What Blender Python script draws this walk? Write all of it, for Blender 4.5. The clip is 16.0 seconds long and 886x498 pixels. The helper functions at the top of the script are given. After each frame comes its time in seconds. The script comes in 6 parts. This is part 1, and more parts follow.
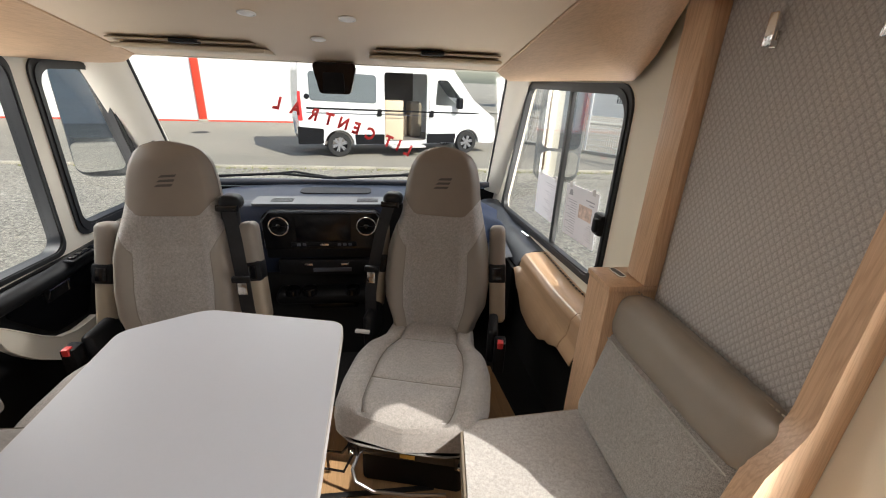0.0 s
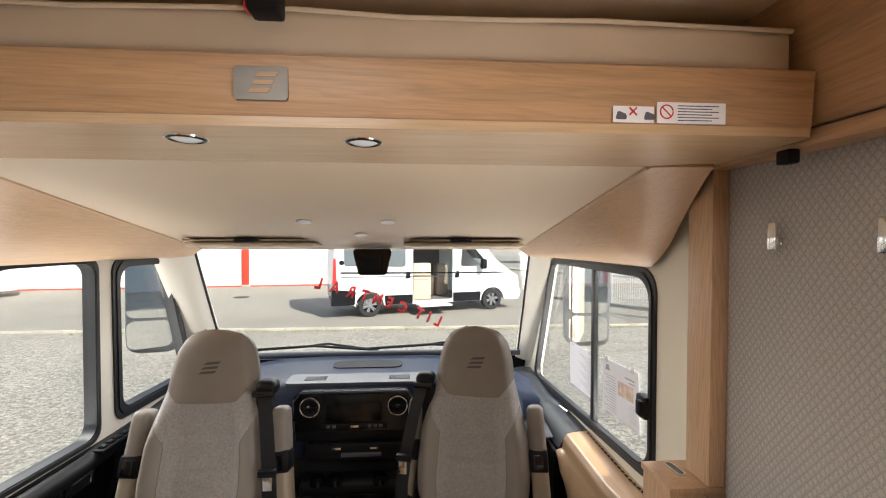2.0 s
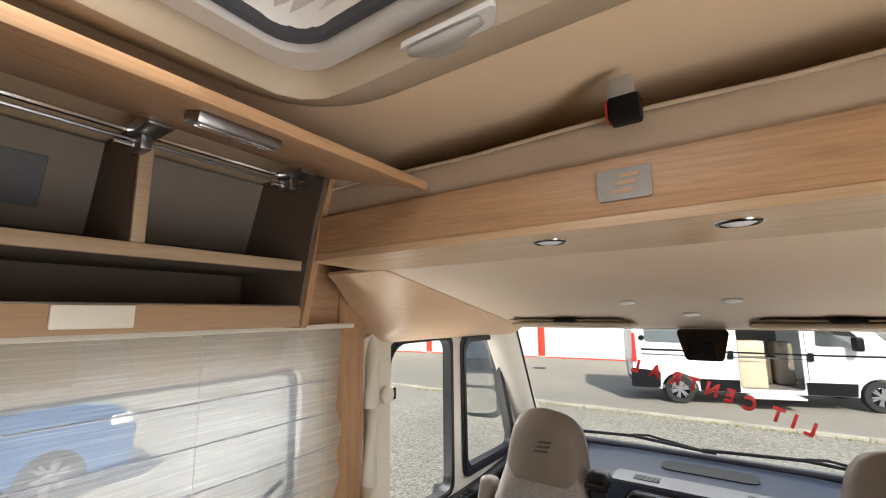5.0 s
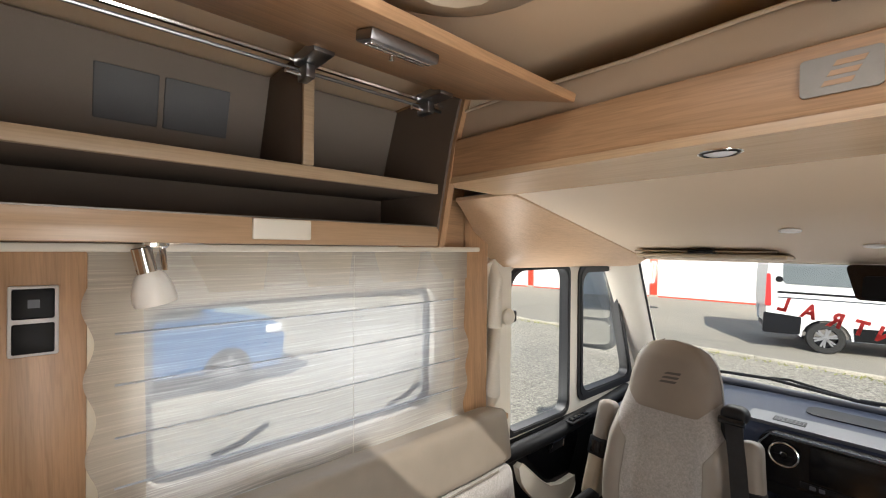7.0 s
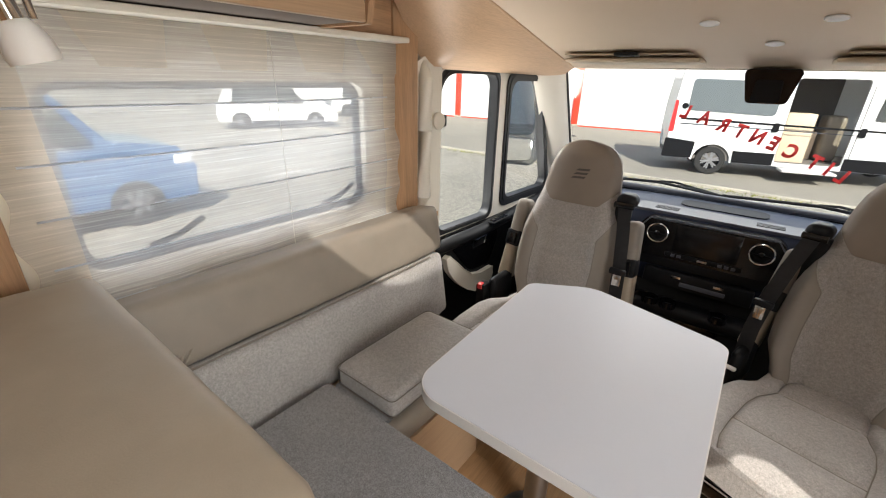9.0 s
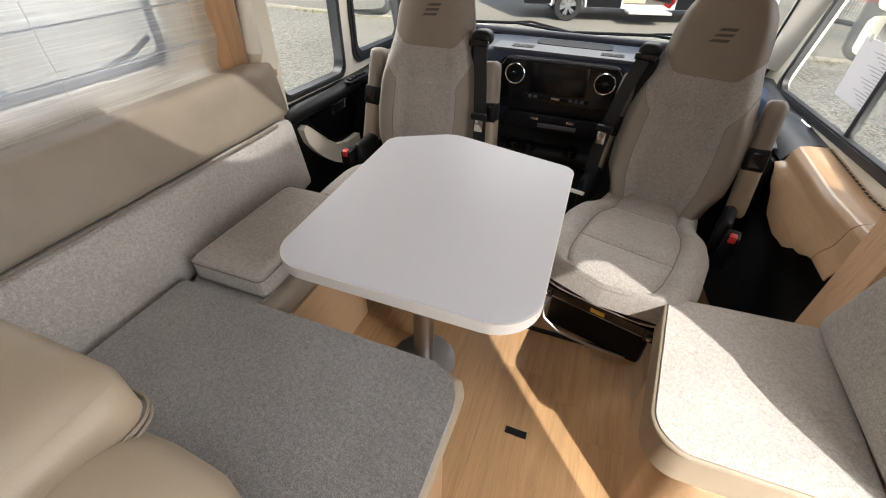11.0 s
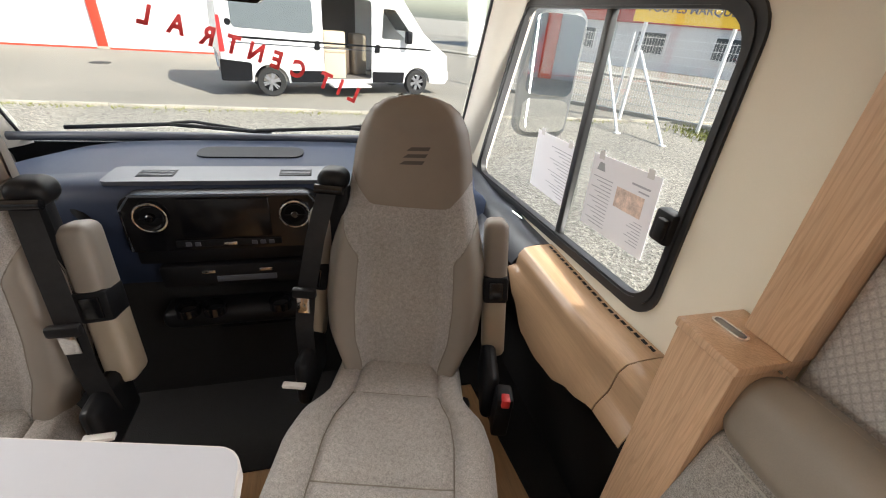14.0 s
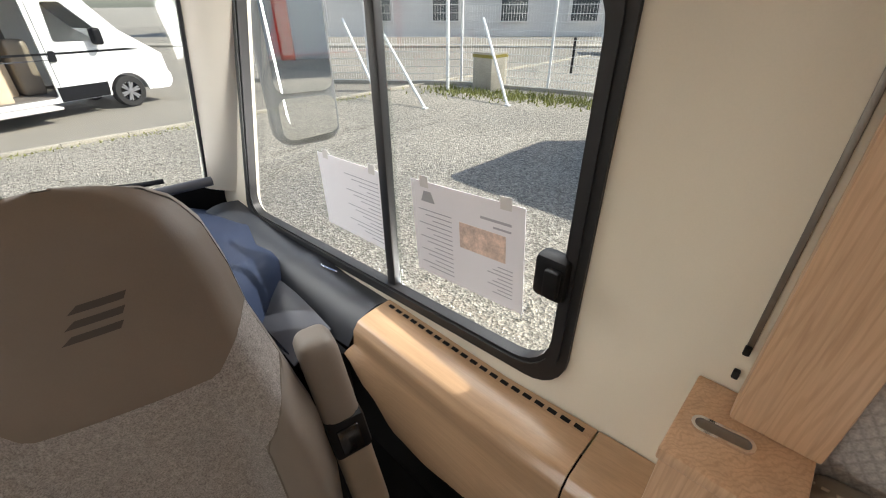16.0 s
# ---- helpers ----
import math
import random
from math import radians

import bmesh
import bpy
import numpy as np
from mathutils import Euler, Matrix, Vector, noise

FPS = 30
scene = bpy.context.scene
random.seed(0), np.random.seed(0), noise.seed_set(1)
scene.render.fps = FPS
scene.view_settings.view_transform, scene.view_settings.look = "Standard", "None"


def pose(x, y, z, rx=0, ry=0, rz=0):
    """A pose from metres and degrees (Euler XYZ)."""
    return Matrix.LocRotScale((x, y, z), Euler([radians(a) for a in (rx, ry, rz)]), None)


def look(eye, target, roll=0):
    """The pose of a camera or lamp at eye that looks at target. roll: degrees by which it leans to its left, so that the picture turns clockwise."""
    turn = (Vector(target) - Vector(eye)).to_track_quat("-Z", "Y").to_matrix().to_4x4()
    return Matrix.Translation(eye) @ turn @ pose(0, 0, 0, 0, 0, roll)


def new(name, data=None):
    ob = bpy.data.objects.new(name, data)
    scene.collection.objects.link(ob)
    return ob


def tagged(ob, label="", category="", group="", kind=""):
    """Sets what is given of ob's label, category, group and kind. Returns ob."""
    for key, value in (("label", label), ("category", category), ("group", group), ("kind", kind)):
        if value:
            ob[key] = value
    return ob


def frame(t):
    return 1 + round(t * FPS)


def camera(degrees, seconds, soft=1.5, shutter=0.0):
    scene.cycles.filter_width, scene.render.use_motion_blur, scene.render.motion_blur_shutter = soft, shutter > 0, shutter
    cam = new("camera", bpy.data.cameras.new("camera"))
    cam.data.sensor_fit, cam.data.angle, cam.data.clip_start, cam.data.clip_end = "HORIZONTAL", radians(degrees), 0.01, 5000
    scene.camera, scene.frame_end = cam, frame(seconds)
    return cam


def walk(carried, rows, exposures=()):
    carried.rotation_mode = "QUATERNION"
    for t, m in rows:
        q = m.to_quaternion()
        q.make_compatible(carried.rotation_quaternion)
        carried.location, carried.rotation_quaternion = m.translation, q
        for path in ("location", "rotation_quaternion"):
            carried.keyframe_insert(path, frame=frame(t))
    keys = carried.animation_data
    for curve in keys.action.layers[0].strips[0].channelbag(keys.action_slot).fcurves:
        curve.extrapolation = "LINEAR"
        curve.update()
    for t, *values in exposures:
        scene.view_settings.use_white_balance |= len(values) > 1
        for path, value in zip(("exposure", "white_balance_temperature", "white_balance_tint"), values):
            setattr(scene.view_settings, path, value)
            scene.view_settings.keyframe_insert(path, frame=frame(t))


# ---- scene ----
cam = camera(93.8, 16.0, soft=1.1)
PATH = [
    (0, (0.302, -1.387, 1.417), (0.56, 0.447, 0.663), 2.5),
    (0.5, (0.29, -1.387, 1.441), (0.545, 0.516, 0.881), 1.8),
    (1, (0.288, -1.395, 1.479), (0.53, 0.555, 1.106), 1.3),
    (1.5, (0.278, -1.4, 1.504), (0.488, 0.579, 1.31), 0.7),
    (2, (0.276, -1.408, 1.522), (0.41, 0.587, 1.481), 0.1),
    (2.5, (0.271, -1.415, 1.543), (0.273, 0.584, 1.621), -0.4),
    (3, (0.256, -1.422, 1.553), (0.064, 0.562, 1.716), -0.7),
    (3.5, (0.24, -1.423, 1.554), (-0.182, 0.52, 1.773), -0.7),
    (4, (0.223, -1.415, 1.557), (-0.445, 0.453, 1.812), -0.6),
    (4.5, (0.196, -1.423, 1.557), (-0.705, 0.34, 1.84), -0.5),
    (5, (0.159, -1.437, 1.563), (-0.956, 0.196, 1.867), -0.5),
    (5.2, (0.145, -1.438, 1.565), (-1.048, 0.137, 1.878), -0.4),
    (7.3, (0.097, -1.514, 1.514), (-1.394, -0.184, 1.419), -0.3),
    (7.5, (0.099, -1.522, 1.503), (-1.359, -0.164, 1.324), -0.1),
    (8, (0.1, -1.535, 1.471), (-1.254, -0.116, 1.084), 0.3),
    (8.5, (0.109, -1.549, 1.441), (-1.134, -0.094, 0.859), 0.9),
    (8.7, (0.114, -1.552, 1.43), (-1.083, -0.092, 0.771), 1.2),
    (10.8, (0.159, -1.512, 1.322), (-0.433, -0.053, 0.088), 1.5),
    (11, (0.178, -1.492, 1.323), (-0.345, -0.024, 0.069), 1.5),
    (11.5, (0.249, -1.396, 1.331), (-0.095, 0.107, 0.058), 1.8),
    (12, (0.32, -1.272, 1.343), (0.147, 0.265, 0.076), 2.3),
    (12.5, (0.328, -1.154, 1.325), (0.312, 0.401, 0.067), 3.3),
    (13, (0.314, -0.973, 1.312), (0.423, 0.609, 0.094), 4.8),
    (13.5, (0.305, -0.859, 1.341), (0.565, 0.793, 0.244), 4.5),
    (14, (0.322, -0.765, 1.339), (0.812, 0.912, 0.366), 5.2),
    (14.5, (0.382, -0.622, 1.336), (1.155, 0.977, 0.416), 4.8),
    (15, (0.488, -0.493, 1.336), (1.519, 0.929, 0.379), 3.1),
    (15.5, (0.535, -0.415, 1.333), (1.693, 0.878, 0.34), 1.2),
    (16, (0.528, -0.327, 1.343), (1.76, 0.873, 0.323), -0.3),
]
walk(cam, [(t, look(eye, target, roll)) for t, eye, target, roll in PATH], [(0.0, 0.44), (1.0, 0.62), (2.0, 0.76), (3.5, 0.66), (5.0, 0.50), (8.0, 0.62), (12.0, 0.64), (13.5, 0.80), (14.5, 0.86), (15.2, 0.76), (16.0, 0.56)])

# ---- world, sun, light ----
SUN_EL, SUN_AZ = radians(41), math.atan2(-0.746, 0.666)      # towards the sun, from the rear right
world = bpy.data.worlds.new("sky")
scene.world = world
world.use_nodes = True
wn = world.node_tree
sky = wn.nodes.new("ShaderNodeTexSky")
sky.sky_type, sky.sun_disc = "NISHITA", False
sky.sun_elevation, sky.sun_rotation = SUN_EL, math.pi / 2 - SUN_AZ
sky.air_density, sky.dust_density, sky.ozone_density = 1.0, 1.6, 1.0
wn.links.new(sky.outputs["Color"], wn.nodes["Background"].inputs["Color"])
wn.nodes["Background"].inputs["Strength"].default_value = 0.15
sun = new("sun", bpy.data.lights.new("sun", "SUN"))
sun.data.energy, sun.data.angle, sun.data.color = 5.0, radians(0.55), (1.0, 0.95, 0.87)
sv = Vector((math.cos(SUN_EL) * math.cos(SUN_AZ), math.cos(SUN_EL) * math.sin(SUN_AZ), math.sin(SUN_EL)))
sun.matrix_world = look(sv * 30, (0, 0, 0))


def opening_light(name, eye, target, sx, sy, watts, tint=(1.0, 0.97, 0.935)):
    """Sky light entering by an opening."""
    lamp = new(name, bpy.data.lights.new(name, "AREA"))
    lamp.data.shape, lamp.data.size, lamp.data.size_y, lamp.data.energy, lamp.data.color = "RECTANGLE", sx, sy, watts, tint
    lamp.matrix_world = look(eye, target)
    return lamp


opening_light("light_doorway", (1.30, -1.50, 1.0), (0.0, -1.40, 0.95), 0.6, 1.6, 21)
opening_light("light_roof_window", (-0.02, -1.56, 2.0), (-0.02, -1.56, 0.0), 0.62, 0.34, 4.5)
opening_light("light_windscreen", (0.0, 1.75, 1.78), (0.0, 0.2, 0.9), 1.8, 0.6, 26)
opening_light("light_cab_window", (1.5, 0.45, 1.80), (0.4, 0.3, 0.8), 0.6, 1.0, 15)
opening_light("light_driver_window", (-1.55, 0.4, 1.82), (0.7, -0.2, 1.0), 0.6, 1.0, 42)
# sunlit ground throws light up through the windows
opening_light("light_from_forecourt", (0.0, 1.68, 0.54), (0.0, 0.3, 1.7), 1.6, 0.16, 15)
opening_light("light_from_gravel", (1.22, 0.45, 0.48), (-0.5, 0.3, 1.7), 0.8, 0.16, 12)
opening_light("light_from_yard", (-1.28, 0.3, 0.42), (0.6, 0.3, 1.7), 0.8, 0.2, 14)
opening_light("light_from_ground", (-1.30, -0.95, 0.52), (1.0, -0.8, 1.5), 0.9, 0.2, 15, (0.96, 0.98, 1.0))


# ---- materials ----
def nodes_of(name):
    m = bpy.data.materials.new(name)
    m.use_nodes = True
    nt = m.node_tree
    return m, nt, nt.nodes["Principled BSDF"]


def add(nt, kind, **values):
    n = nt.nodes.new(kind)
    for k, v in values.items():
        n.inputs[k.replace("_", " ")].default_value = v
    return n


def coords(nt, scale=(1, 1, 1), rot=(0, 0, 0), random_shift=False):
    tc, mp = nt.nodes.new("ShaderNodeTexCoord"), nt.nodes.new("ShaderNodeMapping")
    mp.inputs["Scale"].default_value, mp.inputs["Rotation"].default_value = scale, rot
    nt.links.new(tc.outputs["Object"], mp.inputs["Vector"])
    if random_shift:
        oi = nt.nodes.new("ShaderNodeObjectInfo")
        mul = nt.nodes.new("ShaderNodeMath")
        mul.operation = "MULTIPLY"
        mul.inputs[1].default_value = 37.0
        comb = nt.nodes.new("ShaderNodeCombineXYZ")
        nt.links.new(oi.outputs["Random"], mul.inputs[0])
        for s in "XYZ":
            nt.links.new(mul.outputs[0], comb.inputs[s])
        nt.links.new(comb.outputs[0], mp.inputs["Location"])
    return mp.outputs["Vector"]


def ramp(nt, fac, stops):
    r = nt.nodes.new("ShaderNodeValToRGB")
    while len(r.color_ramp.elements) < len(stops):
        r.color_ramp.elements.new(0.5)
    for e, (p, c) in zip(r.color_ramp.elements, stops):
        e.position, e.color = p, (*c, 1)
    nt.links.new(fac, r.inputs["Fac"])
    return r.outputs["Color"]


def mixc(nt, fac, a, b, mode="MIX"):
    m = nt.nodes.new("ShaderNodeMix")
    m.data_type, m.blend_type = "RGBA", mode
    for sock, v in ((m.inputs["Factor"], fac), (m.inputs["A"], a), (m.inputs["B"], b)):
        if isinstance(v, bpy.types.NodeSocket):
            nt.links.new(v, sock)
        elif isinstance(v, (int, float)):
            sock.default_value = v
        else:
            sock.default_value = (*v, 1)
    for o in m.outputs:
        if o.type == "RGBA":
            return o


def bump(nt, bsdf, height, strength=0.3, distance=0.002):
    b = nt.nodes.new("ShaderNodeBump")
    b.inputs["Strength"].default_value, b.inputs["Distance"].default_value = strength, distance
    nt.links.new(height, b.inputs["Height"])
    nt.links.new(b.outputs["Normal"], bsdf.inputs["Normal"])


def shade(c, k):
    return tuple(min(1, max(0, v * k)) for v in c)


def wood(name, base, axis="x", rough=0.38, contrast=0.25, ring=1.0, per_object=False, figure=0.0):
    """Oak-like laminate: long grain streaks along one axis, cathedral waves, fine pores."""
    m, nt, b = nodes_of(name)
    k = "xyz".index(axis)
    s = [22.0, 22.0, 22.0]
    s[k] = 1.3
    v = coords(nt, tuple(s), random_shift=per_object)
    n1 = add(nt, "ShaderNodeTexNoise", Scale=1.6 * ring, Detail=6, Roughness=0.62, Distortion=0.7)
    nt.links.new(v, n1.inputs["Vector"])
    s2 = [150.0, 150.0, 150.0]
    s2[k] = 4.0
    v2 = coords(nt, tuple(s2), random_shift=per_object)
    n2 = add(nt, "ShaderNodeTexNoise", Scale=2.0, Detail=3, Roughness=0.6)
    nt.links.new(v2, n2.inputs["Vector"])
    c1 = ramp(nt, n1.outputs["Fac"], [(0.28, shade(base, 1 - contrast)), (0.5, base), (0.72, shade(base, 1 + contrast * 0.55))])
    c2 = ramp(nt, n2.outputs["Fac"], [(0.35, shade((1, 1, 1), 0.84)), (0.6, (1, 1, 1))])
    col = mixc(nt, 0.75, c1, c2, "MULTIPLY")
    if figure:
        s3 = [1.0, 1.0, 1.0]
        s3[k] = 0.07
        v3 = coords(nt, tuple(s3), random_shift=per_object)
        w3 = add(nt, "ShaderNodeTexWave", Scale=62.0, Distortion=14.0, Detail=3.0, Detail_Scale=0.8)
        w3.wave_type, w3.bands_direction = "BANDS", "DIAGONAL"
        nt.links.new(v3, w3.inputs["Vector"])
        c4 = ramp(nt, w3.outputs["Fac"], [(0.05, (1 - figure, 1 - figure * 1.15, 1 - figure * 1.3)), (0.45, (1, 1, 1))])
        col = mixc(nt, 1.0, col, c4, "MULTIPLY")
    if per_object:
        oi = nt.nodes.new("ShaderNodeObjectInfo")
        c3 = ramp(nt, oi.outputs["Random"], [(0.0, (0.92, 0.91, 0.89)), (1.0, (1.05, 1.04, 1.03))])
        col = mixc(nt, 1.0, col, c3, "MULTIPLY")
    nt.links.new(col, b.inputs["Base Color"])
    b.inputs["Roughness"].default_value = rough
    bump(nt, b, n2.outputs["Fac"], 0.12, 0.0006)
    return m


def surface(name, base, rough=0.5, vary=0.08, scale=6.0, grain=300.0, relief=0.1, depth=0.0006, metal=0.0, coat=0.0, spec=0.5):
    """Plastic, leather, paint or metal with blotches at one scale and grain at another."""
    m, nt, b = nodes_of(name)
    v = coords(nt)
    n1 = add(nt, "ShaderNodeTexNoise", Scale=scale, Detail=4, Roughness=0.55)
    n2 = add(nt, "ShaderNodeTexNoise", Scale=grain, Detail=3, Roughness=0.6)
    for n in (n1, n2):
        nt.links.new(v, n.inputs["Vector"])
    c = ramp(nt, n1.outputs["Fac"], [(0.3, shade(base, 1 - vary)), (0.7, shade(base, 1 + vary))])
    c2 = ramp(nt, n2.outputs["Fac"], [(0.3, shade((1, 1, 1), 1 - vary)), (0.7, (1, 1, 1))])
    nt.links.new(mixc(nt, 0.8, c, c2, "MULTIPLY"), b.inputs["Base Color"])
    b.inputs["Roughness"].default_value, b.inputs["Metallic"].default_value = rough, metal
    b.inputs["Coat Weight"].default_value = coat
    b.inputs["Specular IOR Level"].default_value = spec
    bump(nt, b, n2.outputs["Fac"], relief, depth)
    return m


def cloth(name, base, dark=0.55, light=1.3, fleck=420.0, depth=0.0012):
    """Melange upholstery: speckled yarns over a woven relief."""
    m, nt, b = nodes_of(name)
    v = coords(nt, (1, 1, 1), (0.4, 0.3, 0.5))
    n1 = add(nt, "ShaderNodeTexNoise", Scale=fleck, Detail=2, Roughness=0.7)
    n2 = add(nt, "ShaderNodeTexNoise", Scale=fleck * 0.28, Detail=3, Roughness=0.6)
    n3 = add(nt, "ShaderNodeTexNoise", Scale=5.0, Detail=3)
    for n in (n1, n2, n3):
        nt.links.new(v, n.inputs["Vector"])
    c1 = ramp(nt, n1.outputs["Fac"], [(0.34, shade(base, dark)), (0.5, base), (0.68, shade(base, light))])
    c2 = ramp(nt, n2.outputs["Fac"], [(0.35, (0.84, 0.84, 0.84)), (0.65, (1.08, 1.08, 1.08))])
    c3 = ramp(nt, n3.outputs["Fac"], [(0.3, (0.92, 0.92, 0.92)), (0.7, (1.05, 1.05, 1.05))])
    nt.links.new(mixc(nt, 1.0, mixc(nt, 1.0, c1, c2, "MULTIPLY"), c3, "MULTIPLY"), b.inputs["Base Color"])
    b.inputs["Roughness"].default_value = 0.92
    b.inputs["Sheen Weight"].default_value = 0.25
    b.inputs["Specular IOR Level"].default_value = 0.2
    bump(nt, b, n1.outputs["Fac"], 0.6, depth)
    return m


def quilt(name, base):
    """Wall fabric embossed with small diamonds."""
    m, nt, b = nodes_of(name)
    v = coords(nt)
    hs = []
    for sgn in (1, -1):
        w = add(nt, "ShaderNodeTexWave", Scale=24.0, Distortion=0.0)
        mp = nt.nodes.new("ShaderNodeMapping")
        mp.inputs["Rotation"].default_value = (sgn * 0.62, 0, 0)
        w.wave_type, w.bands_direction = "BANDS", "Y"
        nt.links.new(v, mp.inputs["Vector"])
        nt.links.new(mp.outputs["Vector"], w.inputs["Vector"])
        hs.append(w.outputs["Fac"])
    mul = nt.nodes.new("ShaderNodeMath")
    mul.operation = "MINIMUM"
    nt.links.new(hs[0], mul.inputs[0]), nt.links.new(hs[1], mul.inputs[1])
    n1 = add(nt, "ShaderNodeTexNoise", Scale=330.0, Detail=2)
    nt.links.new(v, n1.inputs["Vector"])
    c1 = ramp(nt, mul.outputs[0], [(0.0, shade(base, 0.80)), (0.2, shade(base, 0.97)), (1.0, shade(base, 1.06))])
    c2 = ramp(nt, n1.outputs["Fac"], [(0.3, (0.8, 0.8, 0.8)), (0.7, (1.1, 1.1, 1.1))])
    nt.links.new(mixc(nt, 1.0, c1, c2, "MULTIPLY"), b.inputs["Base Color"])
    b.inputs["Roughness"].default_value = 0.95
    bump(nt, b, mul.outputs[0], 0.5, 0.0016)
    return m


def pane_material(name, tint=(1, 1, 1), gloss=0.9):
    m = bpy.data.materials.new(name)
    m.use_nodes = True
    nt = m.node_tree
    nt.nodes.remove(nt.nodes["Principled BSDF"])
    t, g, mx, lw = (nt.nodes.new(k) for k in ("ShaderNodeBsdfTransparent", "ShaderNodeBsdfGlossy", "ShaderNodeMixShader", "ShaderNodeLayerWeight"))
    t.inputs["Color"].default_value = (*tint, 1)
    g.inputs["Roughness"].default_value = 0.02
    g.inputs["Color"].default_value = (gloss, gloss, gloss, 1)
    pw_, ma = nt.nodes.new("ShaderNodeMath"), nt.nodes.new("ShaderNodeMath")
    pw_.operation, ma.operation = "POWER", "MULTIPLY_ADD"
    lw.inputs["Blend"].default_value = 0.5
    pw_.inputs[1].default_value = 4.0
    ma.inputs[1].default_value, ma.inputs[2].default_value = 0.6, 0.025
    nt.links.new(lw.outputs["Facing"], pw_.inputs[0])
    nt.links.new(pw_.outputs[0], ma.inputs[0])
    nt.links.new(ma.outputs[0], mx.inputs[0])
    nt.links.new(t.outputs[0], mx.inputs[1]), nt.links.new(g.outputs[0], mx.inputs[2])
    nt.links.new(mx.outputs[0], nt.nodes["Material Output"].inputs["Surface"])
    return m


def sheer_material(name, base, open_share=0.55):
    """Slubby see-through curtain: streaks of thicker yarn running sideways."""
    m = bpy.data.materials.new(name)
    m.use_nodes = True
    nt = m.node_tree
    nt.nodes.remove(nt.nodes["Principled BSDF"])
    v = coords(nt, (1, 2.0, 160))
    n1 = add(nt, "ShaderNodeTexNoise", Scale=1.6, Detail=5, Roughness=0.75)
    nt.links.new(v, n1.inputs["Vector"])
    t, d, tr = (nt.nodes.new(k) for k in ("ShaderNodeBsdfTransparent", "ShaderNodeBsdfDiffuse", "ShaderNodeBsdfTranslucent"))
    d.inputs["Color"].default_value = tr.inputs["Color"].default_value = (*base, 1)
    m1, m2 = nt.nodes.new("ShaderNodeMixShader"), nt.nodes.new("ShaderNodeMixShader")
    m1.inputs[0].default_value = 0.5
    nt.links.new(d.outputs[0], m1.inputs[1]), nt.links.new(tr.outputs[0], m1.inputs[2])
    fac = ramp(nt, n1.outputs["Fac"], [(0.32, (1 - open_share - 0.12,) * 3), (0.55, (1 - open_share,) * 3), (0.74, (min(1, 1 - open_share + 0.36),) * 3)])
    nt.links.new(fac, m2.inputs[0])
    nt.links.new(t.outputs[0], m2.inputs[1]), nt.links.new(m1.outputs[0], m2.inputs[2])
    nt.links.new(m2.outputs[0], nt.nodes["Material Output"].inputs["Surface"])
    return m


def glow(name, color, strength):
    m, nt, b = nodes_of(name)
    b.inputs["Base Color"].default_value = (*color, 1)
    b.inputs["Emission Color"].default_value, b.inputs["Emission Strength"].default_value = (*color, 1), strength
    return m


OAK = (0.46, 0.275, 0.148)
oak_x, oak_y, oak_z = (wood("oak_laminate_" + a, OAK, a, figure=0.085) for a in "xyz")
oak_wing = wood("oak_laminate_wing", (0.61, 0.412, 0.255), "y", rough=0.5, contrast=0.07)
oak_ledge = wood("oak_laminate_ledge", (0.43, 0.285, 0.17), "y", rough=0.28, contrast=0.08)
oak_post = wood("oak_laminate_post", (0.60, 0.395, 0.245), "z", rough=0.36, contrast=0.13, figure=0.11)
floor_wood = wood("vinyl_plank", (0.45, 0.28, 0.145), "y", rough=0.36, contrast=0.22, per_object=True, figure=0.05)
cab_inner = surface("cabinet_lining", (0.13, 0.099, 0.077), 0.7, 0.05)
cab_edge = wood("cabinet_edge", (0.46, 0.345, 0.225), "y", rough=0.45, contrast=0.1)
cream = surface("cream_wall_vinyl", (0.77, 0.71, 0.58), 0.55, 0.03, 3.0, 420, 0.15)
cream_plastic = surface("cream_plastic", (0.72, 0.675, 0.58), 0.42, 0.02, 5.0, 500, 0.06)
ceiling_mat = surface("ceiling_fleece", (0.73, 0.565, 0.39), 0.85, 0.03, 2.5, 600, 0.3)
panel_mat = surface("bed_underside_vinyl", (0.70, 0.565, 0.42), 0.6, 0.02, 2.0, 500, 0.1)
mattress_mat = surface("mattress_cover", (0.50, 0.40, 0.30), 0.8, 0.05, 8, 500, 0.3)
leather = surface("taupe_leather", (0.235, 0.20, 0.16), 0.5, 0.06, 9, 420, 0.3, 0.0008)
leather_lt = surface("beige_leather", (0.29, 0.24, 0.18), 0.48, 0.06, 9, 420, 0.3, 0.0008)
leather_seat = surface("seat_leather", (0.205, 0.178, 0.15), 0.55, 0.05, 9, 420, 0.25, 0.0006)
leather_head = surface("headrest_leather", (0.170, 0.138, 0.108), 0.55, 0.05, 9, 420, 0.2, 0.0006)
logo_mat = surface("embroidery", (0.06, 0.05, 0.042), 0.7, 0.05)
fabric = cloth("seat_fabric", (0.315, 0.293, 0.274), 0.66, 1.26)
seam_mat = surface("seam_thread", (0.17, 0.15, 0.125), 0.8, 0.05)
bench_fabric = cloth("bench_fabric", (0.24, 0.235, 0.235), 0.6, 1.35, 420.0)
# Side seat cloth brightened in colour for strong sun; its back cloth raised too.
sunlit_seat_fabric = cloth("sunlit_seat_fabric", (0.43, 0.41, 0.385), 0.7, 1.22, 420.0)
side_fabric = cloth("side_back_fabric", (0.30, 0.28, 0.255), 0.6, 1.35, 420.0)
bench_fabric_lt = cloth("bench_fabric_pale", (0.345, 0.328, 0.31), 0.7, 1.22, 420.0)
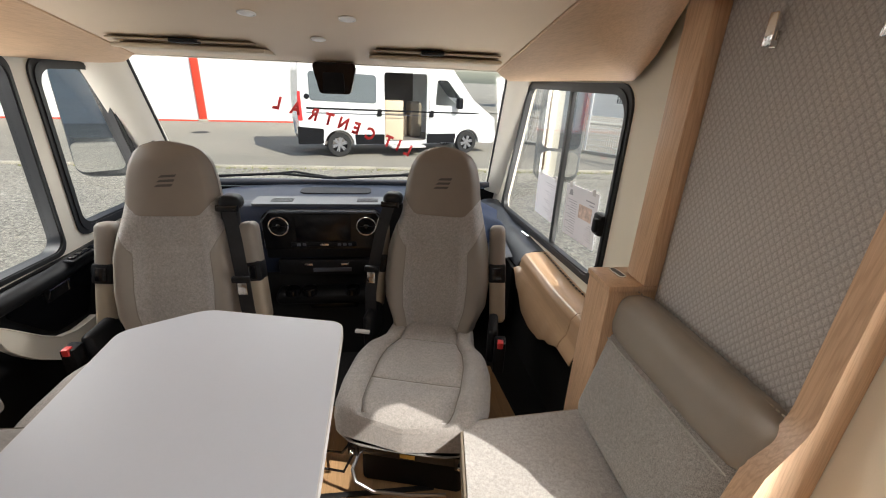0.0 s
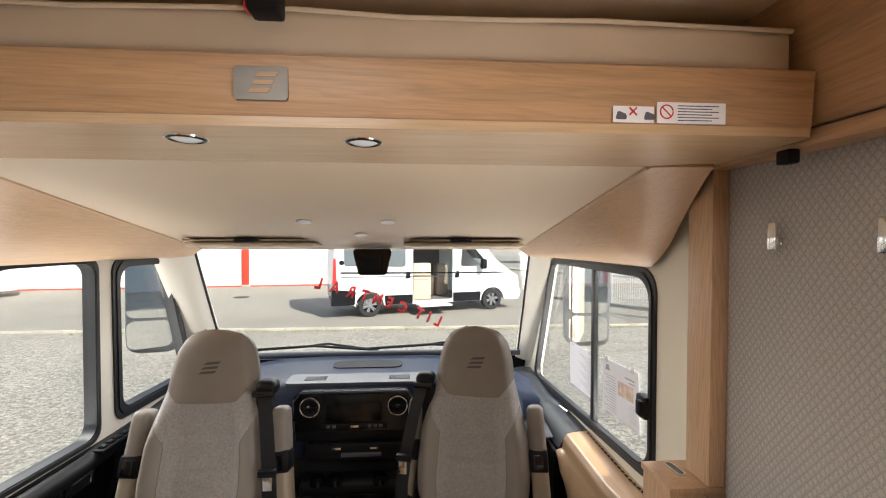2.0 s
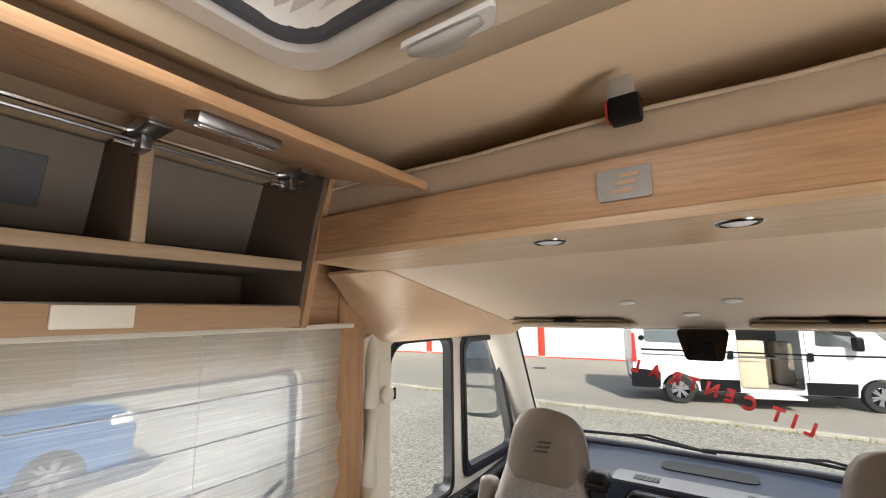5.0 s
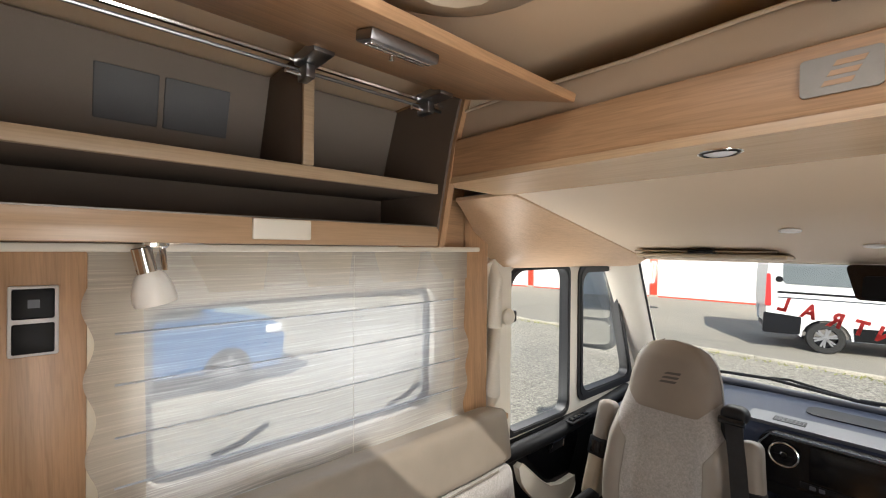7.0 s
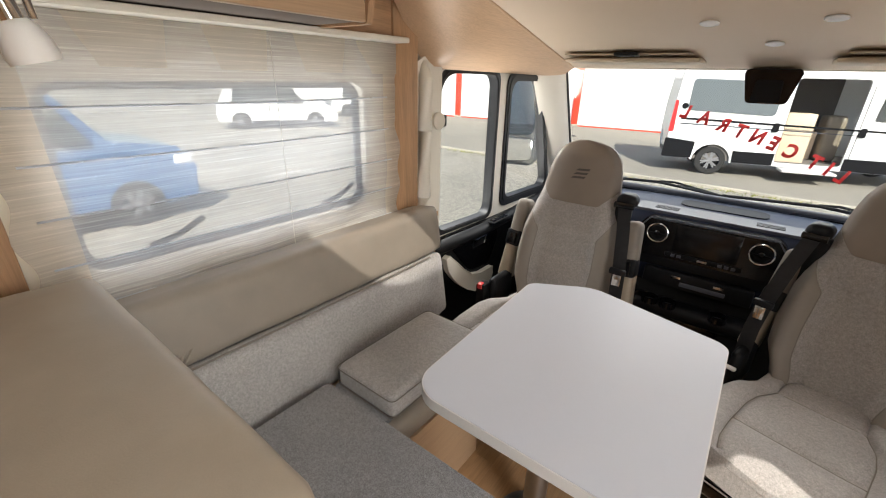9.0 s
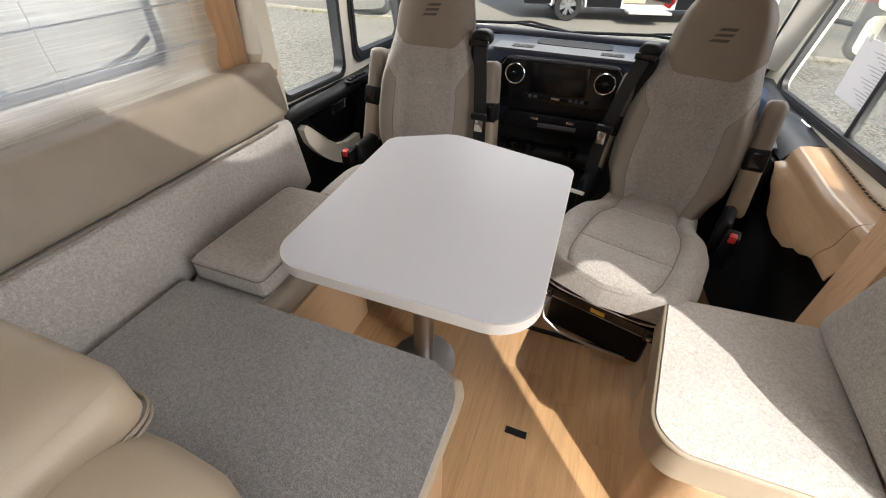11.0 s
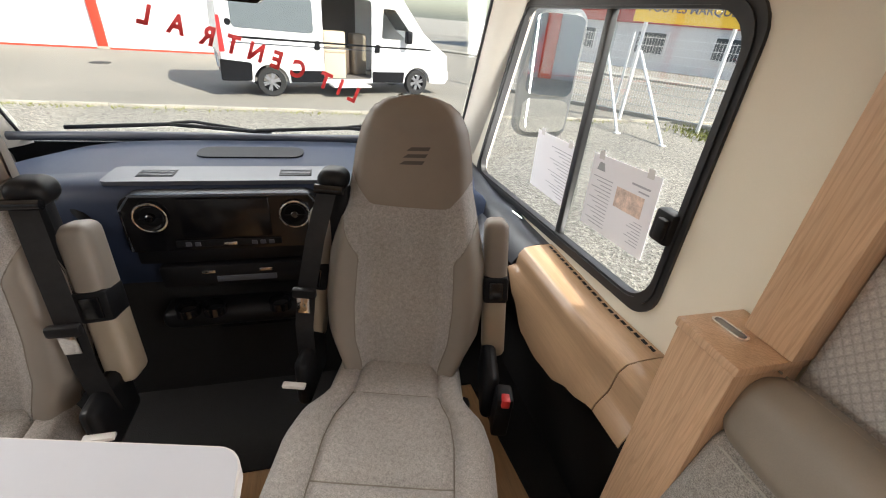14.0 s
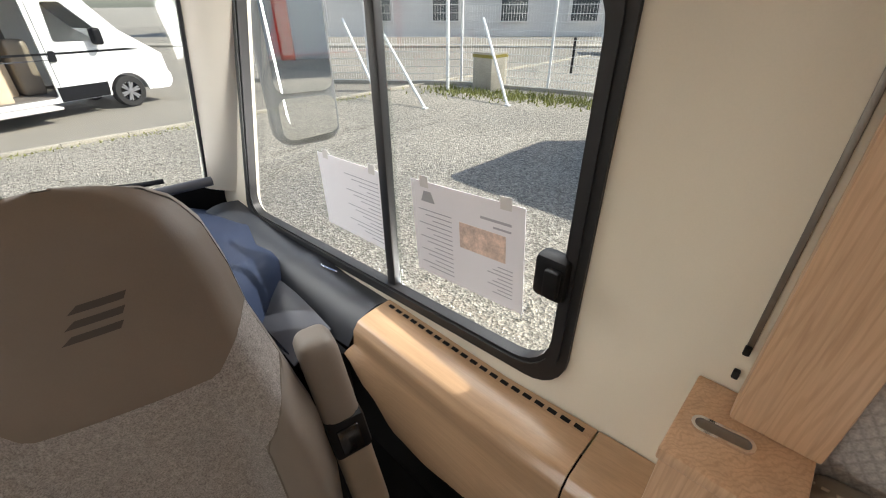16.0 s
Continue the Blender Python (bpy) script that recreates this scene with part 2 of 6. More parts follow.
wall_fabric = quilt("wall_fabric", (0.45, 0.42, 0.39))
black = surface("black_plastic", (0.006, 0.006, 0.007), 0.5, 0.1, 20, 500, 0.25, spec=0.2)
black_gloss = surface("black_gloss", (0.004, 0.004, 0.005), 0.2, 0.05, 20, 500, 0.0)
rubber = surface("black_rubber", (0.012, 0.012, 0.013), 0.5, 0.15, 30, 400, 0.2)
dash_mat = surface("navy_dashboard", (0.016, 0.024, 0.048), 0.50, 0.06, 10, 700, 0.3, spec=0.3)
dash_grey = surface("dashboard_grey", (0.06, 0.065, 0.08), 0.4, 0.05, 10, 700, 0.2)
belt_mat = surface("belt_webbing", (0.022, 0.022, 0.024), 0.7, 0.15, 60, 300, 0.4)
carpet = surface("black_carpet", (0.006, 0.0055, 0.0055), 0.95, 0.2, 30, 200, 0.8, 0.003)
pale_steel = surface("pale_steel", (0.42, 0.41, 0.40), 0.45, 0.05, metal=0.3)
piping_mat = surface("pale_piping", (0.36, 0.34, 0.30), 0.6, 0.05)
chrome = surface("chrome", (0.80, 0.80, 0.80), 0.12, 0.02, metal=1.0, relief=0.0)
brushed = surface("brushed_metal", (0.27, 0.25, 0.225), 0.5, 0.05, 60, 300, 0.1, metal=1.0)
steel = surface("grey_steel", (0.34, 0.34, 0.35), 0.35, 0.05, metal=1.0)
white_top = surface("white_laminate", (0.51, 0.53, 0.575), 0.48, 0.015, 3, 120, 0.1)
white_edge = surface("white_edge", (0.62, 0.605, 0.59), 0.45, 0.02)
paper = surface("paper", (0.80, 0.79, 0.82), 0.8, 0.01)
ink = surface("ink", (0.10, 0.10, 0.13), 0.8, 0.02)
photo = surface("photo_print", (0.74, 0.57, 0.48), 0.6, 0.30, 45)
red = surface("red_plastic", (0.55, 0.03, 0.03), 0.4, 0.05)
red_film = surface("red_lettering", (0.62, 0.02, 0.02), 0.5, 0.05)
glass = pane_material("clear_glass", (0.94, 0.955, 0.945))
mirror_mat = surface("mirror", (0.85, 0.86, 0.86), 0.02, 0.0, metal=1.0, relief=0.0)
# Daylight and wall shade put into colour: sheer bluish white, hem tan.
sheer = sheer_material("sheer_curtain", (0.83, 0.84, 0.86), 0.60)
sheer_edge = sheer_material("sheer_curtain_hem", (0.70, 0.65, 0.58), 0.36)
pleat = sheer_material("pleated_shade", (0.86, 0.85, 0.82), 0.12)
lens_mat = surface("lamp_lens", (0.75, 0.77, 0.8), 0.15, 0.02)
frost = surface("frosted_glass", (0.80, 0.78, 0.73), 0.4, 0.02)


# ---- mesh helpers ----
def part(name, bm, material, parent=None, label="", smooth=40, flip=True):
    if flip:
        bmesh.ops.recalc_face_normals(bm, faces=bm.faces)
    me = bpy.data.meshes.new(name)
    bm.to_mesh(me)
    bm.free()
    me.materials.append(material)
    me.polygons.foreach_set("use_smooth", [True] * len(me.polygons))
    me.set_sharp_from_angle(angle=radians(smooth))
    ob = new(name, me)
    if parent:
        ob.parent = parent
    if label:
        ob["label"] = label
    return ob


def thing(name, label, category, group="", kind="", m=None):
    ob = tagged(new(name), label, category, group, kind)
    ob.empty_display_size = 0.05
    if m is not None:
        ob.matrix_basis = m
    return ob


def solo(name, bm, material, label, category, group="", kind="", smooth=40):
    return tagged(part(name, bm, material, smooth=smooth), label, category, group, kind)


def box(bm, lo, hi, bevel=0.0, seg=2, m=None):
    r = bmesh.ops.create_cube(bm, size=1)
    vs = r["verts"]
    for v in vs:
        v.co = Vector([lo[i] + (v.co[i] + 0.5) * (hi[i] - lo[i]) for i in range(3)])
    if bevel:
        es = list({e for v in vs for e in v.link_edges})
        g = bmesh.ops.bevel(bm, geom=es, offset=bevel, segments=seg, affect="EDGES", profile=0.5)
        vs = list({v for f in g["faces"] for v in f.verts} | {v for v in vs if v.is_valid})
    if m is not None:
        for v in vs:
            v.co = m @ v.co
    return bm


def B(lo, hi, bevel=0.0, seg=2, m=None):
    return box(bmesh.new(), lo, hi, bevel, seg, m)


def plate(bm, loops, w0, w1, f):
    """A flat slab with holes: loops of (u, v), the first the outline, thick from w0 to w1; f turns (u, v, w) into a place."""
    b = bmesh.new()
    edges = []
    for loop in loops:
        vs = [b.verts.new((u, v, w0)) for u, v in loop]
        edges += [b.edges.new((vs[i], vs[(i + 1) % len(vs)])) for i in range(len(vs))]
    bmesh.ops.triangle_fill(b, use_beauty=True, edges=edges)
    g = bmesh.ops.extrude_face_region(b, geom=b.faces[:])
    for v in g["geom"]:
        if isinstance(v, bmesh.types.BMVert):
            v.co.z = w1
    for v in b.verts:
        v.co = Vector(f(*v.co))
    bmesh.ops.recalc_face_normals(b, faces=b.faces)
    me = bpy.data.meshes.new("tmp")
    b.to_mesh(me)
    b.free()
    bm.from_mesh(me)
    bpy.data.meshes.remove(me)
    return bm


def P(loops, w0, w1, f):
    return plate(bmesh.new(), loops, w0, w1, f)


XY = lambda u, v, w: (u, v, w)
YZ = lambda u, v, w: (w, u, v)
XZ = lambda u, v, w: (u, w, v)


def rounded(pts, r, n=6):
    """A polygon with its corners rounded by r (one number, or one for each corner)."""
    out = []
    k = len(pts)
    for i in range(k):
        p, a, c = Vector(pts[i]), Vector(pts[i - 1]), Vector(pts[(i + 1) % k])
        rr = r[i] if isinstance(r, (list, tuple)) else r
        if rr <= 0:
            out.append(tuple(p))
            continue
        da, dc = (a - p).normalized(), (c - p).normalized()
        half = math.acos(max(-1, min(1, da.dot(dc)))) / 2
        if half > 1.55:
            out.append(tuple(p))
            continue
        d = rr / math.tan(half)
        ctr = p + (da + dc).normalized() * (rr / math.sin(half))
        s, e = p + da * d - ctr, p + dc * d - ctr
        ang = math.atan2(s.x * e.y - s.y * e.x, s.dot(e))
        for j in range(n + 1):
            t = ang * j / n
            out.append((ctr.x + s.x * math.cos(t) - s.y * math.sin(t), ctr.y + s.x * math.sin(t) + s.y * math.cos(t)))
    return out


def offset(pts, d):
    """A closed convex-ish polygon moved inwards by d (outwards if negative)."""
    k = len(pts)
    area = sum(pts[i][0] * pts[(i + 1) % k][1] - pts[(i + 1) % k][0] * pts[i][1] for i in range(k))
    s = 1 if area > 0 else -1
    out = []
    for i in range(k):
        p, a, c = Vector(pts[i]), Vector(pts[i - 1]), Vector(pts[(i + 1) % k])
        e1, e2 = (p - a).normalized(), (c - p).normalized()
        n1, n2 = Vector((-e1.y, e1.x)) * s, Vector((-e2.y, e2.x)) * s
        nn = (n1 + n2)
        nn = nn / max(0.3, nn.dot(nn)) * 2
        out.append(tuple(p + nn * d))
    return out


def cushion(bm, lo, hi, r=0.04, puff=0.0, cuts=9, face=2, m=None, wrinkle=0.0, seed=0):
    """A soft block: round edges, one face (axis, towards its higher side) swollen."""
    b = bmesh.new()
    bmesh.ops.create_cube(b, size=2)
    bmesh.ops.subdivide_edges(b, edges=b.edges[:], cuts=cuts, use_grid_fill=True)
    h = [(hi[i] - lo[i]) / 2 for i in range(3)]
    c = [(hi[i] + lo[i]) / 2 for i in range(3)]
    for v in b.verts:
        q = [math.copysign(abs(t) ** 0.8, t) for t in v.co]
        p = Vector([q[i] * h[i] for i in range(3)])
        rr = min(r, *h)
        inner = Vector([max(-(h[i] - rr), min(h[i] - rr, p[i])) for i in range(3)])
        d = p - inner
        if d.length > 1e-9:
            p = inner + d.normalized() * rr
        o = [i for i in range(3) if i != face]
        k = (1 - min(1, abs(p[o[0]] / h[o[0]])) ** 2.5) * (1 - min(1, abs(p[o[1]] / h[o[1]])) ** 2.5)
        p[face] += puff * k * (1 if p[face] > 0 else -0.2)
        if wrinkle:
            p[face] += wrinkle * noise.noise(Vector((p[0] * 9 + seed, p[1] * 9, p[2] * 9)))
        v.co = p + Vector(c)
        if m is not None:
            v.co = m @ v.co
    me = bpy.data.meshes.new("tmp")
    b.to_mesh(me)
    b.free()
    bm.from_mesh(me)
    bpy.data.meshes.remove(me)
    return bm


def C(lo, hi, r=0.04, puff=0.0, **k):
    return cushion(bmesh.new(), lo, hi, r, puff, **k)


def tube(bm, path, radius, n=10, closed=False):
    pts = [Vector(p) for p in path]
    rings = []
    for i, p in enumerate(pts):
        a = pts[i - 1] if (i > 0 or closed) else p
        c = pts[(i + 1) % len(pts)] if (i < len(pts) - 1 or closed) else p
        d = (c - a).normalized()
        q = d.to_track_quat("Z", "X")
        rr = radius[i] if isinstance(radius, (list, tuple)) else radius
        rings.append([bm.verts.new(p + q @ Vector((rr * math.cos(t), rr * math.sin(t), 0))) for t in [2 * math.pi * j / n for j in range(n)]])
    for i in range(len(rings) - (0 if closed else 1)):
        a, c = rings[i], rings[(i + 1) % len(rings)]
        for j in range(n):
            bm.faces.new((a[j], a[(j + 1) % n], c[(j + 1) % n], c[j]))
    if not closed:
        bm.faces.new(rings[0][::-1])
        bm.faces.new(rings[-1])
    return bm


def T(path, radius, n=10, closed=False):
    return tube(bmesh.new(), path, radius, n, closed)


def lathe(bm, profile, n=24, m=None, caps=True):
    """Profile of (radius, height) turned about z."""
    rings = []
    for r, z in profile:
        rings.append([bm.verts.new(Vector((r * math.cos(t), r * math.sin(t), z))) for t in [2 * math.pi * j / n for j in range(n)]])
    for a, c in zip(rings, rings[1:]):
        for j in range(n):
            bm.faces.new((a[j], a[(j + 1) % n], c[(j + 1) % n], c[j]))
    if caps:
        bm.faces.new(rings[0][::-1]), bm.faces.new(rings[-1])
    if m is not None:
        for ring in rings:
            for v in ring:
                v.co = m @ v.co
    return bm


def sheet(bm, nu, nv, f, thick=0.0):
    """A grid surface f(u, v), u and v from 0 to 1, given a thickness against its normals."""
    g = [[bm.verts.new(f(i / nu, j / nv)) for j in range(nv + 1)] for i in range(nu + 1)]
    for i in range(nu):
        for j in range(nv):
            bm.faces.new((g[i][j], g[i + 1][j], g[i + 1][j + 1], g[i][j + 1]))
    if thick:
        bm.normal_update()
        h = [[bm.verts.new(v.co - v.normal * thick) for v in row] for row in g]
        for i in range(nu):
            for j in range(nv):
                bm.faces.new((h[i][j], h[i][j + 1], h[i + 1][j + 1], h[i + 1][j]))
        rim = [(i, 0) for i in range(nu)] + [(nu, j) for j in range(nv)] + [(i, nv) for i in range(nu, 0, -1)] + [(0, j) for j in range(nv, 0, -1)]
        for (a, b), (c, d) in zip(rim, rim[1:] + rim[:1]):
            bm.faces.new((g[a][b], h[a][b], h[c][d], g[c][d]))
    return bm


def lettering(name, text, size, material, parent, m, label="", depth=0.0004):
    cu = bpy.data.curves.new("tmp", "FONT")
    cu.offset = 0.0035
    cu.body, cu.size, cu.extrude, cu.align_x, cu.align_y = text, size, depth, "CENTER", "CENTER"
    tmp = bpy.data.objects.new("tmp", cu)
    scene.collection.objects.link(tmp)
    me = bpy.data.meshes.new_from_object(tmp.evaluated_get(bpy.context.evaluated_depsgraph_get()))
    bpy.data.objects.remove(tmp)
    bpy.data.curves.remove(cu)
    me.transform(m)
    me.materials.clear()
    me.materials.append(material)
    ob = new(name, me)
    ob.parent = parent
    if label:
        ob["label"] = label
    return ob


# ---- structure of the motorhome ----
def win_right(d=0.0):
    return rounded(offset([(-0.115, 0.722), (1.262, 0.626), (0.925, 1.428), (-0.115, 1.428)], d), [0.085, 0.05, 0.07, 0.085])


def win_door(d=0.0):
    return rounded(offset([(-0.05, 0.67), (0.475, 0.655), (0.475, 1.445), (-0.05, 1.445)], d), [0.05, 0.06, 0.06, 0.11])


def win_quarter(d=0.0):
    return rounded(offset([(0.570, 0.69), (1.25, 0.675), (0.98, 1.44), (0.560, 1.44)], d), [0.06, 0.05, 0.07, 0.07])


WIN_LEFT = [(-1.385, 0.945), (-0.50, 0.945), (-0.50, 1.395), (-1.385, 1.395)]
DOORWAY = [(-1.64, 0.02), (-1.05, 0.02), (-1.055, 1.10), (-1.16, 1.42), (-1.31, 1.565), (-1.64, 1.56)]
SIDE = [(-3.0, -0.12), (1.52, -0.12), (1.52, 0.60), (1.03, 1.47), (0.98, 2.0), (-3.0, 2.0)]
solo("wall_right", P([SIDE, win_right(0.0), rounded(DOORWAY, [0.05, 0.05, 0.25, 0.20, 0.12, 0.15], 8)], 1.06, 1.105, YZ), cream, "cream vinyl-lined side wall with a window and the entrance doorway", "wall", kind="structure")
solo("wall_left", P([[(-3.0, -0.12), (-0.30, -0.12), (-0.30, 2.0), (-3.0, 2.0)], rounded(WIN_LEFT, 0.05)], -1.105, -1.06, YZ), cream,
     "cream vinyl-lined side wall behind the dinette", "wall", kind="structure")
solo("wall_left_cab", P([[(-0.30, -0.12), (1.52, -0.12), (1.52, 0.60), (1.03, 1.47), (0.98, 2.0), (-0.30, 2.0)], win_door(0.0), win_quarter(0.02)], -1.135, -1.095, YZ),
     cream_plastic, "cream plastic cab side with door and quarter window", "wall", kind="structure")
solo("wall_rear", B((-1.1, -3.06, -0.12), (1.1, -3.0, 2.0)), oak_z, "plain wooden rear partition closing the living space", "wall", kind="structure")
solo("wall_front", P([[(-1.13, -0.12), (1.1, -0.12), (1.1, 0.70), (-1.13, 0.70)]], 1.50, 1.54, XZ), black, "dark bulkhead under the windscreen", "wall", kind="structure")
solo("wall_over_windscreen", P([[(-1.13, 1.47), (1.1, 1.47), (1.1, 2.0), (-1.13, 2.0)]], 0.985, 1.03, XZ), cream, "cream front wall above the windscreen", "wall", kind="structure")
SKY = [(-0.375, -1.92), (0.33, -1.92), (0.33, -1.05), (-0.375, -1.05)]
solo("ceiling", P([[(-1.13, -3.05), (1.105, -3.05), (1.105, 1.05), (-1.13, 1.05)], rounded(SKY, 0.03)], 1.955, 2.0, XY), ceiling_mat,
     "warm beige fleece-covered ceiling with a roof window", "ceiling", kind="structure")

# floor: planks on a sub-floor
floor = solo("floor", B((-1.1, -3.0, -0.12), (1.06, 1.5, -0.006)), carpet, "dark sub-floor with oak-look vinyl planks", "floor", kind="structure")
cab_floor = solo("cab_floor", P([[(-1.09, 0.16), (0.60, 0.16), (0.60, 0.40), (1.06, 0.40), (1.06, 1.5), (-1.09, 1.5)]], 0.0005, 0.006, XY), carpet, "black carpet on the cab floor", "floor", kind="structure")
solo("footwell_mat", P([rounded([(0.905, -0.295), (1.018, -0.295), (1.018, 0.398), (0.835, 0.398), (0.852, 0.22)], [0, 0, 0, 0, 0.1])], 0.0005, 0.012, XY), carpet, "black carpet in the passenger footwell", "floor", kind="structure")
strip = solo("floor_strip", B((-0.46, -0.307, 0.0), (0.46, -0.286, 0.007), 0.003), rubber, "dark metal transition strip across the wooden floor", "trim", kind="structure")

# pillars beside the windscreen
for sx, nm in ((1, "right"), (-1, "left")):
    bm = bmesh.new()
    ring = []
    for y, z, xi, d in ((0.93, 1.475, 0.945, 0.09), (1.16, 1.12, 0.965, 0.10), (1.43, 0.70, 0.985, 0.11)):
        xo = 1.075 if sx > 0 else 1.11
        ring.append([bm.verts.new((sx * x, yy, z)) for x, yy in ((xi, y + 0.055), (xi + 0.012, y + 0.012), (xi + 0.05, y - d * 0.5), (xo, y - d * 0.95), (xo, y + 0.075))])
    for a, c in zip(ring, ring[1:]):
        for i in range(5):
            bm.faces.new((a[i], a[(i + 1) % 5], c[(i + 1) % 5], c[i]))
    bm.faces.new(ring[0]), bm.faces.new(ring[-1])
    solo("windscreen_pillar_" + nm, bm, cream_plastic, "cream plastic windscreen pillar", "pillar", kind="structure")

# windscreen
ws = thing("windscreen", "large raked windscreen with red lettering stuck to it", "window", kind="structure")
WS = lambda u, v, w: (u, 0.985 + (1.462 - v) * 0.615 + w, v)
part("pane", P([[(-1.0, 0.72), (1.0, 0.72), (0.955, 1.462), (-0.955, 1.462)]], 0.0, 0.006, WS), glass, ws, "clear windscreen glass").visible_shadow = False
part("lower_seal", T([(-0.99, 1.44, 0.735), (0, 1.47, 0.735), (0.99, 1.44, 0.735)], 0.014, 8), rubber, ws)
for s in (-1, 1):
    part("side_seal", T([(s * 0.948, 0.985, 1.462), (s * 0.993, 1.44, 0.73)], 0.008, 8), rubber, ws)


def framed_window(name, outline, w_out, w_in, label, seal=0.035):
    """Black rubber frame round a pane in a side wall; w: its planes on x."""
    win = thing(name, label, "window", kind="structure")
    s = 1 if w_in < w_out else -1
    part("window_frame", P([outline(-0.003), outline(seal)], w_in - 0.008 * s, w_out, YZ), rubber, win, "black rubber window frame")
    part("inner_lip", P([outline(seal * 0.35), outline(seal * 0.8)], w_in - 0.013 * s, w_in - 0.008 * s, YZ), rubber, win)
    return win


wr = framed_window("window_right", win_right, 1.079, 1.06, "sliding side window in a thick black rubber frame", 0.033)
part("pane", P([[(0.36, 0.70), (1.19, 0.645), (0.90, 1.398), (0.36, 1.398)]], 1.082, 1.086, YZ), glass, wr, "clear glass").visible_shadow = False
part("pane", P([[(-0.09, 0.745), (0.40, 0.705), (0.40, 1.398), (-0.09, 1.398)]], 1.072, 1.076, YZ), glass, wr, "clear sliding glass").visible_shadow = False
part("centre_bar", B((1.062, 0.366, 0.700), (1.084, 0.396, 1.40), 0.004), rubber, wr)
lt = part("latch", B((1.030, -0.098, 0.925), (1.068, -0.040, 1.004), 0.010), black, wr, "black plastic window latch")
part("latch_tab", B((1.016, -0.092, 0.94), (1.032, -0.066, 0.99), 0.005), black, lt)
wd = framed_window("door_window", win_door, -1.14, -1.095, "driver's door window in a cream frame with a thin black seal", 0.022)
part("pane", P([win_door(0.02)], -1.122, -1.118, YZ), glass, wd, "clear glass").visible_shadow = False
wq = framed_window("quarter_window", win_quarter, -1.14, -1.095, "triangular quarter window in a black frame", 0.045)
part("pane", P([win_quarter(0.03)], -1.122, -1.118, YZ), glass, wq, "clear glass").visible_shadow = False
wl = thing("window_left", "hinged acrylic dinette window behind the blind", "window", kind="structure")
part("window_frame", P([rounded(offset(WIN_LEFT, -0.03), 0.06), rounded(offset(WIN_LEFT, 0.012), 0.05)], -1.075, -1.05, YZ), cream_plastic, wl)
part("pane", P([rounded(WIN_LEFT, 0.05)], -1.10, -1.095, YZ), glass, wl, "clear acrylic").visible_shadow = False
part("pane_border", P([rounded(offset(WIN_LEFT, 0.0), 0.05), rounded(offset(WIN_LEFT, 0.03), 0.04)], -1.094, -1.088, YZ), surface("pane_border_grey", (0.22, 0.23, 0.25), 0.5), wl)
for y, a in ((-1.16, 0.15), (-0.62, 0.2)):
    part("stay_catch", T([(-1.085, y - 0.07, 0.985), (-1.08, y, 1.0), (-1.085, y + 0.07, 1.03)], 0.008, 8), black, wl, "black window catch")

# door pillar, wooden strips of the left side
solo("door_pillar", P([rounded([(-0.245, 0.55), (-0.062, 0.60), (-0.062, 1.50), (-0.13, 1.50), (-0.245, 1.45)], [0, 0, 0.05, 0.05, 0.05])], -1.095, -1.055, YZ), cream_plastic,
     "cream padded pillar behind the driver's door", "pillar", kind="structure")
solo("door_pillar_cover", T([(-1.06, -0.20, 0.86), (-1.035, -0.20, 0.92), (-1.03, -0.20, 1.2), (-1.035, -0.19, 1.40), (-1.06, -0.175, 1.46)], [0.02, 0.03, 0.03, 0.03, 0.015], 12), cream_plastic,
     "rounded cream belt cover on the door pillar", "trim", kind="structure")
solo("trim_left_strip", B((-1.06, -0.375, 0.86), (-1.03, -0.245, 1.72), 0.003), oak_z, "oak strip beside the dinette window", "trim", kind="structure")
solo("trim_left_upper", B((-1.058, -0.735, 1.515), (-1.035, -0.378, 1.75), 0.003), oak_y, "oak panel above the window corner", "trim", kind="structure")
solo("trim_left_panel", B((-1.06, -1.66, 0.5), (-1.035, -1.475, 1.55), 0.003), oak_z, "oak side panel carrying sockets", "trim", kind="structure")
solo("trim_left_back_post", B((-1.06, -1.72, 0.0), (-1.0, -1.665, 1.95), 0.004), oak_z, "oak post at the end of the dinette", "trim", kind="structure")

# driver's door trim
dd = thing("door_1", "driver's door with black lower trim and a cream pocket", "door", kind="structure")
part("lower_panel", P([[(-0.22, 0.0), (1.2, 0.0), (1.2, 0.655), (0.55, 0.645), (-0.05, 0.655), (-0.22, 0.62)]], -1.095, -1.075, YZ), black, dd, "black plastic door trim")
part("armrest_rail", T([(-1.07, -0.19, 0.61), (-1.05, 0.0, 0.625), (-1.045, 0.3, 0.62), (-1.05, 0.6, 0.63), (-1.06, 1.1, 0.66)], [0.03, 0.035, 0.035, 0.035, 0.03], 12), black, dd)
part("recess", P([rounded([(0.06, 0.58), (0.25, 0.385), (0.45, 0.362), (0.535, 0.53), (0.50, 0.588)], [0.02, 0.08, 0.06, 0.05, 0.02])], -1.073, -1.066, YZ), black_gloss, dd)
hb = part("pull_handle", T([(-1.062, 0.265, 0.525), (-1.05, 0.265, 0.572), (-1.05, 0.375, 0.572), (-1.06, 0.375, 0.525)], 0.006, 8), chrome, dd, "chrome pull handle")
part("handle_cup", B((-1.068, 0.258, 0.518), (-1.06, 0.382, 0.578), 0.006), black, hb)
CRESCENT = [(-0.01, 0.545), (0.015, 0.47), (0.06, 0.41), (0.12, 0.35), (0.20, 0.29), (0.28, 0.248), (0.36, 0.236), (0.42, 0.242), (0.455, 0.262), (0.47, 0.30), (0.463, 0.345),
            (0.40, 0.345), (0.33, 0.347), (0.24, 0.372), (0.16, 0.43), (0.10, 0.485), (0.05, 0.53), (0.02, 0.555)]
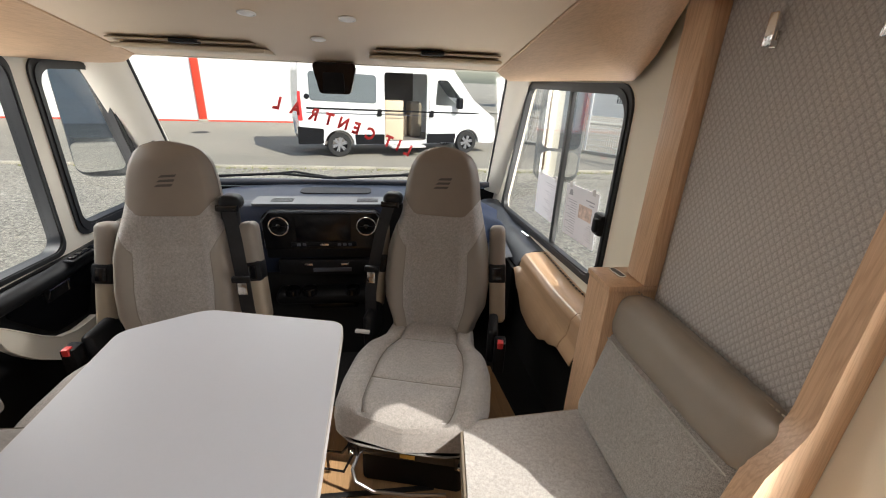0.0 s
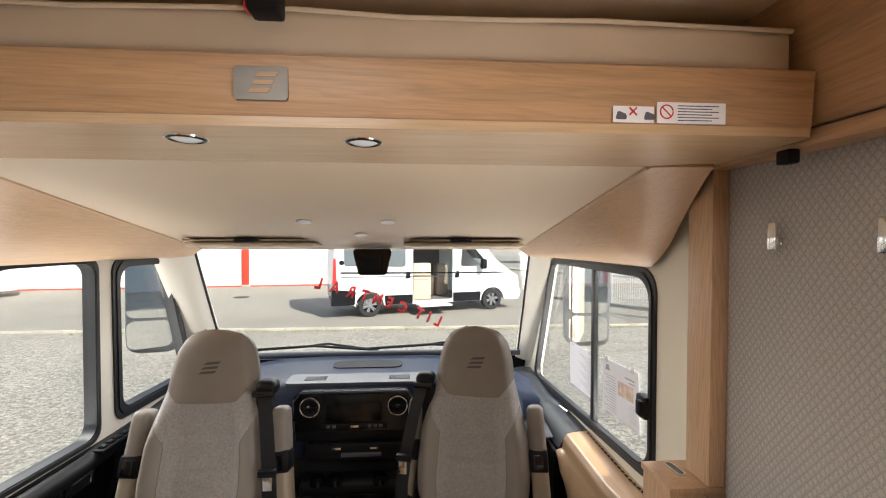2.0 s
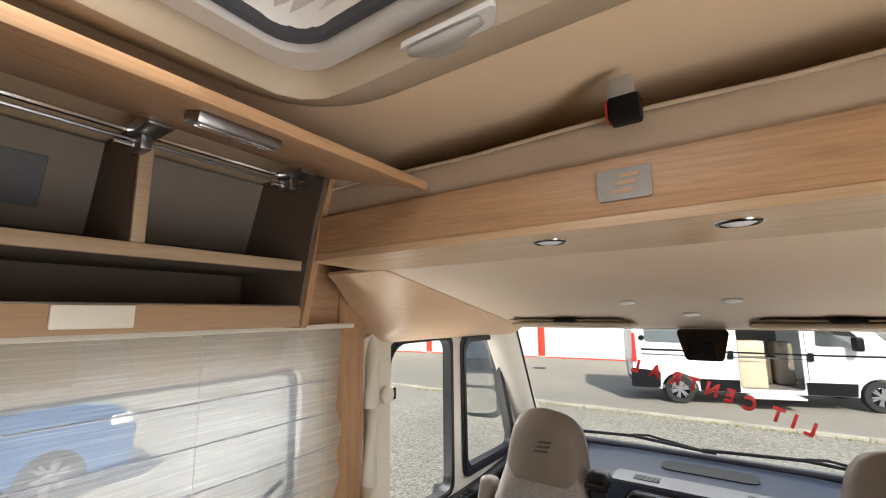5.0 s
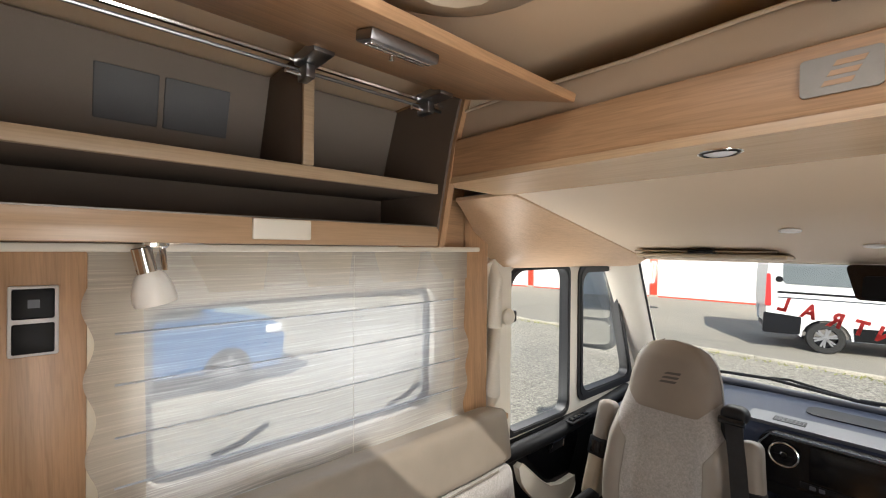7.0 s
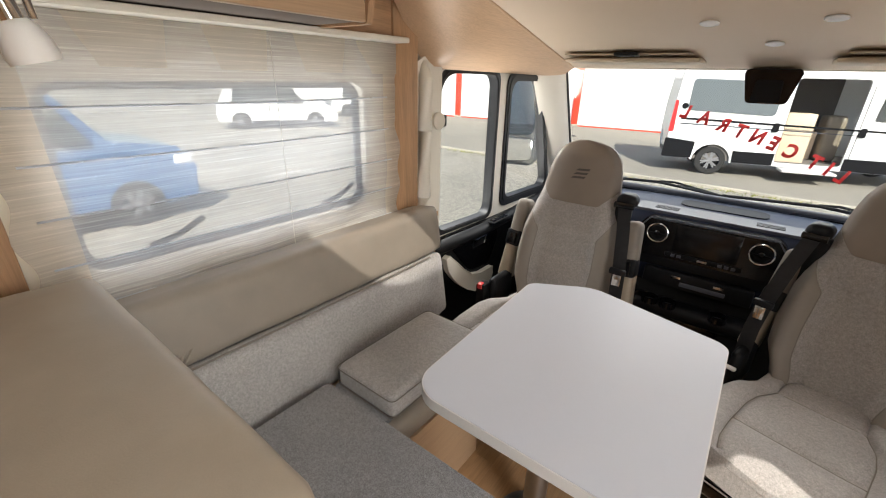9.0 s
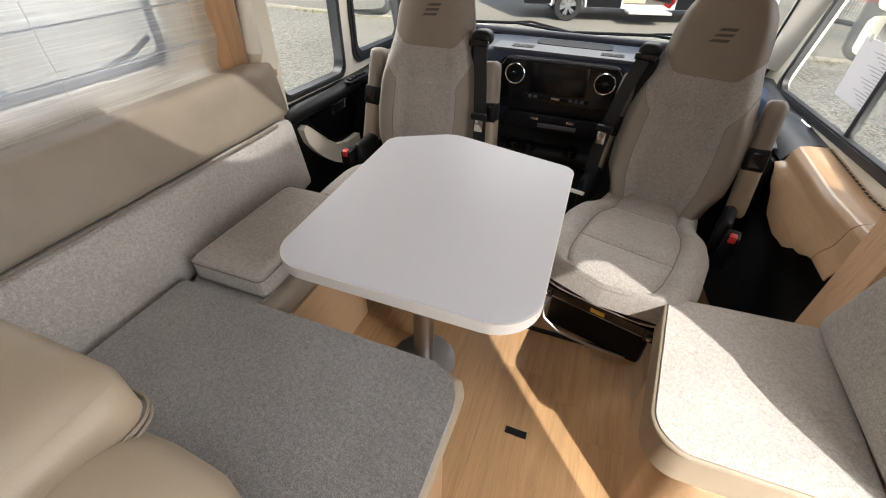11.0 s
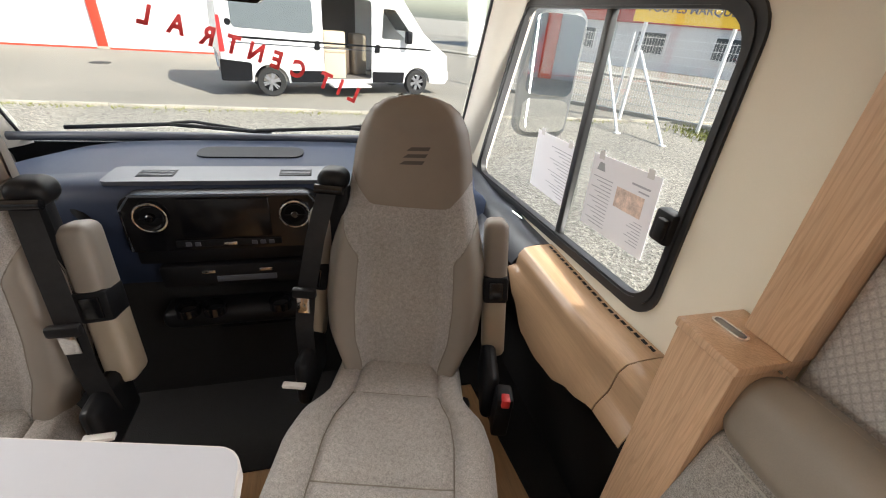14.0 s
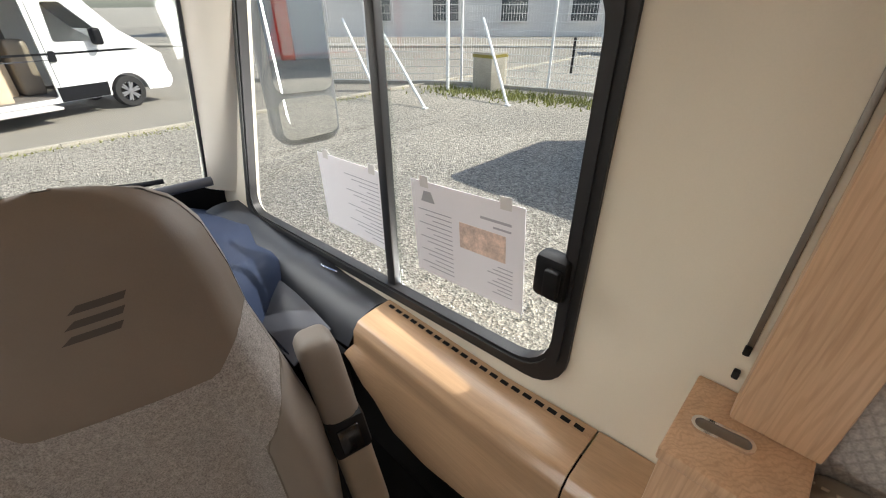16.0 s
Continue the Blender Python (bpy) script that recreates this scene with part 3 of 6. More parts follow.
part("pocket", P([CRESCENT], -1.075, -1.045, YZ), cream_plastic, dd, "cream door pocket rim")
part("pocket_seam", tube(bmesh.new(), [(-1.045, y, z) for y, z in CRESCENT], 0.003, 6, True), cream_plastic, dd)
sw = part("switch_panel", B((-1.04, 0.36, 0.643), (-0.995, 0.55, 0.66), 0.004), black, dd)
for i in range(4):
    part("window_switch", B((-1.032, 0.375 + i * 0.042, 0.659), (-1.004, 0.405 + i * 0.042, 0.668), 0.003), black_gloss, sw)

# dashboard
dash = thing("dashboard", "dark navy dashboard with a gloss black centre panel and round vents", "dashboard")
DP = [(0.56, 0.50), (0.515, 0.60), (0.515, 0.80), (0.545, 0.842), (0.60, 0.848), (0.70, 0.835), (0.78, 0.792), (1.1, 0.79), (1.40, 0.742), (1.49, 0.72), (1.49, 0.50)]
bm = bmesh.new()
sheet(bm, 40, len(DP) - 1, lambda u, v: (-1.07 + 2.12 * u, DP[round(v * (len(DP) - 1))][0] + 0.42 * abs(2 * u - 1) ** 5 * (DP[round(v * (len(DP) - 1))][0] < 0.9),
      DP[round(v * (len(DP) - 1))][1] - (0.27 * abs(2 * u - 1) ** 4 if DP[round(v * (len(DP) - 1))][0] < 0.75 else 0.17 * abs(2 * u - 1) ** 4.5)))
part("top", bm, dash_mat, dash, "navy soft-touch dashboard top", smooth=50)
part("far_ridge", T([(-0.98, 1.33, 0.770), (-0.5, 1.36, 0.772), (0.5, 1.36, 0.772), (0.98, 1.33, 0.770)], 0.018, 10), dash_grey, dash)
part("top_grille", P([rounded([(-0.20, 0.975), (0.20, 0.975), (0.20, 1.115), (-0.20, 1.115)], 0.05)], 0.790, 0.796, XY), black, dash, "dark speaker grille")
part("centre_band", P([rounded([(-0.33, 0.545), (0.33, 0.545), (0.33, 0.68), (-0.33, 0.68)], 0.02)], 0.843, 0.856, XY), dash_grey, dash, "grey band above the screen")
for sx in (-1, 1):
    g = part("demist_vent", B((sx * 0.20 - 0.05, 0.585, 0.852), (sx * 0.20 + 0.05, 0.645, 0.8575), 0.001), black, dash)
    for i in range(4):
        part("slat", B((sx * 0.20 - 0.045, 0.590 + i * 0.014, 0.857), (sx * 0.20 + 0.045, 0.595 + i * 0.014, 0.859)), dash_grey, g)
part("centre_panel", P([rounded([(-0.275, 0.655), (0.275, 0.655), (0.275, 0.838), (-0.275, 0.838)], [0.01, 0.01, 0.05, 0.05])], 0.485, 0.53, XZ), black_gloss, dash, "gloss black centre panel")
part("panel_edge", T([(-0.268, 0.486, 0.66), (-0.272, 0.486, 0.79), (-0.24, 0.486, 0.833), (0.24, 0.486, 0.833), (0.272, 0.486, 0.79), (0.268, 0.486, 0.66)], 0.004, 6), dash_grey, dash)
part("screen", B((-0.125, 0.479, 0.698), (0.125, 0.486, 0.825), 0.003), black_gloss, dash, "switched-off screen")
for sx in (-1, 1):
    mv = Matrix.Translation((sx * 0.197, 0.486, 0.770)) @ Matrix.Rotation(radians(90), 4, "X")
    v = part("round_vent", lathe(bmesh.new(), [(0.040, 0.0), (0.040, 0.012), (0.036, 0.012), (0.030, 0.002)], 28, mv), black, dash)
    rg = bmesh.new()
    tube(rg, [mv @ Vector((0.043 * math.cos(t), 0.043 * math.sin(t), 0.010)) for t in [2 * math.pi * i / 32 for i in range(32)]], 0.0038, 8, True)
    part("chrome_ring", rg, chrome, v, "bright chrome ring")
    part("hub", lathe(bmesh.new(), [(0.012, 0.0), (0.012, 0.014), (0.008, 0.018)], 16, mv), black_gloss, v)
    part("vane", B((sx * 0.197 - 0.030, 0.476, 0.763), (sx * 0.197 + 0.030, 0.484, 0.767)), black, v)
part("button_row", B((-0.15, 0.478, 0.668), (0.15, 0.486, 0.690), 0.003), black, dash)
part("usb_port", B((-0.018, 0.472, 0.674), (0.022, 0.479, 0.685), 0.002), chrome, dash, "bright metal port")
for x in (-0.115, -0.09, 0.07, 0.095, 0.12):
    part("button", B((x - 0.008, 0.474, 0.672), (x + 0.008, 0.479, 0.686), 0.002), dash_grey, dash)
part("shelf_front", B((-0.27, 0.50, 0.60), (0.27, 0.56, 0.652), 0.01), black, dash)
part("storage_drawer", B((-0.22, 0.487, 0.515), (0.22, 0.56, 0.595), 0.01), black, dash)
for x in (-0.08, 0.09):
    part("usb_port", B((x - 0.02, 0.481, 0.568), (x + 0.02, 0.488, 0.580), 0.002), chrome, dash, "bright metal port")
part("switch_row", B((-0.06, 0.482, 0.535), (0.12, 0.488, 0.555), 0.002), dash_grey, dash)
part("lower_console", P([rounded([(-0.45, 0.0), (0.45, 0.0), (0.45, 0.52), (-0.45, 0.52)], 0.02)], 0.56, 0.75, XZ), carpet, dash, "black plastic lower console")
part("cup_tray", B((-0.25, 0.47, 0.355), (0.25, 0.60, 0.428), 0.030, 4), black, dash)
for x in (-0.165, -0.085, 0.12):
    part("cup_holder", lathe(bmesh.new(), [(0.036, 0.0), (0.036, 0.03), (0.031, 0.03), (0.029, 0.004)], 20, pose(x, 0.48, 0.420)), black_gloss, dash)
part("lower_bin", B((-0.10, 0.535, 0.30), (0.14, 0.565, 0.35), 0.012, 3), black_gloss, dash)

# steering wheel behind the driver's seat
sw = thing("steering_wheel", "black leather steering wheel tilted towards the driver's seat", "steering wheel")
mw = pose(-0.53, 0.47, 0.665, 62, 0, 0)
part("rim", tube(bmesh.new(), [mw @ Vector((0.185 * math.cos(t), 0.185 * math.sin(t), 0)) for t in [2 * math.pi * i / 40 for i in range(40)]], 0.015, 10, True), black, sw)
part("hub", lathe(bmesh.new(), [(0.075, -0.05), (0.075, 0.0), (0.05, 0.015)], 24, mw), black, sw)
for a in (0, 180, 270):
    d = Vector((math.cos(radians(a)), math.sin(radians(a)), 0))
    part("spoke", T([mw @ (d * 0.06), mw @ (d * 0.18)], 0.014, 8), black_gloss, sw)
part("column", T([mw @ Vector((0, 0, -0.04)), mw @ Vector((0, 0, -0.28))], 0.04, 12), black, sw)

# right cab console
led = thing("side_console", "oak-look moulded side console under the cab window", "console")
LOWZ = [(-0.302, 0.537), (-0.20, 0.535), (-0.10, 0.495), (0.0, 0.448), (0.10, 0.433), (0.20, 0.443), (0.30, 0.515), (0.387, 0.585)]


def low(y):
    for (a, za), (c, zc) in zip(LOWZ, LOWZ[1:]):
        if y <= c:
            t = (y - a) / (c - a)
            return za + (zc - za) * t * t * (3 - 2 * t)
    return LOWZ[-1][1]


LP = [(1.056, 0.670), (1.02, 0.669), (0.985, 0.667), (0.953, 0.660), (0.936, 0.639), (0.931, 0.598)]


def ledge(y0, y1):
    def f(u, v):
        y = y0 + (y1 - y0) * u
        k = v * 8
        if k <= 5:
            i = min(4, int(k))
            t = k - i
            p = [LP[i][j] + (LP[i + 1][j] - LP[i][j]) * t for j in (0, 1)]
        else:
            t = (k - 5) / 3
            p = [0.931 - 0.030 * math.sin(t * 1.57), 0.598 + (low(y) - 0.598) * t]
        return (p[0], y, p[1] + 0.085 * max(0, -y) * (k <= 5))
    return f


bm = sheet(bmesh.new(), 26, 32, ledge(-0.195, 0.385), 0.004)
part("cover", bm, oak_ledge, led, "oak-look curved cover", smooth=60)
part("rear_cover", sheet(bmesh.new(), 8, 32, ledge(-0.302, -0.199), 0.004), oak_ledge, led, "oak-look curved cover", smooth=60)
part("top_edge_line", T([(0.936, -0.195, 0.615), (0.935, 0.0, 0.598), (0.935, 0.383, 0.598)], 0.0022, 6), dash_grey, led)
part("clip", T([(0.938, 0.262, 0.602), (0.938, 0.380, 0.602)], 0.004, 6), brushed, led)
strip = ledge(-0.19, 0.375)
vs_ = part("vent_strip", sheet(bmesh.new(), 26, 2, lambda u, v: Vector(strip(u, (0.28 + 0.39 * v) / 8)) + Vector((-0.001, 0, 0.003)), 0.001), oak_ledge, led)
for i in range(20):
    y = -0.178 + i * 0.0275
    part("slot", B((-0.0045, 0, 0), (0.0045, 0.018, 0.001), 0, 2, pose(1.0375, y, 0.6733 + 0.085 * max(0, -y - 0.009), 0, -2, 0)), black, vs_)
part("lining", P([[(-0.30, 0.0), (1.45, 0.0), (1.45, 0.58), (0.3, 0.60), (-0.30, 0.60)]], 1.02, 1.055, YZ), carpet, led, "black carpet lining")
# dark ledge ahead of it
dl = thing("dash_side_ledge", "dark navy moulded ledge between dashboard and side console", "dashboard")
part("ledge", sheet(bmesh.new(), 14, 10, lambda u, v: (1.056 - (0.14 + 0.06 * u) * v, 0.388 + 0.95 * u, 0.664 - 0.012 * math.sin(u * 3.1) + 0.012 * math.sin(v * 3.1) - 0.07 * v ** 3 + 0.016 * math.exp(-((u - 0.34) / 0.06) ** 2) * (1 - v * 0.5)), 0.004), surface("ledge_charcoal", (0.020, 0.023, 0.029), 0.45, 0.06, 10, 700, 0.3), dl, smooth=60)
part("ledge_face", B((0.895, 0.388, 0.30), (0.915, 1.24, 0.585), 0.006), black, dl)
part("chrome_clip", T([(1.035, 0.60, 0.668), (1.02, 0.66, 0.672)], 0.004, 6), chrome, dl)
part("pocket", sheet(bmesh.new(), 12, 8, lambda u, v: (0.915 - 0.115 * v, 0.46 + 0.40 * u, 0.612 + 0.03 * math.sin(u * 3.1) - 0.05 * v * v), 0.004), dash_grey, dl, "satin grey pocket lid", smooth=60)
part("pocket_edge", T([(0.80 + 0.115 * abs(i / 8 - 0.5) ** 3, 0.46 + 0.05 * i, 0.565 + 0.03 * math.sin(i * 0.39)) for i in range(9)], 0.0035, 6), black_gloss, dl)

# right post, upper post, fabric wall
pst = thing("wood_post", "oak post with a chrome table bracket slot on top", "post")
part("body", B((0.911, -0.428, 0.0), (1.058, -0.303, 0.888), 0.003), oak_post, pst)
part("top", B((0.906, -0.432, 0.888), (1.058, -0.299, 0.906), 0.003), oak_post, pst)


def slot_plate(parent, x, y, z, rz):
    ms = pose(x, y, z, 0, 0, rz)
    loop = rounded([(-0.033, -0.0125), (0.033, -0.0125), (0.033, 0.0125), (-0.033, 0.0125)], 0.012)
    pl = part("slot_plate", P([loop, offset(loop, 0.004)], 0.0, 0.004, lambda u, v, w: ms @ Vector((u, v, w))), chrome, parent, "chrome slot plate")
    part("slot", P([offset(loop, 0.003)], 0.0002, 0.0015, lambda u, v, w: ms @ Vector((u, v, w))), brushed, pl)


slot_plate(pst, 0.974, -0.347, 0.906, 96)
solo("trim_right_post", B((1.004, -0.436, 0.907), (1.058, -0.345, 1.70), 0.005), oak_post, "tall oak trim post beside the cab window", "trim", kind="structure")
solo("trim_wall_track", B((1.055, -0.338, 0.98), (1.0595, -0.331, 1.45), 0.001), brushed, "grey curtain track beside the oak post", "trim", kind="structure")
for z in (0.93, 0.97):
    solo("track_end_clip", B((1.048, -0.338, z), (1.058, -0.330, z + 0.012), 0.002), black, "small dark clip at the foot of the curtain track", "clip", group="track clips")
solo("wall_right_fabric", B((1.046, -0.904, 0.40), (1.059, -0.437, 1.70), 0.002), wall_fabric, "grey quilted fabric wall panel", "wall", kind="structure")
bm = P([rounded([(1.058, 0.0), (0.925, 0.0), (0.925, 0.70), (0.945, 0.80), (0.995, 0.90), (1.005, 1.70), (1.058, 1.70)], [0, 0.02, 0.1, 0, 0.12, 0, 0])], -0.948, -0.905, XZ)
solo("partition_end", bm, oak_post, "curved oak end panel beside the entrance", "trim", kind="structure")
solo("trim_right_upper", B((0.985, -1.03, 1.695), (1.058, -0.436, 1.725), 0.004), oak_y, "oak rail above the fabric panel", "trim", kind="structure")
ol = thing("overhead_locker", "closed oak overhead locker on the entrance side", "cabinet")
part("carcass", P([[(1.056, 1.726), (0.990, 1.726), (0.938, 1.955), (1.056, 1.955)]], -3.0, -0.474, XZ), cab_inner, ol)
part("end_panel", P([[(1.056, 1.726), (0.985, 1.726), (0.93, 1.955), (1.056, 1.955)]], -0.474, -0.462, XZ), oak_post, ol)
for y0, y1 in ((-0.476, -1.30), (-1.304, -2.15), (-2.154, -3.0)):
    part("locker_door", P([[(0.9895, 1.728), (0.978, 1.728), (0.924, 1.953), (0.9375, 1.953)]], y1, y0, XZ), oak_y, ol, "closed oak locker door")


# ---- drop-down bed over the cab ----
bed = thing("drop_down_bed", "raised drop-down bed with oak fascia and cream underside", "bed")
part("fascia", P([rounded([(-0.735, 1.708), (-0.712, 1.708), (-0.712, 1.812), (-0.742, 1.812)], 0.003)], -0.765, 0.955, lambda u, v, w: (w, u, v)), oak_x, bed, "oak veneer fascia")
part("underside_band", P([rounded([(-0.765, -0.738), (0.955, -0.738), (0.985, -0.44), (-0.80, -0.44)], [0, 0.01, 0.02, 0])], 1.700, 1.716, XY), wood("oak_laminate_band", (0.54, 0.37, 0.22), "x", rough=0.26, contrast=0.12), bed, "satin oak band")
pw = lambda u, v, w: (u, v, 1.702 - (v + 0.44) * 0.160 + w)
part("underside", P([[(-0.745, -0.445), (0.835, -0.445), (0.885, 0.98), (-0.905, 0.98)]], 0.0, 0.012, pw), panel_mat, bed, "cream upholstered underside")
for s, xo in ((1, (0.835, 0.885)), (-1, (-0.745, -0.905))):
    part("edge_bead", T([(xo[0], -0.44, 1.700), (xo[1], 0.97, 1.474)], 0.006, 8), oak_wing, bed)
part("mattress", C((-0.75, -0.728, 1.805), (0.93, 0.9, 1.895), 0.02, 0.0, cuts=14, wrinkle=0.006), mattress_mat, bed, "beige mattress cover")
part("mattress_piping", T([(-0.745 + 0.1665 * i, -0.731 + 0.002 * math.sin(i * 2.3), 1.884 + 0.003 * math.sin(i * 1.7)) for i in range(11)], 0.004, 8), mattress_mat, bed)


def wing(sx):
    xi0, xi1 = (0.835, 0.885) if sx > 0 else (0.745, 0.905)
    xo = 1.035 if sx > 0 else 1.075

    def f(u, v):
        uu = u ** 1.6
        y = -0.445 + 1.42 * uu
        a = Vector((xi0 + (xi1 - xi0) * uu, y, 1.698 - (y + 0.44) * 0.160))
        yo = -0.49 + 1.46 * uu
        drop = min(1, max(0, (yo + 0.49) / 0.36))
        zo = 1.692 - 0.255 * (drop ** 1.15 if drop < 1 else 1) - 0.01 * max(0, yo)
        b = Vector((0.965 + (xo - 0.965) * min(1, drop * 1.3), yo, zo))
        p = a.lerp(b, v)
        p.z -= 0.02 * math.sin(v * math.pi) * drop
        p.x -= 0.012 * math.sin(v * math.pi) * drop
        p.x *= sx
        return p
    return f


for s in (1, -1):
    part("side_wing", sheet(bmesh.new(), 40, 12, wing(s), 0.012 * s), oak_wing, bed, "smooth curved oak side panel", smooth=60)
em = part("emblem", P([rounded([(-0.004, 1.740), (0.078, 1.740), (0.078, 1.792), (-0.004, 1.792)], 0.006)], -0.7425, -0.738, XZ), brushed, bed, "brushed metal emblem plate")
for i in range(3):
    z = 1.751 + i * 0.0125
    part("emblem_bar", P([[(0.018 + i * 0.006, z), (0.048 + i * 0.006, z), (0.052 + i * 0.006, z + 0.007), (0.022 + i * 0.006, z + 0.007)]], -0.7435, -0.7424, XZ), oak_x, em)
bct = thing("bed_catch", "small black catch under the oak rail beside the bed", "catch")
part("body", B((0.972, -0.676, 1.668), (0.996, -0.646, 1.6955), 0.004), black, bct)
bk = thing("belt_buckle", "black bed strap buckle with red button under the ceiling", "buckle")
part("body", B((0.026, -0.775, 1.862), (0.074, -0.735, 1.902), 0.006), black, bk)
part("red_button", B((0.0225, -0.772, 1.866), (0.0265, -0.746, 1.898), 0.001), red, bk, "red release button")
part("tongue", B((0.030, -0.776, 1.900), (0.068, -0.766, 1.932), 0.002), pale_steel, bk, "grey metal tongue")
for i, (x0, x1) in enumerate(((0.602, 0.672), (0.677, 0.797))):
    st = thing("safety_sticker", "white safety sticker with pictograms and red marks" if i == 0 else "white warning sticker with small print and a red prohibition ring", "sticker", group="safety stickers")
    part("label_sheet", B((x0, -0.7395, 1.718), (x1, -0.7385, 1.753 if i else 1.745), 0.0), paper, st)
    if i == 0:
        for x, c in ((x0 + 0.014, ink), (x0 + 0.062, ink)):
            part("pictogram", P([rounded([(x - 0.010, 1.7230), (x + 0.010, 1.7230), (x + 0.008, 1.7320), (x - 0.006, 1.7370)], 0.003)], -0.7402, -0.7394, XZ), c, st)
        for a in (45, -45):
            part("red_cross", B((-0.009, -0.0004, -0.0013), (0.009, 0.0004, 0.0013), 0, 2, pose(x0 + 0.034, -0.7399, 1.7365, 0, a, 0)), red, st)
    else:
        part("red_ring", tube(bmesh.new(), [(x0 + 0.017 + 0.011 * math.cos(t), -0.7398, 1.7370 + 0.011 * math.sin(t)) for t in [2 * math.pi * k / 24 for k in range(24)]], 0.0012, 6, True), red, st)
        part("red_bar", B((-0.011, -0.0004, -0.001), (0.011, 0.0004, 0.001), 0, 2, pose(x0 + 0.017, -0.7399, 1.7370, 0, 45, 0)), red, st)
        for k in range(6):
            part("text_line", B((x0 + 0.036, -0.7400, 1.7465 - k * 0.0048), (x1 - 0.012 - 0.012 * (k % 2), -0.7394, 1.7480 - k * 0.0048)), ink, st)


lamp_white = surface("lamp_white", (0.88, 0.88, 0.87), 0.4, 0.01)


def spot(x, y, z, r, tilt, label, group, rim_mat=None):
    s = thing("ceiling_spotlight", label, "spotlight", group=group)
    ms = pose(x, y, z, 180 + tilt, 0, 0)
    ring = [ms @ Vector((r * 0.86 * math.cos(t), r * 0.86 * math.sin(t), 0.001)) for t in [2 * math.pi * i / 36 for i in range(36)]]
    part("rim", tube(bmesh.new(), ring, r * 0.10, 8, True), rim_mat or black_gloss, s, "dark rim" if rim_mat is None else "white rim")
    if rim_mat is None:
        part("chrome_ring", tube(bmesh.new(), [ms @ Vector((r * 1.0 * math.cos(t), r * 1.0 * math.sin(t), 0.0005)) for t in [2 * math.pi * i / 36 for i in range(36)]], r * 0.06, 8, True), chrome, s, "chrome ring")
    part("lens", lathe(bmesh.new(), [(r * 0.78, -0.003), (r * 0.76, 0.002), (r * 0.5, 0.0055), (r * 0.1, 0.007)], 28, ms), lens_mat if rim_mat is None else rim_mat, s, "clear lens")
    part("reflector_ring", tube(bmesh.new(), [ms @ Vector((r * 0.52 * math.cos(t), r * 0.52 * math.sin(t), 0.002)) for t in [2 * math.pi * i / 28 for i in range(28)]], r * 0.03, 6, True), steel if rim_mat is None else rim_mat, s)


spot(-0.122, -0.652, 1.700, 0.033, 0, "round chrome spotlight set in the oak band", "bed spotlights")
spot(0.183, -0.648, 1.700, 0.033, 0, "round chrome spotlight set in the oak band", "bed spotlights")
for x, y in ((-0.150, 0.215), (0.170, 0.215), (0.03, 0.50)):
    spot(x, y, 1.698 - (y + 0.44) * 0.160, 0.031, -9, "small flat white-rimmed lamp in the cream bed underside", "underside lamps", lamp_white)
for s in (-1, 1):
    vz = thing("sun_visor", "beige padded sun visor folded against the bed underside", "visor", group="sun visors")
    part("flap", C((min(s * 0.22, s * 0.83), 0.66, 1.488), (max(s * 0.22, s * 0.83), 0.93, 1.512), 0.012, m=pose(0, 0, 0)), surface("visor_vinyl", (0.62, 0.52, 0.39), 0.6, 0.03), vz)
    # Brown strip painted as the shadow in the recess beside the visor flap.
    part("recess", B((min(s * 0.25, s * 0.80), 0.58, 1.520), (max(s * 0.25, s * 0.80), 0.66, 1.526), 0.003), surface("recess_shade", (0.36, 0.28, 0.19), 0.8, 0.1), vz)
    part("clip", B((s * 0.50 - 0.055, 0.55, 1.512), (s * 0.50 + 0.045, 0.62, 1.53), 0.006), black, vz, "black visor clip")
im = thing("interior_mirror", "black camera housing and interior mirror behind the windscreen", "mirror")
part("housing", P([rounded([(-0.035, 1.330), (0.115, 1.330), (0.150, 1.475), (-0.070, 1.475)], 0.02)], 0.90, 0.97, XZ), black_gloss, im)
part("lens_block", P([rounded([(-0.02, 1.335), (0.09, 1.335), (0.085, 1.43), (-0.015, 1.43)], 0.015)], 0.885, 0.90, XZ), black, im)

# ---- cab seats ----
W_Z = [(0.43, 0.175), (0.47, 0.185), (0.54, 0.215), (0.64, 0.222), (0.76, 0.212), (0.86, 0.185), (0.95, 0.160), (1.03, 0.150), (1.09, 0.135), (1.13, 0.112), (1.155, 0.080), (1.170, 0.035), (1.173, 0.0)]


def half_width(z):
    for (a, wa), (c, wc) in zip(W_Z, W_Z[1:]):
        if z <= c:
            t = (z - a) / (c - a)
            return wa + (wc - wa) * t
    return 0.0


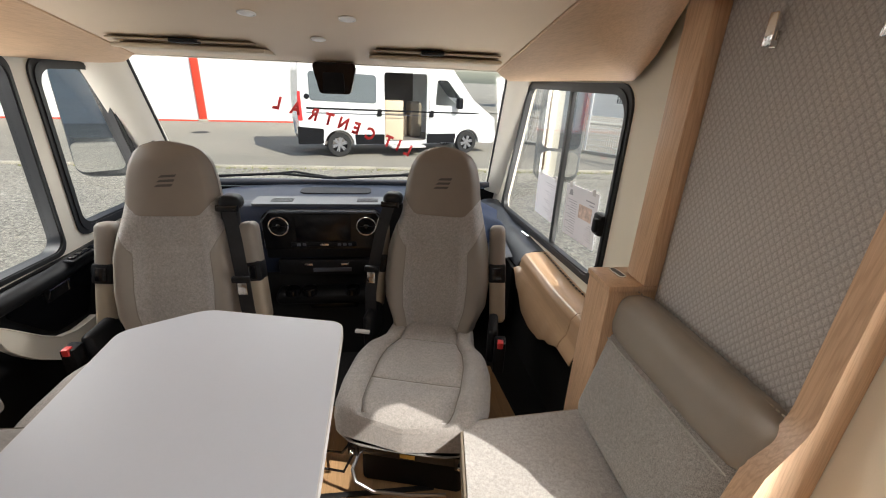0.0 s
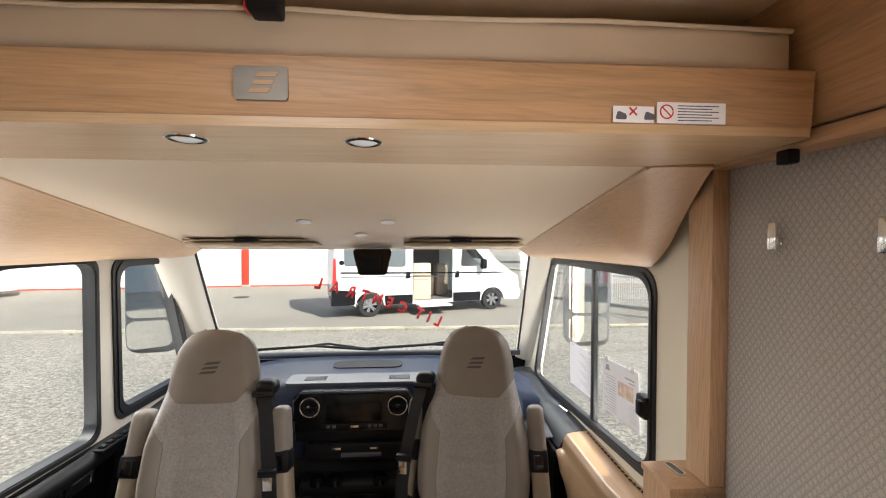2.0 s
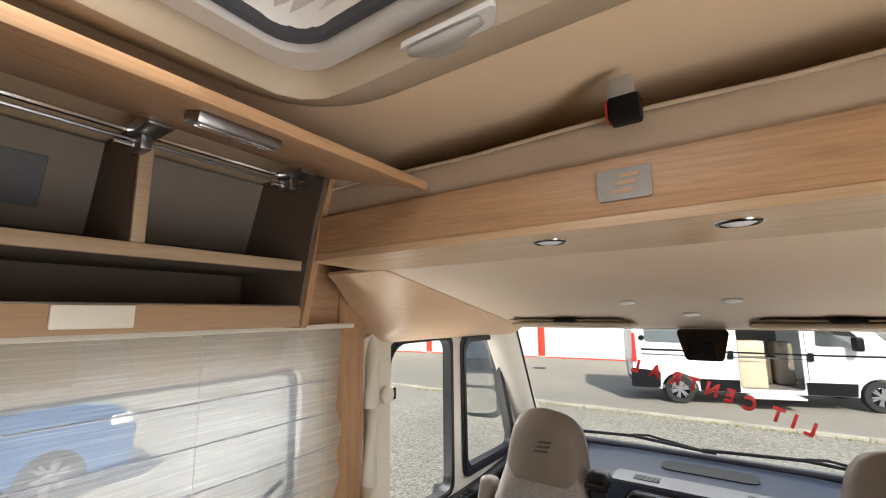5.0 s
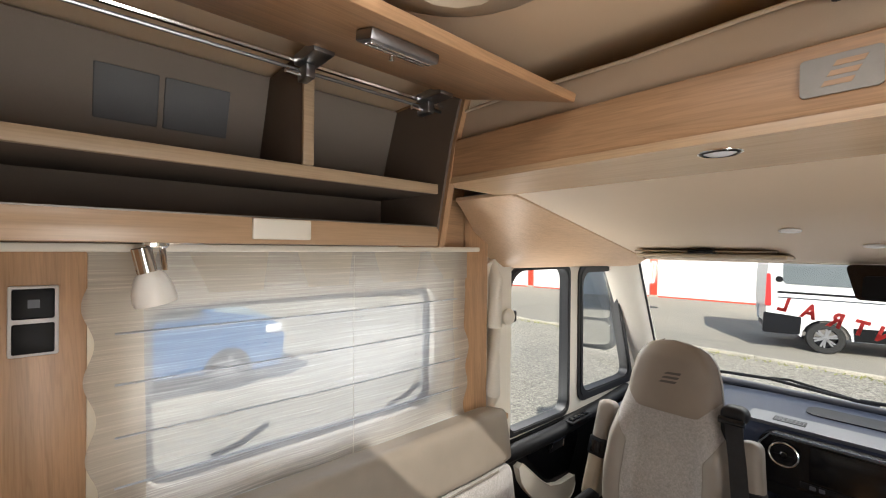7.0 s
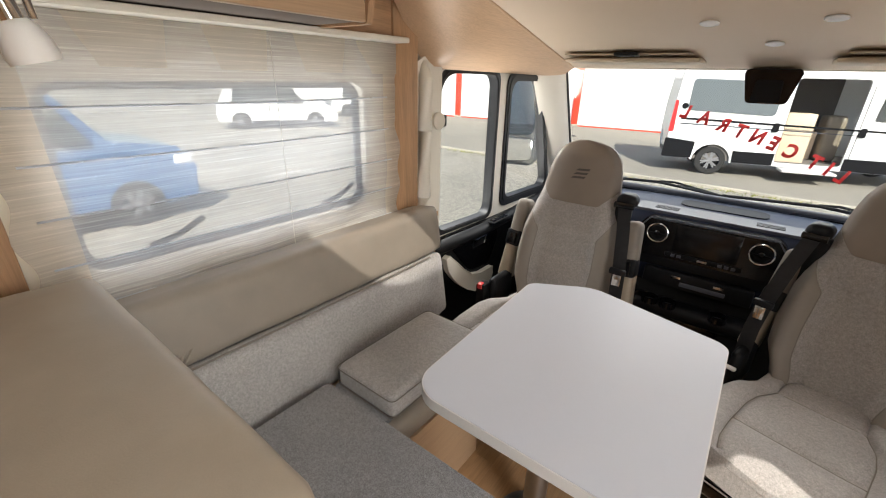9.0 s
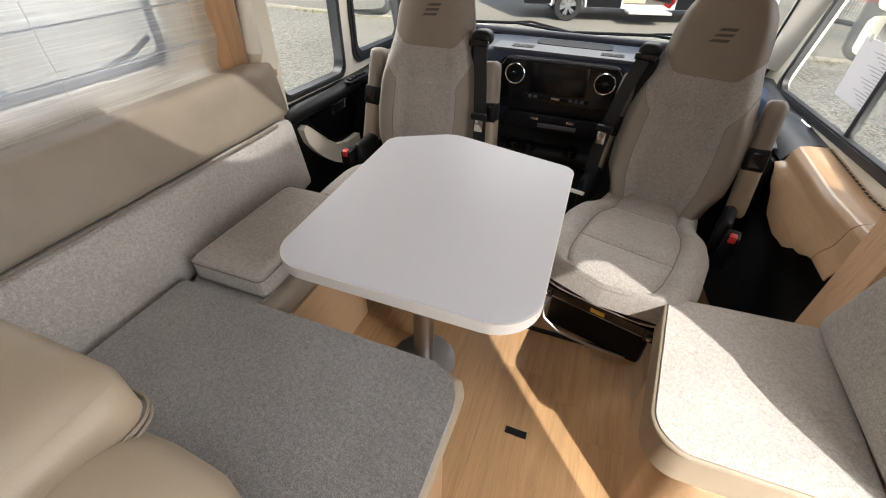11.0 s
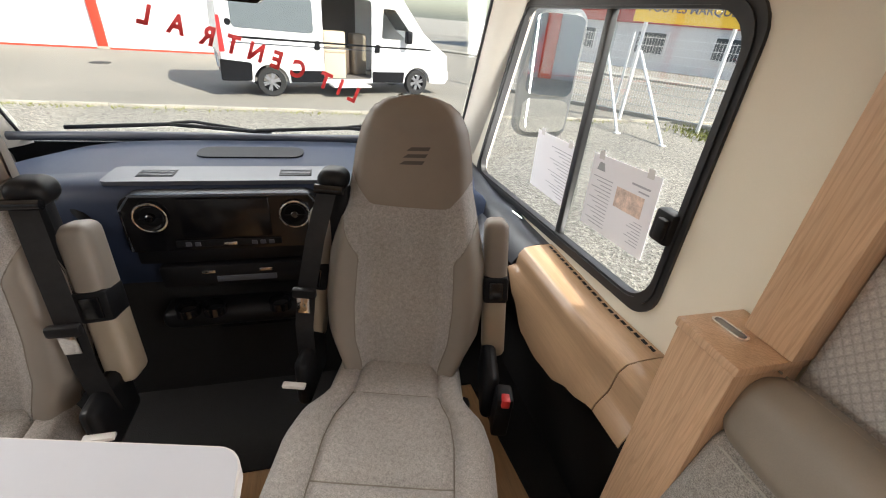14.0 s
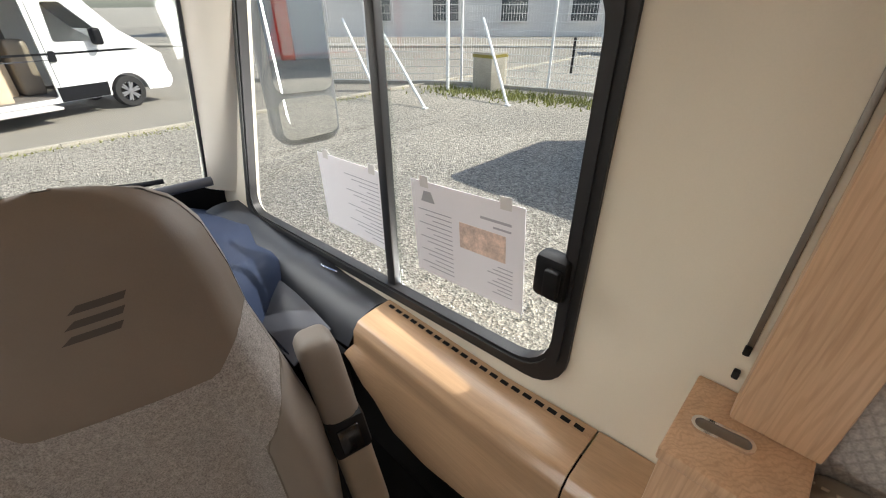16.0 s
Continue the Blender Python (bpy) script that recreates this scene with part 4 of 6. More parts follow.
def back_point(u, z, depth=0.0, lift=0.0):
    """Front of the backrest; u from -1 to 1 across, z up; facing -y."""
    w = half_width(z)
    y = 0.235 + (z - 0.47) * 0.215
    up = min(1, max(0, (0.92 - z) / 0.12))
    bol = max(0, (abs(u) - 0.45) / 0.35)
    bol = math.sin(min(1, bol) * math.pi / 2) if abs(u) < 0.8 else math.cos((abs(u) - 0.8) / 0.2 * 1.25)
    y -= 0.042 * bol * up
    top = min(1, max(0, (1.173 - z) / 0.06)) ** 0.5
    y -= 0.03 * (1 - abs(u) ** 2.6) * (1 - up) * top
    y += 0.035 * max(0, abs(u) - 0.85) / 0.15 * top
    y -= 0.012 * math.exp(-((z - 0.58) / 0.08) ** 2) * (1 - abs(u))
    y += 0.004 * math.exp(-((z - 0.665) / 0.008) ** 2) * (abs(u) < 0.58) + 0.004 * math.exp(-((z - 0.79) / 0.008) ** 2) * (abs(u) < 0.62)
    return Vector((u * w, y + depth - lift, z))


def inner_limit(z):
    return 0.60 if z < 0.775 else min(1.0, 0.60 + (z - 0.775) / 0.10 * 0.40)


def head_line(u):
    return 0.914 + max(0, abs(u) - 0.58) / 0.42 * 0.062


def cab_seat(m, mirrored, label):
    """Swivelled captain's seat facing the living space; mirrored: belt on the other side."""
    seat = thing("cab_seat", label, "car seat", group="swivelled cab seats", m=m)
    k = -1 if mirrored else 1

    def centre(a, b):
        z = 0.44 + b * 0.44
        lim = inner_limit(z)
        u = (2 * a - 1) * lim
        z = 0.44 + b * (head_line(u) - 0.44)
        u = (2 * a - 1) * inner_limit(z)
        return back_point(u, z, lift=0.002)

    part("backrest_centre", sheet(bmesh.new(), 28, 44, centre), fabric, seat, "grey-beige woven fabric", smooth=60)
    for s in (-1, 1):
        def bol(a, b, s=s):
            z = 0.44 + b * 0.435
            lim = inner_limit(z)
            return back_point(s * (lim + 0.006 + (0.994 - lim) * a), z, lift=0.006 * math.sin(a * math.pi) + 0.001)
        part("backrest_bolster", sheet(bmesh.new(), 10, 34, bol), leather_seat, seat, "taupe leather bolster", smooth=60)

    def head(a, b):
        u = 2 * a - 1
        z0 = head_line(u)
        z = z0 + (1.172 - z0) * b
        return back_point(u, z, lift=0.006 - 0.05 * max(0, b - 0.80) ** 1.5)

    for s in (-1, 1):
        part("bolster_seam", T([back_point(s * (inner_limit(0.45 + 0.42 * i / 20) + 0.004), 0.45 + 0.42 * i / 20, lift=0.001) for i in range(21)], 0.0016, 6), seam_mat, seat)
    part("headrest_seam", T([back_point(-1 + 0.1 * i, head_line(-1 + 0.1 * i), lift=0.003) for i in range(21)], 0.0016, 6), seam_mat, seat)
    hd = part("headrest", sheet(bmesh.new(), 26, 30, head), leather_head, seat, "brown-taupe leather headrest", smooth=60)
    for i in range(3):
        zb = 1.018 + i * 0.0165
        ub = [(-0.20 + 0.05 * i, zb), (0.17 + 0.05 * i, zb + 0.003), (0.21 + 0.05 * i, zb + 0.012), (-0.12 + 0.05 * i, zb + 0.009)]
        bm = sheet(bmesh.new(), 6, 2, lambda a, b, ub=ub: back_point((ub[0][0] * (1 - b) + ub[3][0] * b) * (1 - a) + (ub[1][0] * (1 - b) + ub[2][0] * b) * a,
                   (ub[0][1] * (1 - b) + ub[3][1] * b) * (1 - a) + (ub[1][1] * (1 - b) + ub[2][1] * b) * a, lift=0.0078))
        part("embroidered_bar", bm, logo_mat, hd, "dark embroidered bar")

    def shell(a, b):
        z = 0.44 + (1.1725 - 0.44) * b
        t = math.pi * a
        p = back_point(-math.cos(t), z)
        return p + Vector((0, (0.105 - 0.05 * max(0, b - 0.6)) * math.sin(t) ** 0.6 * (1 - max(0, (b - 0.86) / 0.14) ** 2) + 0.001, 0))

    part("back_shell", sheet(bmesh.new(), 24, 36, shell), leather_seat, seat, smooth=60)
    part("seam", T([back_point(-0.99, 0.90 + 0.27 * i / 8, lift=-0.002) for i in range(9)], 0.0025, 6), leather_seat, seat)
    # cushion
    CW = [(-0.345, 0.0), (-0.3435, 0.13), (-0.336, 0.18), (-0.315, 0.222), (-0.265, 0.248), (-0.16, 0.262), (-0.03, 0.262), (0.045, 0.243), (0.085, 0.21), (0.12, 0.19), (0.24, 0.18)]

    def cush_w(y):
        for (a0, wa), (c0, wc) in zip(CW, CW[1:]):
            if y <= c0:
                return wa + (wc - wa) * (y - a0) / (c0 - a0)
        return CW[-1][1]

    def cush(u, y):
        w = cush_w(y)
        au = abs(u)
        z = 0.452 + 0.024 * math.exp(-((au - 0.78) / 0.16) ** 2) * min(1, (0.2 - y) / 0.2 if y < 0.2 else 0) + 0.014 * math.exp(-((y + 0.235) / 0.06) ** 2) * (1 - au ** 4)
        z -= 0.014 * math.exp(-((au - 0.60) / 0.035) ** 2) * (y > -0.31)
        z -= 0.010 * math.exp(-((y + 0.135) / 0.012) ** 2) * (au < 0.60) + 0.009 * math.exp(-((y - 0.115) / 0.012) ** 2) * (au < 0.60)
        edge = max(0, (au - 0.86) / 0.14)
        z -= 0.075 * (1 - math.sqrt(max(0, 1 - edge * edge)))
        fr = max(0, (-0.29 - y) / 0.062)
        z -= 0.065 * (1 - math.sqrt(max(0, 1 - min(1, fr) ** 2)))
        return Vector((u * w, y, z))

    def skirt(a, b):
        t_ = a * 2 - 1
        y = -0.345 + 0.585 * abs(t_) ** 2.4
        u = math.copysign(1, t_) if abs(t_) > 1e-6 else 1
        p = cush(u, y)
        k_ = 1 - 0.10 * b * b
        return Vector((p.x * k_, p.y + 0.03 * b * b * (1 - abs(t_)), p.z + (0.325 - p.z) * b))

    for nm, u0, u1, y0, y1, lab in (("cushion_centre", -0.60, 0.60, -0.135, 0.24, "woven fabric seat"), ("thigh_pad", -0.60, 0.60, -0.345, -0.135, "woven fabric thigh support"),
                                    ("cushion_bolster", 0.60, 1.0, -0.345, 0.24, "woven fabric side bolster"), ("cushion_bolster", -1.0, -0.60, -0.345, 0.24, "woven fabric side bolster")):
        part(nm, sheet(bmesh.new(), 16, 40, lambda a, b, u0=u0, u1=u1, y0=y0, y1=y1: cush(u0 + (u1 - u0) * a, y0 + (y1 - y0) * b)), fabric, seat, lab, smooth=60)
    for s in (-1, 1):
        part("cushion_seam", T([cush(s * 0.60, -0.315 + 0.43 * i / 16) for i in range(17)], 0.0022, 6), seam_mat, seat)
    for yy in (-0.135, 0.115):
        part("cross_seam", T([cush(-0.6 + 0.12 * i, yy) for i in range(11)], 0.0020, 6), seam_mat, seat)
    part("cushion_border", sheet(bmesh.new(), 60, 6, skirt), fabric, seat, "woven fabric border", smooth=60)
    part("cushion_under", B((-0.215, -0.29, 0.30), (0.215, 0.22, 0.345), 0.015), black, seat)
    # arms, folded up
    for s in (-1, 1):
        am = pose(s * 0.312, 0.190, 0.0, -12, -s * 5, 0)
        ar = part("armrest", C((-0.033, -0.045, 0.70), (0.033, 0.045, 0.890), 0.024, 0.0, m=am), leather_seat, seat, "beige leather armrest folded upright")
        part("armrest_lower", C((-0.033, -0.045, 0.478), (0.033, 0.045, 0.685), 0.022, 0.0, m=am), leather_lt, ar)
        lv = part("armrest_joint", B((-0.035, -0.05, 0.655), (0.035, 0.035, 0.735), 0.010, 2, am), black, ar, "black hinge block")
        part("adjuster", B((-0.020, -0.056, 0.668), (0.020, -0.048, 0.722), 0.004, 2, am), black_gloss, lv)
    # belt
    bs = -k
    part("belt_turret", C((bs * 0.20 - 0.038, 0.305, 0.925), (bs * 0.20 + 0.038, 0.39, 0.985), 0.028), black, seat, "black belt outlet")
    part("belt_arm", B((bs * 0.19 - 0.03, 0.33, 0.5), (bs * 0.19 + 0.03, 0.37, 0.94), 0.01), black, seat)
    part("belt_lip", T([(bs * 0.20 - 0.035, 0.295, 0.945), (bs * 0.20 + 0.035, 0.295, 0.945)], 0.012, 10), black_gloss, seat)
    bp = [(0.205, 0.292, 0.94), (0.228, 0.245, 0.83), (0.247, 0.205, 0.70), (0.255, 0.185, 0.60), (0.258, 0.19, 0.50), (0.258, 0.20, 0.44)]
    bm = bmesh.new()
    rows = [[bm.verts.new((bs * (x + d), y, z)) for d in (-0.024, 0.024)] for x, y, z in bp]
    for a, c in zip(rows, rows[1:]):
        bm.faces.new((a[0], a[1], c[1], c[0]))
    bmesh.ops.solidify(bm, geom=bm.faces[:], thickness=0.003)
    blt = part("seat_belt", bm, belt_mat, seat, "black seat belt webbing")
    part("belt_tongue", B((bs * 0.250 - 0.016, 0.178, 0.645), (bs * 0.250 + 0.016, 0.186, 0.70), 0.003), chrome, blt, "metal belt tongue")
    part("tongue_grip", B((bs * 0.247 - 0.03, 0.176, 0.692), (bs * 0.247 + 0.03, 0.196, 0.718), 0.006), black, blt)
    bu = part("buckle_stalk", B((-bs * 0.285 - 0.022, 0.07, 0.36), (-bs * 0.285 + 0.022, 0.13, 0.50), 0.008, 2), black, seat)
    part("red_button", B((-bs * 0.285 - 0.011, 0.064, 0.478), (-bs * 0.285 + 0.011, 0.092, 0.506), 0.004), red, bu, "red buckle button")
    for s in (-1, 1):
        part("recliner_cover", B((s * 0.255 - 0.02, 0.12, 0.36), (s * 0.255 + 0.02, 0.30, 0.52), 0.02, 3), black, seat)
    part("white_lever", B((bs * 0.27 - 0.03, 0.10, 0.452), (bs * 0.27 + 0.03, 0.118, 0.463), 0.003), white_edge, seat)
    # base
    part("pedestal", B((-0.19, -0.19, 0.0), (0.19, 0.21, 0.20), 0.02), black, seat, "black seat pedestal")
    part("swivel_plate", B((-0.205, -0.25, 0.205), (0.205, 0.20, 0.225), 0.006), steel, seat)
    for s in (-1, 1):
        part("slide_rail", B((s * 0.18 - 0.018, -0.29, 0.235), (s * 0.18 + 0.018, 0.2, 0.29), 0.005), black_gloss, seat)
        part("rail_bolt", lathe(bmesh.new(), [(0.009, 0), (0.009, 0.012), (0.006, 0.016)], 10, pose(s * 0.18, -0.29, 0.262, 90, 0, 0)), chrome, seat)
    part("release_bar", T([(-0.17, -0.22, 0.215), (-0.175, -0.315, 0.205), (-0.16, -0.33, 0.17), (-0.10, -0.33, 0.135), (0.02, -0.315, 0.125), (0.14, -0.29, 0.12)], 0.006, 8), steel, seat, "grey metal release bar")
    part("tilt_loop", T([(-0.20, -0.16, 0.21), (-0.27, -0.17, 0.10), (-0.335, -0.16, 0.085), (-0.335, -0.23, 0.08), (-0.24, -0.235, 0.085), (-0.19, -0.20, 0.20)], 0.005, 8), black_gloss, seat, "bent wire release loop")
    part("front_bar", B((-0.20, -0.285, 0.245), (0.20, -0.265, 0.285), 0.004), black_gloss, seat)
    part("rating_label", B((-0.02, -0.2875, 0.255), (0.03, -0.2855, 0.272)), surface("yellow_label", (0.65, 0.42, 0.08), 0.6), seat, "small orange label")
    return seat


cab_seat(pose(0.424, -0.102, 0, 0, 0, -15), False, "swivelled passenger seat in grey fabric and taupe leather, armrests up")
cab_seat(pose(-0.505, -0.12, 0, 0, 0, 0) @ Matrix.Diagonal((1.065, 1, 1, 1)), True, "swivelled driver's seat in grey fabric and taupe leather, behind the table")

# ---- dinette ----
tb = thing("dinette_table", "white dinette table with rounded corners on a steel column", "table")
TOP = [(-0.405, -0.988), (0.176, -0.988), (0.166, -0.312), (-0.245, -0.216), (-0.432, -0.325)]
top_loop = rounded(TOP, [0.085, 0.10, 0.045, 0.10, 0.05], 8)
part("tabletop", P([offset(top_loop, 0.0015)], 0.721, 0.7455, XY), white_top, tb, "white laminate top")
part("edge_band", P([offset(top_loop, -0.0015), offset(top_loop, 0.003)], 0.716, 0.744, XY), white_edge, tb)
part("underside", P([offset(top_loop, 0.004)], 0.714, 0.721, XY), white_edge, tb)
part("column", lathe(bmesh.new(), [(0.036, 0.0), (0.036, 0.69)], 24, pose(-0.205, -0.60, 0.012)), steel, tb, "grey steel column")
part("base_plate", lathe(bmesh.new(), [(0.12, 0.0), (0.12, 0.008), (0.05, 0.014)], 28, pose(-0.205, -0.60, 0)), steel, tb)
part("top_bracket", B((-0.30, -0.70, 0.698), (-0.11, -0.50, 0.714), 0.004), steel, tb)

lb = thing("corner_bench", "corner dinette bench with grey melange seat cushions on an oak base", "bench")
part("base", P([rounded([(-1.03, -1.42), (0.035, -1.42), (0.035, -0.965), (-0.52, -0.965), (-0.52, -0.45), (-1.03, -0.45)], [0, 0.02, 0.10, 0.06, 0.02, 0])], 0.0, 0.385, XY), oak_ledge, lb, "oak bench base")
lc = thing("seat_cushion", "grey melange bench seat cushion with leather border", "cushion", group="bench cushions")
part("border", C((-0.80, -1.40, 0.385), (0.052, -0.925, 0.497), 0.045, 0.0, cuts=11), leather_lt, lc, "beige leather border")
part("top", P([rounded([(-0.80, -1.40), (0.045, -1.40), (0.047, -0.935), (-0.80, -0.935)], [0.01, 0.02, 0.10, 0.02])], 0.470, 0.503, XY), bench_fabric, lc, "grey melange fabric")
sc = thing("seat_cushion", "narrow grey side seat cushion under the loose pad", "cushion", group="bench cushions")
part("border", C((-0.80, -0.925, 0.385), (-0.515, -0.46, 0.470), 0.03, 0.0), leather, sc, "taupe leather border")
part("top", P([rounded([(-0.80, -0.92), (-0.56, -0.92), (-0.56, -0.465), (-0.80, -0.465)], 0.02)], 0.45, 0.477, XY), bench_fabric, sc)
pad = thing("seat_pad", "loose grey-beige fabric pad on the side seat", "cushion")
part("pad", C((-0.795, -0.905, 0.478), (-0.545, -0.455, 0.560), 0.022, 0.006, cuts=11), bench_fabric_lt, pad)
for z in (0.490, 0.548):
    part("pad_seam", tube(bmesh.new(), [(x, y, z) for x, y in rounded([(-0.797, -0.907), (-0.543, -0.907), (-0.543, -0.453), (-0.797, -0.453)], 0.02)], 0.0018, 5, True), seam_mat, pad)
bc = thing("back_cushion", "long fabric back cushion with taupe leather roll under the window", "cushion", group="bench backs")
mb = pose(-0.905, -0.79, 0.60, 0, -9, 0)
part("lower_pad", C((-0.055, -0.60, -0.17), (0.050, 0.535, 0.118), 0.035, 0.010, face=0, m=mb, cuts=13), bench_fabric_lt, bc, "grey-beige fabric back")
part("leather_roll", C((-0.075, -0.615, 0.118), (0.046, 0.538, 0.318), 0.03, 0.008, face=0, m=mb, cuts=15, wrinkle=0.007), leather, bc, "taupe leather upper back")
part("seam", T([mb @ Vector((0.052 + 0.004 * math.sin(i * 0.31), -0.56 + 0.1 * i, 0.117)) for i in range(11)], 0.0035, 6), seam_mat, bc)
for k in range(4):
    part("leather_fold", T([mb @ Vector((0.052 - 0.003 * i, -0.50 - 0.016 * k + 0.016 * i, 0.128 + 0.018 * i)) for i in range(4)], [0.001, 0.005, 0.004, 0.001], 6), leather, bc)
rb = thing("back_cushion", "tall beige leather backrest of the forward-facing seat", "cushion", group="bench backs")
part("upper", C((-1.0, -1.60, 0.62), (-0.03, -1.388, 0.950), 0.085, 0.0, cuts=13, wrinkle=0.008), leather_lt, rb, "beige leather upper backrest")
part("lower", C((-0.88, -1.52, 0.46), (-0.03, -1.395, 0.74), 0.05, 0.0, cuts=11), leather, rb)
part("head_flap", C((-1.0, -1.62, 0.912), (-0.162, -1.374, 0.998), 0.034, 0.006, cuts=15, wrinkle=0.006), leather_lt, rb, "beige leather flap over the backrest")
for z in (0.922, 0.930):
    part("flap_piping", tube(bmesh.new(), [(x, y, z) for x, y in rounded([(-0.99, -1.374), (-0.164, -1.374), (-0.161, -1.60)], [0, 0.03, 0])], 0.0022, 6), leather, rb)
part("stitch_line", T([(-0.90 + 0.07 * i, -1.3775 + 0.001 * math.sin(i * 2.3), 0.82 + 0.010 * math.sin(i * 1.3)) for i in range(11)], 0.0016, 6), seam_mat, rb)

lp = thing("wood_post", "small oak corner post with a chrome slot beside the driver's door", "post")
part("body", B((-1.045, -0.43, 0.0), (-0.965, -0.20, 0.845), 0.003), oak_z, lp)
part("top", B((-1.05, -0.435, 0.845), (-0.955, -0.195, 0.868), 0.003), oak_y, lp)
slot_plate(lp, -1.0, -0.27, 0.868, 80)

# side seat by the entrance
sb = thing("side_bench", "oak side bench base with a rounded corner", "bench")
part("base", P([rounded([(0.50, -0.93), (0.885, -0.93), (0.905, -0.44), (0.56, -0.44)], [0.09, 0, 0, 0.07], 10)], 0.0, 0.345, XY), oak_ledge, sb, "oak bench base")
cu = thing("seat_cushion", "grey melange side seat cushion, lightened for sunlight, with stitched leather border", "cushion", group="bench cushions")
CL = rounded([(0.452, -0.93), (0.90, -0.93), (0.925, -0.40), (0.512, -0.425)], [0.085, 0.02, 0.02, 0.06], 10)
part("border", P([offset(CL, 0.004)], 0.345, 0.440, XY), leather_lt, cu, "beige leather border")
part("top", P([offset(CL, 0.010)], 0.438, 0.4525, XY), sunlit_seat_fabric, cu, "grey melange fabric lightened for sunlight")
part("piping", tube(bmesh.new(), [(x, y, 0.4425) for x, y in offset(CL, 0.006)], 0.0065, 8, True), leather_lt, cu)
sbk = thing("back_cushion", "fabric back cushion with leather roll leaning on the fabric wall", "cushion", group="bench backs")
ms_ = pose(0.965, -0.665, 0.655, 0, 13, 0)
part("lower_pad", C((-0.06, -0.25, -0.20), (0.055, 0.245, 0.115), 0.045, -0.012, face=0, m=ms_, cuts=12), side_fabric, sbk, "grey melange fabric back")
part("leather_roll", C((-0.075, -0.255, 0.085), (0.045, 0.25, 0.235), 0.05, 0.0, face=0, m=ms_, cuts=12, wrinkle=0.008), leather, sbk, "taupe leather top roll")
bm = bmesh.new()
for i in range(38):
    box(bm, (-0.022, -0.235 + i * 0.0125, 0.2325), (-0.0208, -0.2285 + i * 0.0125, 0.2358), 0, 2, ms_)
part("stitching", bm, leather_lt, sbk, "beige stitching")
part("zip_seam", T([ms_ @ Vector((-0.068, -0.24 + 0.05 * i, 0.088)) for i in range(10)], 0.002, 6), piping_mat, sbk)

for i, y in enumerate((-0.580, -0.792)):
    hk = thing("coat_hook", "slim chrome coat hook on the fabric wall", "hook", group="coat hooks")
    part("plate", B((1.0425, y - 0.009, 1.500), (1.0455, y + 0.009, 1.530), 0.001), chrome, hk)
    part("arm", B((1.030, y - 0.010, 1.502), (1.0425, y + 0.010, 1.514), 0.003), chrome, hk)
    part("tip", B((1.026, y - 0.011, 1.502), (1.033, y + 0.011, 1.562), 0.003), chrome, hk)

for x, y, l in ((0.187, -0.757, 0.035), (-0.37, -0.675, 0.04)):
    fs = thing("floor_slot", "dark table-track slot let into the wooden floor", "slot", group="floor slots")
    part("cover", B((x - l, y - 0.012, 0.0), (x + l, y + 0.012, 0.0035), 0.001, 2, None), black, fs)

# ---- overhead locker on the dinette side ----
oc = thing("overhead_locker", "open oak overhead locker with empty dark shelves and raised flap", "cabinet")
END = rounded([(-1.058, 1.527), (-0.765, 1.527), (-0.705, 1.80), (-0.655, 1.955), (-1.058, 1.955)], [0, 0.01, 0.15, 0, 0])
part("end_panel", P([END], -0.742, -0.722, XZ), oak_z, oc, "oak end panel")
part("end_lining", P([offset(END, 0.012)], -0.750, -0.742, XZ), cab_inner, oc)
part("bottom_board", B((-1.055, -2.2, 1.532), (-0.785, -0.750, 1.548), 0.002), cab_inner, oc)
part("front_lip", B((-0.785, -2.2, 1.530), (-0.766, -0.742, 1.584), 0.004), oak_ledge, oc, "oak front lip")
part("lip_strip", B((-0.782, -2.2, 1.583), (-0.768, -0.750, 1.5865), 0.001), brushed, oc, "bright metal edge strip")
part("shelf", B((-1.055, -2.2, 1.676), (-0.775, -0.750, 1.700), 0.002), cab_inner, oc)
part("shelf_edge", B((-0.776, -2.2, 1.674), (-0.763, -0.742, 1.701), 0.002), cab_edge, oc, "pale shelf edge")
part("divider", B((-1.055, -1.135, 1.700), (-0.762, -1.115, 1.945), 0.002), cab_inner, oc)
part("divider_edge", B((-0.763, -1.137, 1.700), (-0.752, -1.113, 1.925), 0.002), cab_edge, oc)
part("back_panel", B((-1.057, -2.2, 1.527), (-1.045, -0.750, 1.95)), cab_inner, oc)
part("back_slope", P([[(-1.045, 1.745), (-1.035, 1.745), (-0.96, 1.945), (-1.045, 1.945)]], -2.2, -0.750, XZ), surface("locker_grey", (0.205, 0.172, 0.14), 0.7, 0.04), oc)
for y0, y1 in ((-1.86, -1.76), (-1.75, -1.60), (-1.47, -1.36), (-1.35, -1.22)):
    part("back_cover", B((-0.001, y0, -0.06), (0.006, y1, 0.05), 0.003, 2, pose(-0.998, 0, 1.845, 0, 20.5, 0)), surface("cover_dark", (0.12, 0.125, 0.13), 0.6, 0.05), oc, "dark plastic cover")
fm = pose(-0.668, 0, 1.918, 0, 15.5, 0)
part("flap", B((0.0, -2.2, -0.009), (0.335, -0.752, 0.009), 0.003, 2, fm), oak_y, oc, "raised oak flap")
part("top_rail", T([(-0.735, -2.2, 1.905), (-0.735, -0.76, 1.905)], 0.006, 8), chrome, oc, "chrome gas-strut rail")
part("second_rail", T([(-0.745, -2.2, 1.892), (-0.745, -0.76, 1.892)], 0.004, 8), steel, oc)
